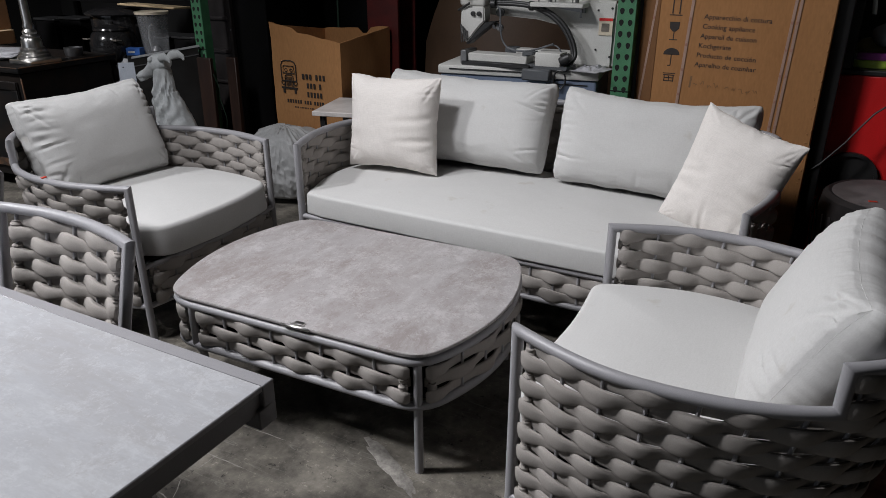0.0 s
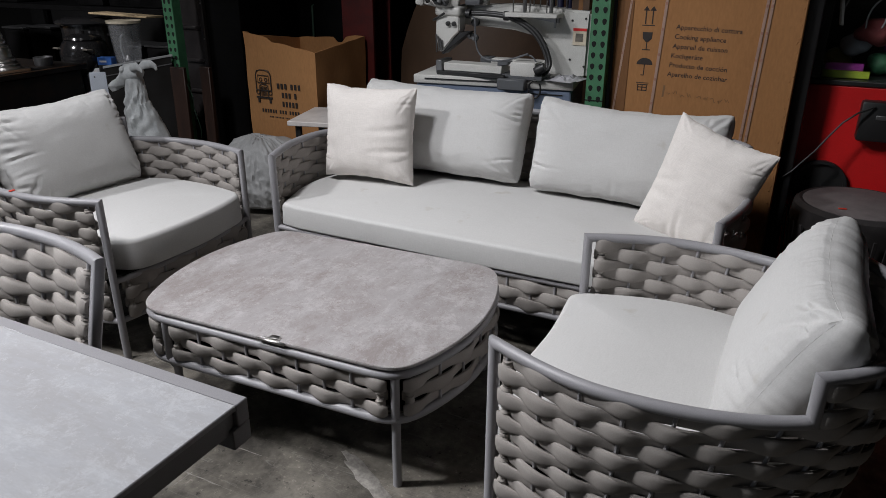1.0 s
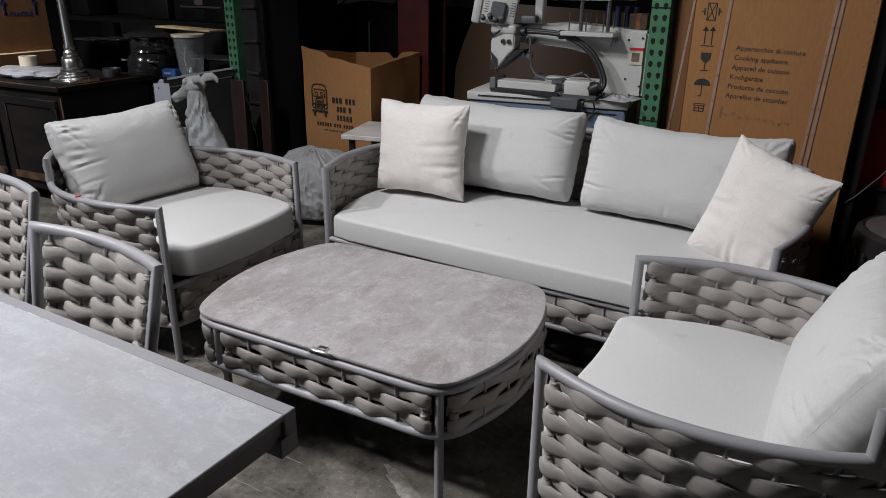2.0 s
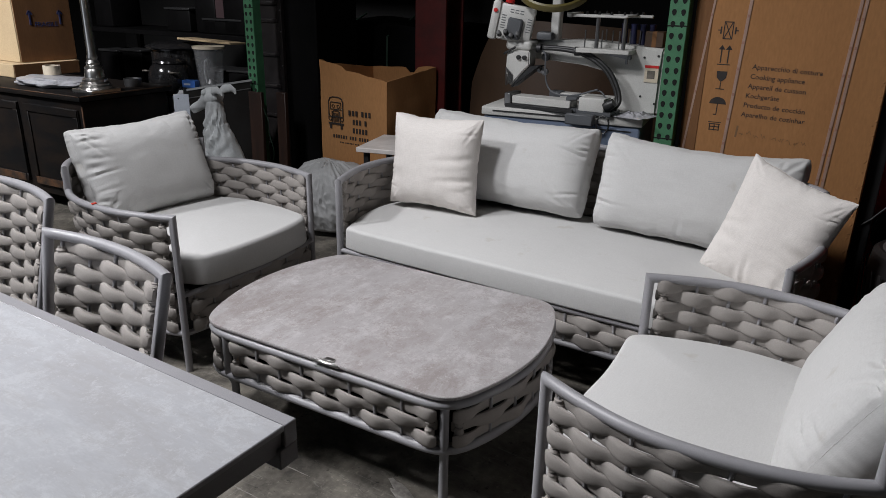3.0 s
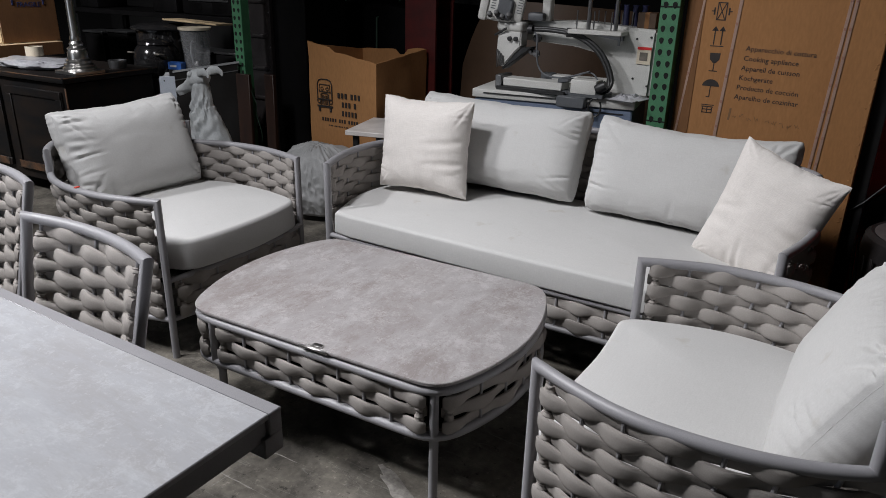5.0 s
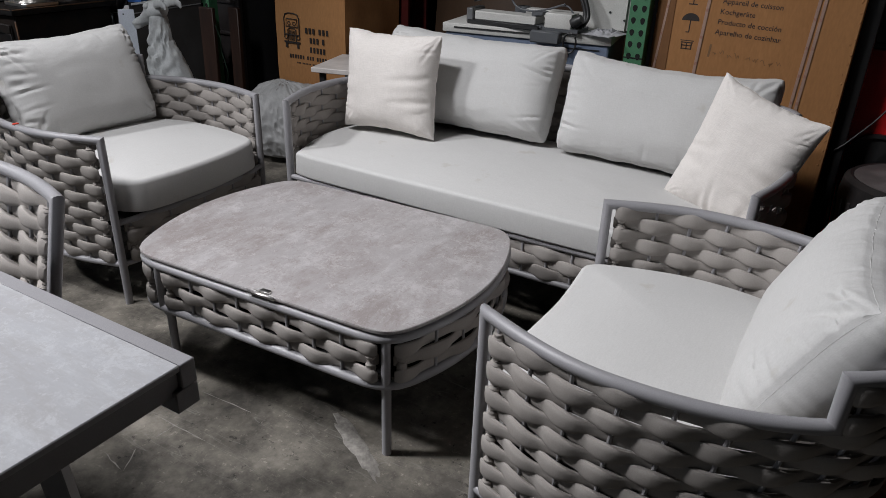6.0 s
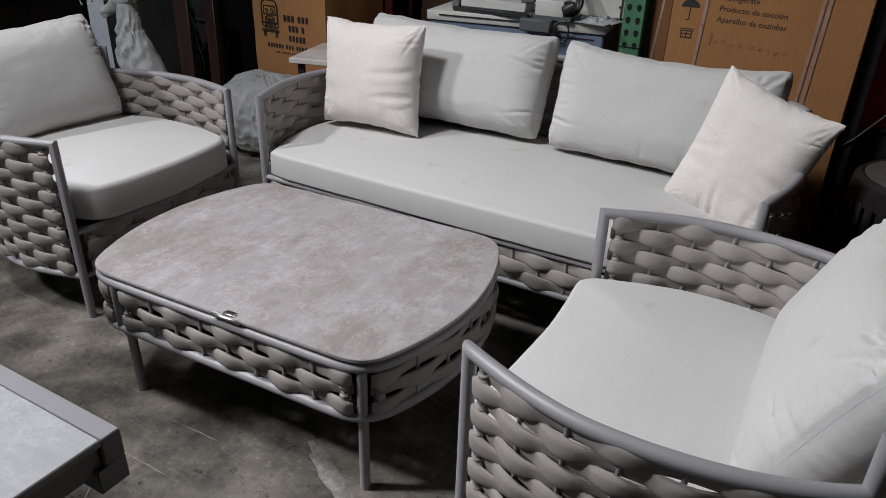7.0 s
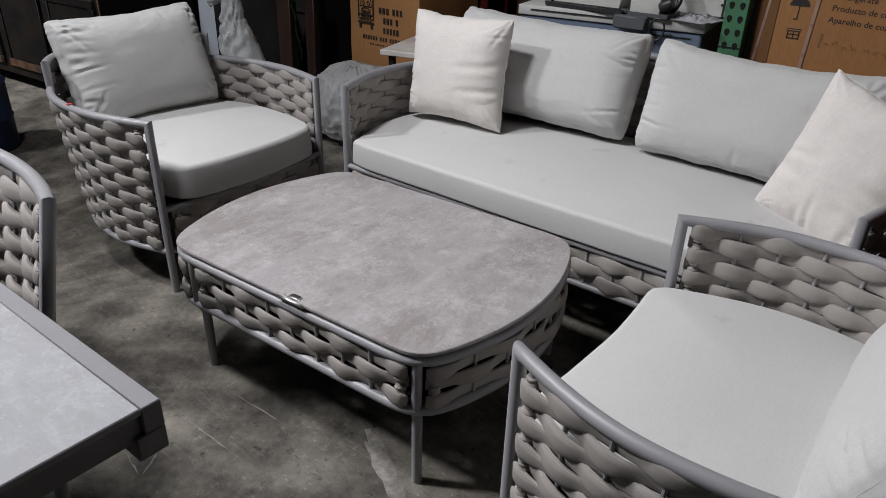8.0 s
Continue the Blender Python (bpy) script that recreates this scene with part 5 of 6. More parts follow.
# green rack uprights
def rack_post(m, z0, z1, label):
    ob = thing("rack_post", m, label, "rack post", "rack uprights")
    bm = bmesh.new()
    h = z1 - z0
    block(bm, (0.085, 0.006, h), (0, -0.035, z0 + h / 2), 0.002)
    block(bm, (0.006, 0.07, h), (-0.0395, 0, z0 + h / 2), 0.002)
    block(bm, (0.006, 0.07, h), (0.0395, 0, z0 + h / 2), 0.002)
    part("channel", bm, GREEN, ob)
    hole = bmesh.new()
    pts = []
    for k in range(12):
        a = 2 * math.pi * k / 12
        r = 0.0105
        z = math.sin(a) * r * (1.0 if math.sin(a) > 0 else 1.7)
        pts.append((math.cos(a) * r * (1.0 if math.sin(a) > 0 else 0.75 + 0.25 * math.cos(a) ** 2), z))
    f = [hole.verts.new((x, 0, z)) for x, z in pts]
    b = [hole.verts.new((x, 0.002, z)) for x, z in pts]
    hole.faces.new(f)
    for k in range(12):
        hole.faces.new((f[k], b[k], b[(k + 1) % 12], f[(k + 1) % 12]))
    me = mesh_of("slot", hole, HOLE)
    z = z0 + 0.04
    while z < z1 - 0.03:
        for x in (-0.02, 0.02):
            s = new("slot", me)
            s.parent = ob
            s.location = (x, -0.0392, z)
        z += 0.05
    for z in np.arange(z0 + 0.33, z1, 0.5):
        part("joint", block(bmesh.new(), (0.088, 0.004, 0.005), (0, -0.0385, z), 0), HOLE, ob)
    return ob


rack_post(pose(0.035, 1.93, 0), 0.0, 2.6, "tall green slotted steel rack post behind the sofa")
rack_post(pose(-2.85, 2.16, 0), 0.0, 2.6, "tall green slotted steel rack post behind the armchair")
for x, y, h, rz, w in ((-2.779, 2.06, 0.785, 3, 0.115), (-2.555, 2.075, 0.80, -3, 0.085)):
    ob = thing("wooden_plank", pose(x, y, 0, -1, 0, rz), "dark stained wooden plank standing against the rack", "plank", "planks")
    part("board", block(bmesh.new(), (w, 0.03, h), (0, 0, h / 2), 0.004), BROWN_WOOD, ob)


for pts in (((-2.68, 0.69), (-2.655, 0.63), (-2.64, 0.60), (-2.65, 0.54), (-2.625, 0.47), (-2.61, 0.40), (-2.615, 0.34)),):
    ob = thing("green_strap", pose(0, 2.035, 0), "frayed green strap hanging before the planks", "strap")
    part("band", tube(bmesh.new(), flowing([(x, 0.004 * (k % 2), z) for k, (x, z) in enumerate(pts)], 3), 0.0035, 6, flat=0.3), DARK_GREEN, ob)


def panel_cabinet(m):
    """A tall cabinet with rails across its sunk front panels and a bright-edged side frame."""
    ob = thing("tall_cabinet", m, "tall scuffed black cabinet with railed front panels", "cabinet")
    part("body", block(bmesh.new(), (0.56, 0.44, 2.3), (0, 0.24, 1.15), 0.006), SHADE_BLACK, ob)
    part("front_panel", block(bmesh.new(), (0.25, 0.012, 2.26), (-0.145, 0.012, 1.15), 0.002), CRATE, ob)
    for z in (0.14, 0.36, 0.58, 0.79, 1.01, 1.24, 1.355, 1.58, 1.8, 2.03):
        part("rail", block(bmesh.new(), (0.225, 0.026, 0.024), (-0.157, 0.002, z), 0.005, seg=2), CRATE, ob)
    stile = part("side_frame", block(bmesh.new(), (0.034, 0.034, 2.29), (-0.020, 0.0, 1.15), 0.004), CRATE, ob)
    for z in (0.72, 0.94, 1.17, 1.31):
        part("bolt", lathe(bmesh.new(), [(0.006, 0), (0.005, 0.003), (0, 0.004)], 10), DULL_STEEL, stile).matrix_basis = pose(-0.012, -0.017, z, 90, 0, 0)
    return ob


panel_cabinet(pose(-2.76, 2.355, 0))

# grey dust-covered bundle
bm = bmesh.new()
bmesh.ops.create_cube(bm, size=2)
bmesh.ops.subdivide_edges(bm, edges=bm.edges[:], cuts=71, use_grid_fill=True)
for v in bm.verts:
    p = v.co.copy()
    q = p.normalized() * max(abs(p.x), abs(p.y), abs(p.z))
    p = p.lerp(q, 0.8)
    flare = 1 + 0.10 * max(0, -p.z)
    ang = math.atan2(p.y, p.x)
    n1 = noise.noise(Vector((p.x * 2.2, p.y * 2.2, p.z * 1.2)))
    n2 = noise.noise(Vector((math.cos(ang) * 2.0, math.sin(ang) * 2.0, p.z * 0.9)))
    low = max(0.0, 0.7 - p.z)
    # sharp folds running down and across the cloth
    f1 = 1 - 2.2 * abs(noise.noise(Vector((math.cos(ang) * 3.6 + p.z * 0.8, math.sin(ang) * 3.6, p.z * 1.3 + 7))))
    f2 = 1 - 2.5 * abs(noise.noise(Vector((math.cos(ang) * 6, math.sin(ang) * 6 + p.z * 2, p.z * 3.2 + 3))))
    f3 = 1 - 2.4 * abs(noise.noise(Vector((math.cos(ang) * 11 + p.z * 3, math.sin(ang) * 11, p.z * 4.5 + 11))))
    k = 1 + 0.07 * n2 + 0.06 * f1 * low + 0.036 * f2 * min(1, low + 0.25) + 0.016 * f3
    v.co = Vector((p.x * 0.25 * flare * k, p.y * 0.21 * flare * k, (p.z + 1) * 0.225 + (0.015 * n1 + 0.006 * f2) * (p.z + 1)))
    v.co.z = max(0, v.co.z)
solid("covered_stool", bm, BAG, pose(-1.98, 1.88, 0, 0, 0, 12), "round stool under a rumpled grey dust cover", "covered stool")

# side table with a marble slab
ob = thing("side_table", pose(-1.59, 1.665, 0, 0, 0, 14), "small side table with a pale marble slab top", "side table")
part("slab", block(bmesh.new(), (0.38, 0.42, 0.026), (0.18, 0.21, 0.606), 0.003), MARBLE, ob)
for x, y in ((0.04, 0.04), (0.32, 0.04), (0.04, 0.38), (0.32, 0.38)):
    part("leg", block(bmesh.new(), (0.03, 0.03, 0.594), (x, y, 0.297), 0.003), BLACK, ob)

# open moving box
def open_box(m):
    ob = thing("moving_box", m, "open brown cardboard moving box with a printed badge", "cardboard box")
    w, d, h, t = 0.534, 0.55, 0.93, 0.006
    for size, at, name in (((w, t, h), (-w / 2, t / 2, h / 2), "front_panel"), ((w, t, h), (-w / 2, d - t / 2, h / 2), "back_panel"),
                           ((t, d - 2 * t, h), (-t / 2, d / 2, h / 2), "side_panel"), ((t, d - 2 * t, h), (-w + t / 2, d / 2, h / 2), "side_panel")):
        bm = bmesh.new()
        block(bm, size, at, 0)
        bmesh.ops.subdivide_edges(bm, edges=bm.edges[:], cuts=14, use_grid_fill=True)
        for v in bm.verts:
            f = max(0.0, v.co.z / h - 0.8) / 0.2
            x, y = -v.co.x / w, v.co.y / d
            v.co.z += f * (0.085 * x * (1 - y) + 0.05 * y * (1 - 0.6 * x) + 0.012 * noise.noise(Vector((x * 4, y * 4, 5))) + (0.018 if x > 0.62 and y < 0.1 else 0) - (0.03 if 0.3 < x < 0.45 and y > 0.9 else 0))
            v.co.y += 0.006 * noise.noise(Vector((x * 3, v.co.z * 5, 1)))
            v.co.x += 0.006 * noise.noise(Vector((y * 3, v.co.z * 5, 8)))
        part(name, bm, CARD_BOX, ob, smooth=False)
    part("floor_panel", block(bmesh.new(), (w - 0.02, d - 0.02, 0.006), (-w / 2, d / 2, 0.006), 0), CARD, ob)
    # printed lorry badge, and bars where the maker's words stand
    cx, cz = -0.406, 0.705
    bm = bmesh.new()
    def stroke(pts, r=0.0026, closed=True):
        tube(bm, [(x * 1.12 + cx, -0.0045, z * 1.18 + cz) for x, z in pts], r, 6, closed=closed, flat=1)
    stroke([(-0.052, -0.02), (-0.052, 0.06), (-0.042, 0.08), (-0.02, 0.086), (0.02, 0.086), (0.042, 0.08), (0.052, 0.06), (0.052, -0.02)], 0.0034)
    stroke([(-0.04, 0.02), (-0.036, 0.058), (0.036, 0.058), (0.04, 0.02)])
    stroke([(-0.03, -0.055), (-0.028, 0.005), (-0.015, 0.012), (0.015, 0.012), (0.028, 0.005), (0.03, -0.055)])
    for sx in (-1, 1):
        stroke([(sx * 0.043 + 0.012 * math.cos(a), -0.03 + 0.012 * math.sin(a)) for a in np.linspace(0, 5.6, 9)])
        stroke([(sx * 0.018 + 0.009 * math.cos(a), 0.036 + 0.009 * math.sin(a)) for a in np.linspace(0, 5.6, 9)], 0.002)
        block(bm, (0.016, 0.002, 0.026), (cx + sx * 0.045, -0.0045, cz - 0.088), 0)
    block(bm, (0.126, 0.002, 0.012), (cx, -0.0045, cz - 0.068), 0)
    for k in range(5):
        block(bm, (0.004, 0.002, 0.06), (cx - 0.02 + 0.01 * k, -0.0045, cz - 0.028), 0)
    part("printed_mark", bm, INK, ob)
    for x0, x1, z, hh, groups in ((-0.307, -0.118, 0.717, 0.038, (3, 3)), (-0.273, -0.152, 0.662, 0.038, (3, 1)), (-0.273, -0.148, 0.607, 0.038, (5,)),
                                  (-0.437, -0.14, 0.556, 0.026, (6, 3, 4)), (-0.378, -0.22, 0.52, 0.010, (3, 6, 3))):
        step = (x1 - x0) / (sum(groups) + 0.7 * (len(groups) - 1))
        x = x0
        for count in groups:
            for k in range(count):
                part("printed_bar", block(bmesh.new(), (step * 0.56, 0.002, hh * 0.85), (x + step / 2, -0.0045, z), 0), INK, ob)
                x += step
            x += 0.7 * step
    return ob


open_box(pose(-1.699, 2.10, 0, 0, 0, -1))

# red steel column, brown board
ob = thing("steel_column", pose(-1.76, 2.80, 0), "dull red painted steel column", "column", kind="structure")
bm = bmesh.new()
block(bm, (0.24, 0.02, 4.8), (0, -0.11, 2.4), 0.003)
block(bm, (0.24, 0.02, 4.8), (0, 0.11, 2.4), 0.003)
block(bm, (0.02, 0.20, 4.8), (0, 0, 2.4), 0.003)
part("flanges", bm, RED_DARK, ob)
ob = thing("board_sheet", pose(-1.18, 2.62, 0, -5, 0, -6), "large brown fibreboard sheet bowed as it leans in the store", "board")
bm = bmesh.new()
cols = []
for k in range(29):
    f = k / 28
    x = -0.36 + 1.28 * f
    top = 1.31 - 0.42 * max(0.0, 1 - f / 0.24) ** 1.6 - 0.03 * f
    y = 0.16 * (f - 0.38) ** 2 / 0.15 - 0.05
    cols.append([[bm.verts.new((x, y + d, top * r / 8 + 0.002)) for r in range(9)] for d in (0, 0.010)])
for a, b in zip(cols, cols[1:]):
    for r in range(8):
        bm.faces.new((a[0][r], b[0][r], b[0][r + 1], a[0][r + 1]))
        bm.faces.new((a[1][r + 1], b[1][r + 1], b[1][r], a[1][r]))
    bm.faces.new((a[0][8], b[0][8], b[1][8], a[1][8]))
    bm.faces.new((a[1][0], b[1][0], b[0][0], a[0][0]))
for c in (cols[0], cols[-1]):
    for r in range(8):
        bm.faces.new((c[0][r], c[0][r + 1], c[1][r + 1], c[1][r]))
part("sheet", bm, CARD_DARK, ob)

# ---- embroidery machine ----
MACHINE = Vector((-0.41, 1.99, 0))
mach = thing("embroidery_machine", Matrix.Translation(MACHINE), "white industrial embroidery machine on a blue-grey stand", "machine")


def piece(name, bm, mat, label="", m=None):
    """A machine part given by its place in the hall."""
    if m is not None:
        bmesh.ops.transform(bm, matrix=m, verts=bm.verts)
    bmesh.ops.translate(bm, verts=bm.verts, vec=-MACHINE)
    return part(name, bm, mat, mach, label)


def casting(pts, y0, y1, bevel=0.01):
    """A plate cut to an outline in x and z, with rounded edges."""
    bm = bmesh.new()
    f = [bm.verts.new((x, y0, z)) for x, z in pts]
    b = [bm.verts.new((x, y1, z)) for x, z in pts]
    bm.faces.new(f)
    bm.faces.new(b[::-1])
    for k in range(len(pts)):
        bm.faces.new((f[k], b[k], b[(k + 1) % len(pts)], f[(k + 1) % len(pts)]))
    bmesh.ops.recalc_face_normals(bm, faces=bm.faces[:])
    if bevel:
        bmesh.ops.bevel(bm, geom=bm.edges[:], offset=bevel, segments=2, affect="EDGES")
    return bm


def box_at(x0, x1, y0, y1, z0, z1, bevel=0.004, seg=1):
    return block(bmesh.new(), (x1 - x0, y1 - y0, z1 - z0), ((x0 + x1) / 2, (y0 + y1) / 2, (z0 + z1) / 2), bevel, seg=seg)


TURN = Matrix.Translation((-0.85, 1.745, 0)) @ pose(0, 0, 0, 0, 0, 8) @ Matrix.Translation((0.85, -1.745, 0))
piece("stand", box_at(-0.84, -0.06, 1.755, 2.22, 0.05, 0.872, 0.008), BLUEGREY, m=TURN)
piece("stand_foot", box_at(-0.78, -0.06, 1.80, 2.18, 0.0, 0.05, 0), BLACK, m=TURN)
piece("table_top", box_at(-0.85, -0.05, 1.745, 2.24, 0.872, 0.913, 0.005, 2), WHITE, m=TURN)
piece("groove", box_at(-0.79, -0.39, 1.741, 1.746, 0.893, 0.899, 0), BLACK, m=TURN)
piece("screw_row", box_at(-0.30, -0.10, 1.752, 1.756, 0.845, 0.850, 0), BLACK, m=TURN)
# arm and column: one bent casting
piece("arm", casting([(-0.035, 0.913), (-0.03, 1.222), (-0.12, 1.226), (-0.43, 1.243), (-0.76, 1.228), (-0.775, 1.18), (-0.70, 1.142),
                      (-0.59, 1.136), (-0.42, 1.125), (-0.30, 1.10), (-0.245, 1.05), (-0.235, 0.913)], 1.985, 2.15, 0.012), WHITE)
for x, z in ((-0.055, 1.19), (-0.12, 1.18), (-0.12, 1.0), (-0.05, 0.97), (-0.555, 1.19)):
    piece("bolt", lathe(bmesh.new(), [(0.005, 0), (0.005, 0.004), (0, 0.005)], 10), BLACK, m=pose(x, 1.985, z, 90, 0, 0))
piece("side_label", box_at(-0.111, -0.046, 1.980, 1.984, 1.068, 1.146, 0), TAPE, "pale warning label")
piece("label_band", box_at(-0.111, -0.046, 1.978, 1.9805, 1.134, 1.146, 0), LED)
piece("label_mark", box_at(-0.098, -0.062, 1.978, 1.9805, 1.085, 1.122, 0), MOTTLED)
# needle head, pointing down
piece("head_cap", box_at(-0.80, -0.66, 1.88, 1.98, 1.185, 1.232, 0.016, 3), WHITE)
piece("head", casting([(-0.785, 1.185), (-0.66, 1.185), (-0.658, 1.115), (-0.69, 1.085), (-0.752, 1.012), (-0.772, 1.02), (-0.788, 1.09)], 1.87, 1.95, 0.006), WHITE)
piece("needle_guard", casting([(-0.655, 1.112), (-0.60, 1.118), (-0.752, 1.000), (-0.76, 1.008)], 1.875, 1.945, 0.003), BLACK)
for x in (-0.716, -0.684):
    piece("knob", lathe(bmesh.new(), [(0.011, 0), (0.011, 0.014), (0, 0.016)], 12), BLACK, m=pose(x, 1.872, 1.152, 90, 0, 0))
for k in range(4):
    piece("needle_bar", tube(bmesh.new(), [(-0.782 + 0.011 * k, 1.864, 1.10 - 0.01 * k), (-0.778 + 0.011 * k, 1.864, 1.012 + 0.004 * k)], 0.0032, 6), DULL_STEEL)
piece("tension_lever", tube(bmesh.new(), [(-0.80, 1.87, 1.165), (-0.76, 1.862, 1.185), (-0.735, 1.862, 1.20)], 0.006, 8), BLACK)
for x, z in ((-0.62, 1.095), (-0.595, 1.085)):
    piece("thread_wheel", lathe(bmesh.new(), [(0.018, 0), (0.018, 0.01), (0.008, 0.012), (0.008, 0.03), (0, 0.03)], 14), DULL_STEEL, m=pose(x, 1.93, z, 90, 0, 0))
piece("hose_clamp", lathe(bmesh.new(), [(0.02, 0), (0.02, 0.02), (0.012, 0.022), (0, 0.022)], 14), BLACK, m=pose(-0.607, 1.965, 1.155, 90, 0, 0))
# control panel seen from behind
PANEL = pose(-0.775, 1.90, 1.312, -4, 9, 12)
panel = piece("control_panel", block(bmesh.new(), (0.185, 0.04, 0.175), (0.015, 0, 0), 0.014, seg=2), WHITE, m=PANEL)
piece("panel_front", block(bmesh.new(), (0.045, 0.055, 0.19), (-0.09, -0.005, 0), 0.014, seg=2), WHITE, m=PANEL)
piece("stop_button", lathe(bmesh.new(), [(0.022, 0), (0.024, 0.014), (0.014, 0.024), (0, 0.026)], 16), LED, m=PANEL @ pose(-0.035, 0, 0.09))
piece("red_button", lathe(bmesh.new(), [(0.010, 0), (0.010, 0.006), (0, 0.007)], 12), LED, m=PANEL @ pose(-0.09, -0.033, 0.045, 90, 0, 0))
piece("bracket", block(bmesh.new(), (0.075, 0.03, 0.10), (0.02, -0.03, -0.025), 0.008), GREYDARK, m=PANEL)
for k in range(4):
    piece("plug", lathe(bmesh.new(), [(0.013, 0), (0.011, 0.03), (0, 0.032)], 10), BLACK, m=PANEL @ pose(-0.045 + 0.032 * k, -0.04, -0.065 + 0.012 * (k % 2), 70, 0, 0))
for k in range(6):
    for x in (-0.045, 0.088):
        piece("vent", block(bmesh.new(), (0.022, 0.003, 0.0035), (x, -0.0205, 0.03 - 0.012 * k), 0), GREYDARK, m=PANEL)
    piece("vent", block(bmesh.new(), (0.018, 0.003, 0.0035), (-0.01 + 0.026 * (k % 3), -0.0205, 0.062 - 0.012 * (k // 3)), 0), GREYDARK, m=PANEL)
piece("panel_stalk", box_at(-0.60, -0.555, 1.97, 2.02, 1.235, 1.48, 0.006), WHITE)
piece("panel_mount", box_at(-0.66, -0.575, 1.93, 2.0, 1.235, 1.275, 0.012, 2), GREYDARK)
# thread stand
piece("thread_shelf", box_at(-0.425, -0.165, 1.88, 2.13, 1.192, 1.213, 0.003), WHITE)
piece("shelf_bracket", casting([(-0.36, 1.192), (-0.18, 1.192), (-0.18, 1.165)], 1.96, 1.985, 0.002), DULL_STEEL)
piece("bracket_leg", box_at(-0.20, -0.19, 1.95, 1.96, 1.145, 1.192, 0.001), DULL_STEEL)
for y in (1.90, 2.08):
    piece("thread_bar", box_at(-0.47 + (y - 1.9) * 0.4, -0.20 + (y - 1.9) * 0.4, y, y + 0.018, 1.352, 1.366, 0.003), WHITE)
piece("thread_bar_end", box_at(-0.485, -0.462, 1.885, 2.05, 1.35, 1.372, 0.003), WHITE)
for x in (-0.20, -0.33):
    piece("thread_bar", box_at(x - 0.008, x + 0.008, 1.9, 2.1, 1.356, 1.366, 0.002), WHITE)
for x in (-0.338, -0.207):
    piece("upright", tube(bmesh.new(), [(x, 1.92, 1.213), (x, 1.92, 1.354)], 0.010, 8), DULL_STEEL)
for k in range(9):
    x, y = -0.40 + 0.028 * k, 1.93 + 0.07 * (k % 3)
    piece("spool_pin", tube(bmesh.new(), [(x, y, 1.213), (x, y, 1.295)], 0.0032, 6), DULL_STEEL)
for k in range(10):
    piece("thread_guide", lathe(bmesh.new(), [(0.006, 0), (0.006, 0.012), (0, 0.014)], 8), BLACK, m=pose(-0.42 + 0.03 * k, 2.095 - 0.19 * (k % 2), 1.366))
for k in range(4):
    piece("spool", lathe(bmesh.new(), [(0.022, 0), (0.017, 0.01), (0.014, 0.10), (0.018, 0.11), (0, 0.11)], 14), THREAD_BLUE, m=pose(-0.26 + 0.045 * k, 2.09, 1.214))
# bed, rail and drive box
piece("bed", box_at(-0.71, -0.40, 1.80, 1.90, 0.933, 0.972, 0.004), WHITE)
piece("bed_rail", box_at(-0.74, -0.38, 1.785, 1.80, 0.913, 0.934, 0.003), BLACK)
piece("bed_base", box_at(-0.72, -0.20, 1.81, 1.95, 0.913, 0.934, 0.003), GREYDARK)
piece("bed_end", box_at(-0.748, -0.712, 1.79, 1.91, 0.918, 0.985, 0.004), DULL_STEEL)
piece("back_beam", box_at(-0.52, -0.24, 1.96, 2.03, 0.95, 0.985, 0.004), WHITE)
piece("back_beam_foot", box_at(-0.58, -0.52, 1.96, 2.03, 0.913, 0.99, 0.006), GREYDARK)
box = piece("drive_box", box_at(-0.362, -0.235, 1.76, 1.86, 0.930, 1.0, 0.006, 2), WHITE, m=pose(0, 0.05, -0.006))
piece("clamp", casting([(-0.425, 0.925), (-0.425, 0.998), (-0.37, 0.998), (-0.37, 0.985), (-0.405, 0.98), (-0.41, 0.945), (-0.37, 0.94), (-0.37, 0.925)], 1.755, 1.83, 0.003), GREYDARK, m=pose(0, 0.05, -0.006))
piece("clamp_foot", box_at(-0.41, -0.27, 1.715, 1.76, 0.872, 0.925, 0.006), GREYDARK, m=pose(0, 0.05, -0.006))
piece("socket", lathe(bmesh.new(), [(0.022, 0), (0.026, 0.02), (0.02, 0.05), (0, 0.05)], 14), BLACK, m=pose(-0.235, 1.82, 0.955, 0, 60, 0))
for k, d in enumerate((0, 0.012)):
    hose = [(-0.65, 1.94, 1.195), (-0.54, 1.93, 1.197), (-0.435, 1.925, 1.188), (-0.347, 1.92, 1.158), (-0.275, 1.915, 1.108), (-0.225, 1.905, 1.04), (-0.20, 1.89, 0.975), (-0.21, 1.86, 0.935)]
    piece("hose", tube(bmesh.new(), flowing([(x + d, y, z + d * 0.7) for x, y, z in hose]), 0.0095, 10), BLACK)
for x, z in ((-0.635, 1.196), (-0.435, 1.193)):
    piece("hose_ring", lathe(bmesh.new(), [(0.022, -0.01), (0.022, 0.012), (0.012, 0.012)], 14), BLACK, m=pose(x, 1.93, z, 0, 90, 0))
piece("cable", tube(bmesh.new(), flowing([(-0.615, 1.93, 1.185), (-0.59, 1.91, 1.165), (-0.583, 1.90, 1.10), (-0.565, 1.89, 1.03), (-0.52, 1.88, 0.992), (-0.44, 1.88, 0.986), (-0.36, 1.87, 1.005), (-0.29, 1.86, 1.03)]), 0.0045, 8), GREYDARK)
piece("cable", tube(bmesh.new(), flowing([(-0.36, 1.87, 1.005), (-0.31, 1.87, 1.022), (-0.27, 1.87, 1.015), (-0.235, 1.86, 0.97), (-0.215, 1.84, 0.93)]), 0.004, 8), GREYDARK)
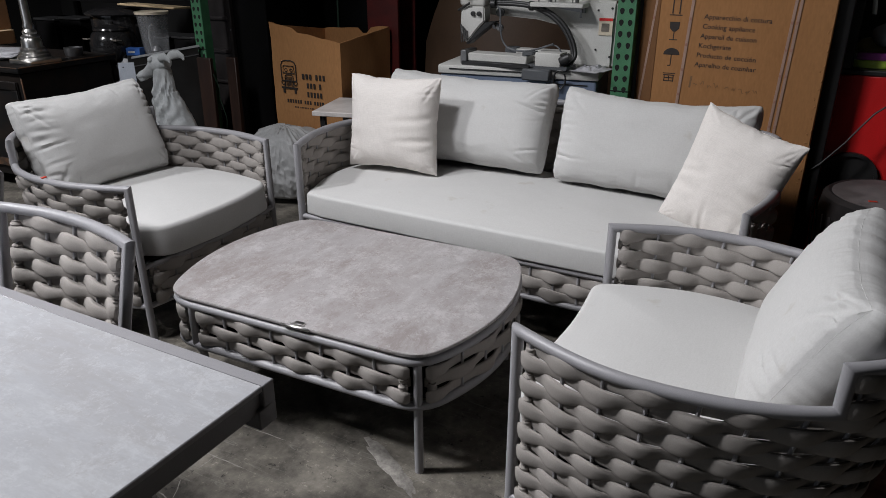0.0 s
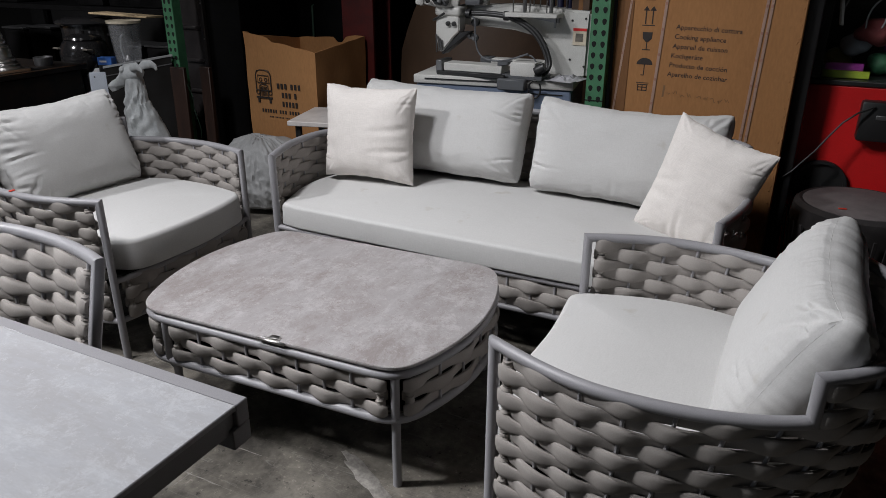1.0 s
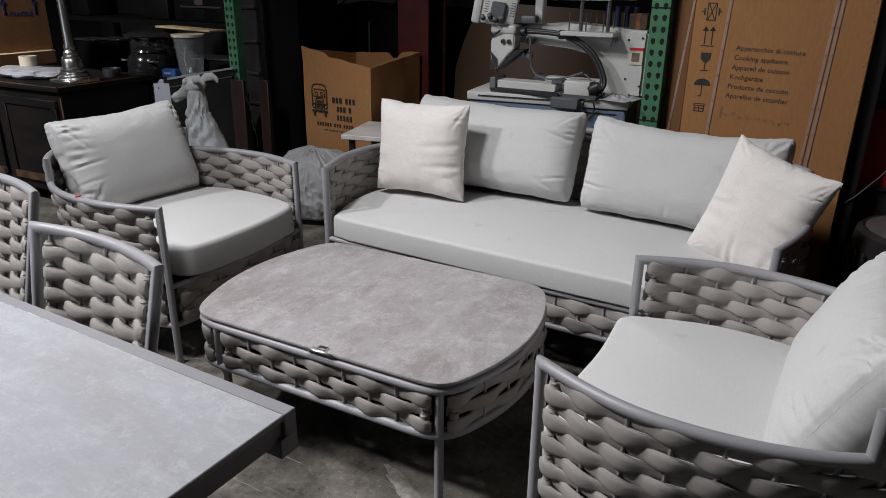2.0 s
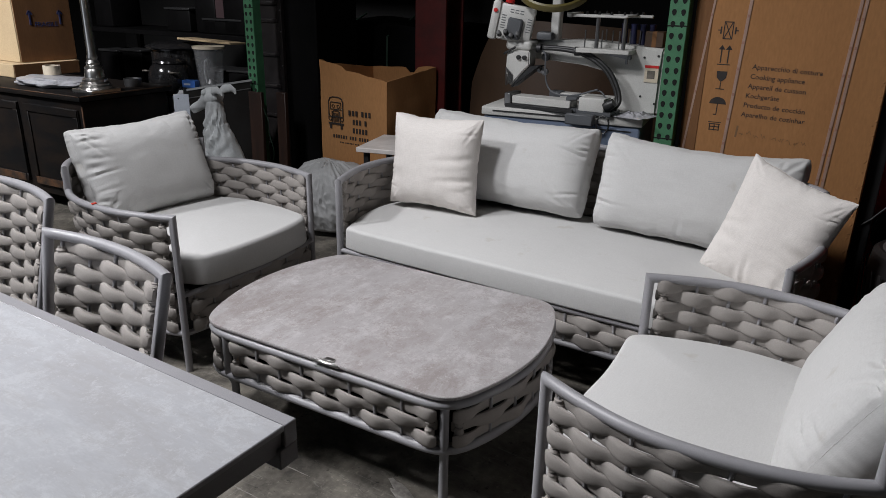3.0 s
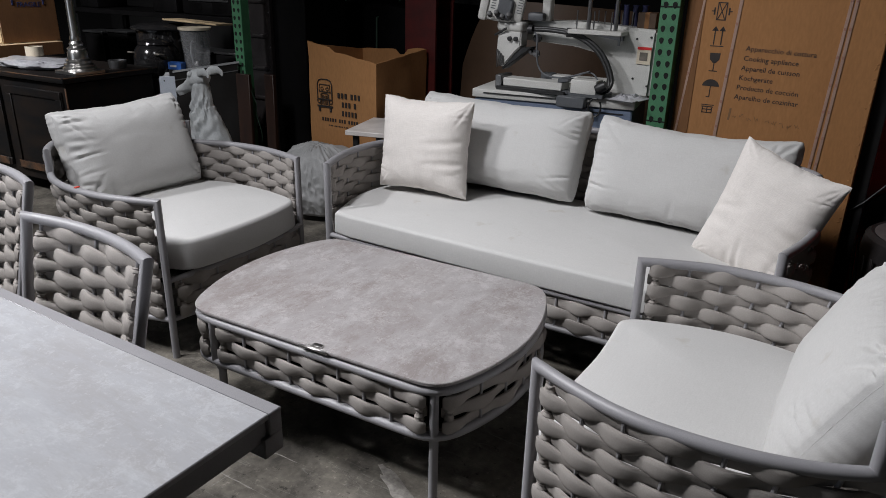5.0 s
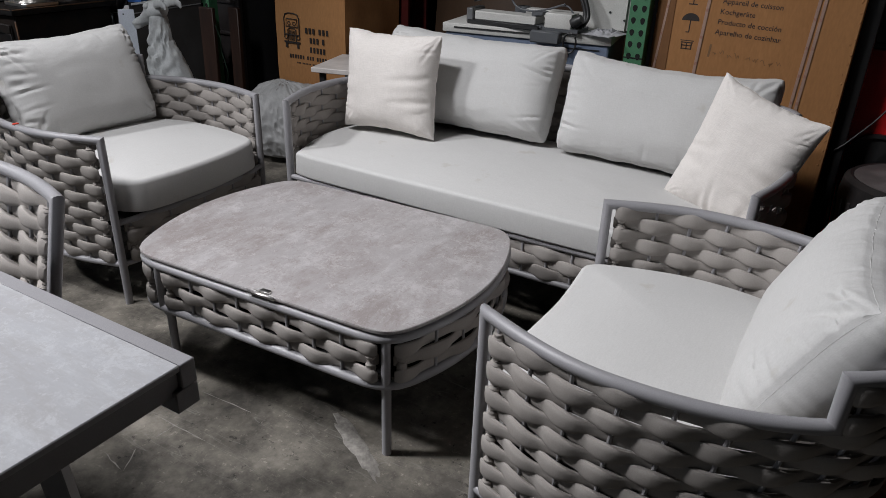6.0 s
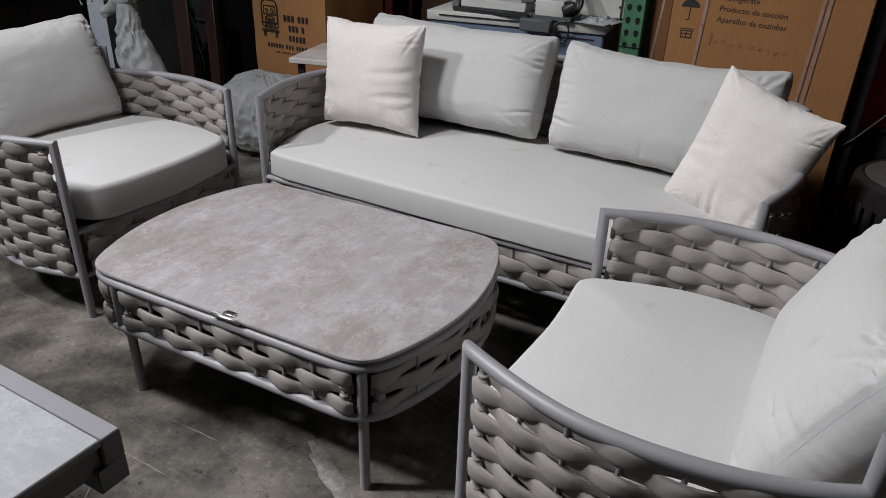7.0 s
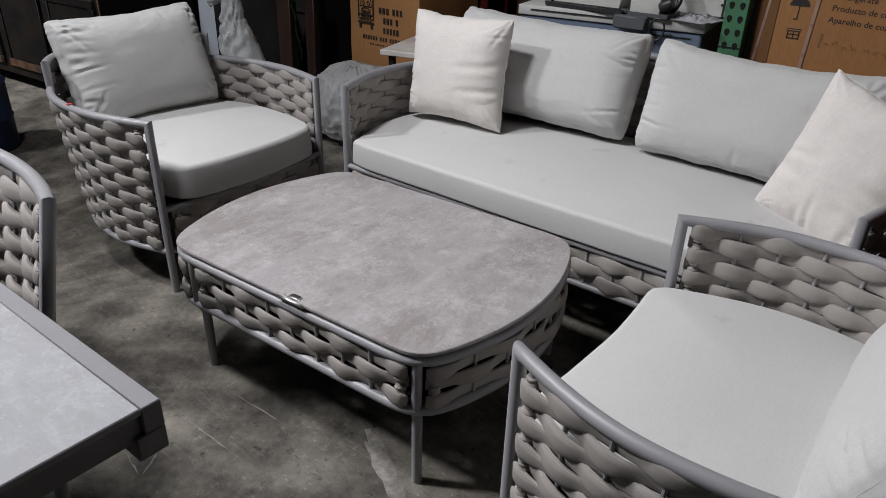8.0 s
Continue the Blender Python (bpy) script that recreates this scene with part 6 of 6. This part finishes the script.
piece("cable", tube(bmesh.new(), [(-0.225 + 0.03 * math.cos(a), 1.725, 0.885 + 0.042 * math.sin(a)) for a in np.linspace(1.2, 7.0, 16)], 0.0042, 8), BLACK, m=pose(0, 0.06, -0.006))
for x, y, sx, sy, tall, seed in ((-0.13, 1.88, 0.17, 0.12, 0.022, 3), (-0.10, 1.93, 0.15, 0.12, 0.018, 9)):
    bm = bmesh.new()
    bmesh.ops.create_grid(bm, x_segments=24, y_segments=20, size=0.5)
    for v in bm.verts:
        u, w = v.co.x, v.co.y
        crumple = abs(noise.noise(Vector((u * 5, w * 5, seed)))) + 0.4 * abs(noise.noise(Vector((u * 12, w * 12, seed))))
        v.co = Vector((u * sx, w * sy, 0.004 + tall * crumple * 1.6 * (1 - (2 * u) ** 2) * (1 - (2 * w) ** 2)))
    bmesh.ops.solidify(bm, geom=bm.faces[:], thickness=0.002)
    solid("plastic_film", bm, FILM, pose(x, y, 0.914, 0, 0, -10), "crumpled clear film lying on the machine table", "plastic film")
ob = thing("small_carton", pose(-0.10, 2.07, 1.225, 0, 0, 6), "small brown carton on top of the machine", "carton")
part("body", block(bmesh.new(), (0.085, 0.10, 0.07), (0, 0, 0.035), 0.003), CARD_DARK, ob)
part("tape", block(bmesh.new(), (0.02, 0.101, 0.0706), (0, 0, 0.0355), 0), CARD_MID, ob)
ob = thing("hoop", pose(-0.585, 1.955, 1.485, 35, 0, 20), "olive plastic ring hanging on the machine", "ring")
part("ring", tube(bmesh.new(), [(0.17 * math.cos(a), 0.17 * math.sin(a), 0) for a in np.linspace(0, 2 * math.pi, 40)[:-1]], 0.011, 8, closed=True, flat=2), OLIVE, ob)
part("hook", tube(bmesh.new(), [(0.17, 0, 0), (0.22, 0.02, -0.05)], 0.006, 6), OLIVE, ob)

# ---- tall appliance carton ----
big = thing("appliance_carton", pose(0.485, 2.26, 0), "tall brown cardboard appliance carton with printed handling signs", "carton")
W, D, Hh = 0.78, 0.62, 2.0
bm = bmesh.new()
block(bm, (W, D, Hh), (0, 0, Hh / 2), 0.006)
part("body", bm, CARD, big)
fy = -D / 2
lines = ("Apparecchio di cottura", "Cooking appliance", "Appareil de cuisson", "Kochgeräte", "Producto de cocción", "Aparelho de cozinhar")
for i, text in enumerate(lines):
    letters(text, 0.0295, INK, big, pose(-0.122 - 0.003 * i, fy - 0.0005, 1.163 - 0.041 * i, 90, 2.0, 0))
letters("1", 0.075, PENCIL, big, pose(-0.165, fy - 0.0005, 0.865, 90, 4, 0))
for k in range(9):
    r = random.Random(k + 300)
    x = -0.125 + 0.030 * k + (0.016 if k > 3 else 0)
    pts = [(x + 0.020 * (i / 5 - 0.5) + 0.004 * r.random(), fy - 0.0003, 0.885 - 0.003 * k + 0.026 * (r.random() - 0.5)) for i in range(6)]
    part("pen_mark", tube(bmesh.new(), pts, 0.0011, 5), PENCIL, big)


def sign(z, shapes, name):
    bm = bmesh.new()
    for kind, args in shapes:
        if kind == "bar":
            x, dz, w, h, r = args
            block(bm, (w, 0.0012, h), (0, 0, 0), 0, pose(-0.243 + x, fy - 0.0006, z + dz, 0, r, 0))
        else:
            pts = args
            f = [bm.verts.new((-0.243 + x, fy - 0.0012, z + dz)) for x, dz in pts]
            b = [bm.verts.new((-0.243 + x, fy, z + dz)) for x, dz in pts]
            bm.faces.new(f)
            for k in range(len(pts)):
                bm.faces.new((f[k], b[k], b[(k + 1) % len(pts)], f[(k + 1) % len(pts)]))
    part(name, bm, INK, big)


sign(1.318, [("bar", (0, 0, 0.004, 0.07, 24)), ("bar", (0, 0, 0.004, 0.07, -24)), ("bar", (-0.018, 0, 0.004, 0.07, 0)), ("bar", (0.018, 0, 0.004, 0.07, 0)),
             ("bar", (0, 0.035, 0.04, 0.004, 0)), ("bar", (0, -0.035, 0.04, 0.004, 0)), ("bar", (-0.03, 0, 0.006, 0.03, 0)), ("bar", (0.03, 0, 0.006, 0.03, 0)), ("bar", (-0.037, 0, 0.012, 0.004, 0)), ("bar", (0.037, 0, 0.012, 0.004, 0))], "clamp_sign")
sign(1.212, [("bar", (-0.015, 0, 0.005, 0.065, 0)), ("bar", (0.015, 0, 0.005, 0.065, 0)), ("bar", (0, -0.038, 0.056, 0.004, 0)),
             ("poly", ((-0.029, 0.025), (-0.001, 0.025), (-0.015, 0.045))), ("poly", ((0.001, 0.025), (0.029, 0.025), (0.015, 0.045)))], "arrow_sign")
sign(1.105, [("poly", ((-0.022, 0.04), (0.022, 0.04), (0.02, 0.012), (0.006, -0.002), (-0.006, -0.002), (-0.02, 0.012))), ("bar", (0, -0.018, 0.004, 0.036, 0)), ("bar", (0, -0.037, 0.036, 0.004, 0))], "glass_sign")
sign(0.992, [("poly", [(0.036 * math.cos(a), 0.01 + 0.03 * math.sin(a)) for a in np.linspace(0, math.pi, 14)]), ("bar", (0, -0.012, 0.004, 0.05, 0)), ("bar", (-0.006, -0.037, 0.014, 0.004, 0))], "umbrella_sign")
sign(0.90, [("bar", (0, 0.012, 0.05, 0.004, 0)), ("bar", (0, 0.0, 0.044, 0.004, 0)), ("bar", (0, -0.014, 0.044, 0.004, 0)), ("bar", (-0.02, -0.004, 0.004, 0.026, 0)), ("bar", (0, -0.004, 0.004, 0.026, 0)), ("bar", (0.02, -0.004, 0.004, 0.026, 0)), ("bar", (0, 0.02, 0.056, 0.003, 0))], "stack_sign")
for x0, x1, w in ((-0.43, -0.27, 0.009), (-0.224, -0.145, 0.013), (0.186, 0.262, 0.012), (0.214, 0.276, 0.012)):
    # each band runs straight from its foot to its head
    bm = bmesh.new()
    lean = math.degrees(math.atan2(x1 - x0, Hh)) if x0 < 0 else math.degrees((x1 - x0) / 2)
    low_z = max(0.02, (-0.385 - x0) / (x1 - x0) * Hh) if x0 < -0.385 else 0.01
    z0, z1 = low_z, Hh - 0.01
    xm = x0 + (x1 - x0) * (z0 + z1) / 2 / Hh
    block(bm, (w, 0.003, z1 - z0), (0, 0, 0), 0, pose(xm, fy - 0.0022, (z0 + z1) / 2, 0, lean, 0))
    band = part("strapping_band", bm, STRAPPING, big, "pale plastic strapping")
    for k in range(9):
        z = 0.72 + 0.11 * k
        bm = bmesh.new()
        block(bm, (w * 0.7, 0.002, 0.012), (x0 + (x1 - x0) * z / Hh, fy - 0.0036, z), 0)
        part("print_dot", bm, PRINT_DOT, band)
part("edge_strip", block(bmesh.new(), (0.075, 0.004, Hh - 0.04), (-0.352, fy - 0.0005, Hh / 2), 0.001), CARD_MID, big, "darker stained cardboard edge")
me = mesh_of("dent", block(bmesh.new(), (0.008, 0.004, 0.011), (0, 0, 0), 0.0018), CARD)
for k in range(48):
    r = random.Random(k)
    d = new("dent", me)
    d.parent = big
    d.matrix_basis = pose(0.374 + 0.016 * (r.random() - 0.5), fy + 0.0004, 0.15 + 0.038 * k + 0.03 * r.random(), 0, 80 * r.random() - 40, 0) @ Matrix.Diagonal((0.6 + 0.7 * r.random(), 1, 0.6 + 0.8 * r.random(), 1))

# ---- red game cabinet ----
red = thing("game_cabinet", pose(1.50, 2.46, 0), "red and black game cabinet with a glass front", "cabinet")
part("base", block(bmesh.new(), (1.15, 0.70, 0.945), (0.005, 0, 0.4725), 0.006), RED, red)
part("sill", block(bmesh.new(), (1.15, 0.715, 0.022), (0.005, 0, 0.956), 0.004), BLACK, red)
part("corner_post", block(bmesh.new(), (0.04, 0.04, 1.04), (-0.548, -0.33, 1.487), 0.004), BLACK, red)
part("corner_post", block(bmesh.new(), (0.04, 0.04, 1.04), (0.558, -0.33, 1.487), 0.004), BLACK, red)
part("back_wall", block(bmesh.new(), (1.15, 0.03, 1.04), (0.005, 0.33, 1.487), 0), BLACK, red)
part("roof", block(bmesh.new(), (1.15, 0.72, 0.06), (0.005, 0, 2.037), 0.004), BLACK, red)
part("pane", block(bmesh.new(), (1.064, 0.006, 1.036), (0.005, -0.335, 1.486), 0), GLASS, red).visible_shadow = False
bm = bmesh.new()
lathe(bm, [(0.113, 0), (0.113, 0.02), (0.098, 0.02), (0.098, 0.006), (0, 0.006)], 30)
part("chute_ring", bm, BLACK, red).matrix_basis = pose(-0.447, -0.352, 0.498, 90, 0, 0)
part("lime_strip", block(bmesh.new(), (0.185, 0.012, 0.032), (-0.43, -0.29, 0.985), 0.002), LIME, red)
part("purple_strip", block(bmesh.new(), (0.15, 0.012, 0.030), (-0.44, -0.285, 1.017), 0.002), PURPLE, red)
coin = part("coin_box", block(bmesh.new(), (0.16, 0.07, 0.17), (-0.27, -0.385, 0.81), 0.012, seg=2), BLACK, red)
part("coin_slot", block(bmesh.new(), (0.06, 0.004, 0.02), (-0.26, -0.422, 0.83), 0.002), DULL_STEEL, coin)
for k in range(16):
    r = random.Random(k + 60)
    bm = bmesh.new()
    bmesh.ops.create_icosphere(bm, subdivisions=3, radius=0.055 + 0.025 * r.random())
    for v in bm.verts:
        v.co *= 1 + 0.35 * noise.noise(v.co * 16 + Vector((k, 0, 0)))
        v.co.z *= 0.8
    bmesh.ops.translate(bm, verts=bm.verts, vec=(-0.46 + 0.062 * k, -0.2 + 0.3 * r.random(), 1.02 + 0.07 * (k % 3)))
    part("prize", bm, (OLIVE, GREYPANEL, PRIZE_RED, GREEN, PURPLE, CARD_DARK)[k % 6], red)
for k, (x, z) in enumerate(((-0.40, 1.23), (-0.30, 1.20))):
    pts = [(x + 0.085 * math.cos(a), -0.22 + 0.03 * k, z + 0.11 * math.sin(a)) for a in np.linspace(-0.5, 3.6, 18)]
    part("claw_arm", tube(bmesh.new(), pts, 0.004, 8), DULL_STEEL, red)
part("claw_cord", tube(bmesh.new(), [(-0.495, -0.28, 2.0), (-0.50, -0.28, 1.3), (-0.485, -0.28, 1.19)], 0.009, 8), WHITE, red)
ob = thing("black_post", pose(0.897, 2.03, 0), "black square steel post beside the carton", "post", kind="structure")
part("tube", block(bmesh.new(), (0.075, 0.075, 4.8), (0, 0, 2.4), 0.01, seg=2), BLACK, ob)
ob = thing("black_cable", pose(0, 0, 0), "thin black cable hanging from the post", "cable")
part("cable", tube(bmesh.new(), [(0.885, 1.988, 0.53), (0.93, 1.985, 0.575), (1.006, 1.99, 0.675), (1.05, 2.0, 0.745), (1.09, 2.0, 0.806), (1.14, 2.01, 0.85), (1.20, 2.035, 0.875)], 0.0038, 8), BLACK, ob)

# dark woven stool
stool = thing("drum_stool", pose(1.205, 1.80, 0) @ Matrix.Diagonal((1.03, 1.03, 1.065, 1)), "dark woven drum stool with a brown felt top", "stool")
part("body", lathe(bmesh.new(), [(0.20, 0), (0.215, 0.02), (0.245, 0.25), (0.25, 0.42), (0.243, 0.475), (0.225, 0.49), (0.215, 0.486)], 40), RUBBER, stool)
part("top", lathe(bmesh.new(), [(0.212, 0.47), (0.212, 0.488), (0.2, 0.494), (0, 0.496)], 40), STOOLTOP, stool)
me = mesh_of("slat", block(bmesh.new(), (0.014, 0.006, 0.40), (0, 0, 0.225), 0.002), RUBBER)
for k in range(36):
    s = new("slat", me)
    s.parent = stool
    s.matrix_basis = pose(0, 0, 0, 0, 0, 10 * k) @ pose(0, -0.232, 0, 5, 0, 0)
bm = bmesh.new()
block(bm, (0.03, 0.012, 0.002), (0, 0, 0.001), 0)
solid("sticker", bm, ORANGE, pose(1.13, 1.66, 0.5282, 0, 0, 15), "small orange price sticker on the stool", "sticker")

# ---- stored goods further back, shade put into their near-black colour ----
ob = thing("storage_shelf", pose(-4.6, 3.2, 0), "steel shelving full of goods, shade put into their near-black colour", "shelf")
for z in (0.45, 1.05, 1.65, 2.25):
    part("shelf_board", block(bmesh.new(), (2.6, 0.6, 0.04), (0, 0, z), 0.003), SHADE_BLACK, ob)
for x in (-1.28, 1.28):
    for y in (-0.28, 0.28):
        part("upright", block(bmesh.new(), (0.05, 0.05, 2.5), (x, y, 1.25), 0.003), BLACK, ob)
for k in range(14):
    if k in (8, 9):
        continue
    r = random.Random(k + 5)
    x, z = -1.1 + (k % 7) * 0.36, (0.472, 1.072)[k // 7]
    w, d, h = 0.22 + 0.1 * r.random(), 0.3, 0.18 + 0.25 * r.random()
    item = thing("storage_bin", pose(-4.6 + x, 3.12, z), "black storage bin on the shelf, darkened in colour for deep shade", "bin", "bins on the shelf")
    part("body", block(bmesh.new(), (w, d, h), (0, 0, h / 2), 0.015, seg=2), SHADE_BLACK, item)
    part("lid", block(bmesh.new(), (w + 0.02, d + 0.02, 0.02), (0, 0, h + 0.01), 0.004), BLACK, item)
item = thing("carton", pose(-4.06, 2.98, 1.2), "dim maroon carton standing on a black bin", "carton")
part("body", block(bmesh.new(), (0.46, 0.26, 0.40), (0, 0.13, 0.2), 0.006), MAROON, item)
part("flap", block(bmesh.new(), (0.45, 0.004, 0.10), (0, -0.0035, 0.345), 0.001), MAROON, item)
item = thing("storage_bin", pose(-4.06, 2.96, 1.072), "black storage bin on the shelf, darkened in colour for deep shade", "bin", "bins on the shelf")
part("body", block(bmesh.new(), (0.46, 0.28, 0.107), (0, 0.15, 0.0535), 0.012, seg=2), SHADE_BLACK, item)
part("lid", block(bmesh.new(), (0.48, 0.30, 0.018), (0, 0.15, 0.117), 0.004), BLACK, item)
ob = thing("covered_machine", pose(-2.55, 3.55, 0), "large machine under glossy sheeting, darkened in colour for the shade", "machine")
bm = bmesh.new()
bmesh.ops.create_cube(bm, size=2)
bmesh.ops.subdivide_edges(bm, edges=bm.edges[:], cuts=13, use_grid_fill=True)
for v in bm.verts:
    p = v.co.copy()
    p = p.lerp(p.normalized() * max(abs(p.x), abs(p.y), abs(p.z)), 0.25)
    p *= 1 + 0.07 * noise.noise(p * 2.2)
    v.co = Vector((p.x * 0.85, p.y * 0.4, max(0, (p.z + 1) * 0.62)))
part("sheeting", bm, SHADE_BLACK, ob)
for x in (-0.4, 0.1, 0.5):
    part("tie_cord", tube(bmesh.new(), [(x, -0.42, 0.1), (x + 0.02, -0.44, 0.6), (x, -0.40, 1.12), (x, 0.0, 1.27)], 0.008, 6), DARK_GREEN, ob)
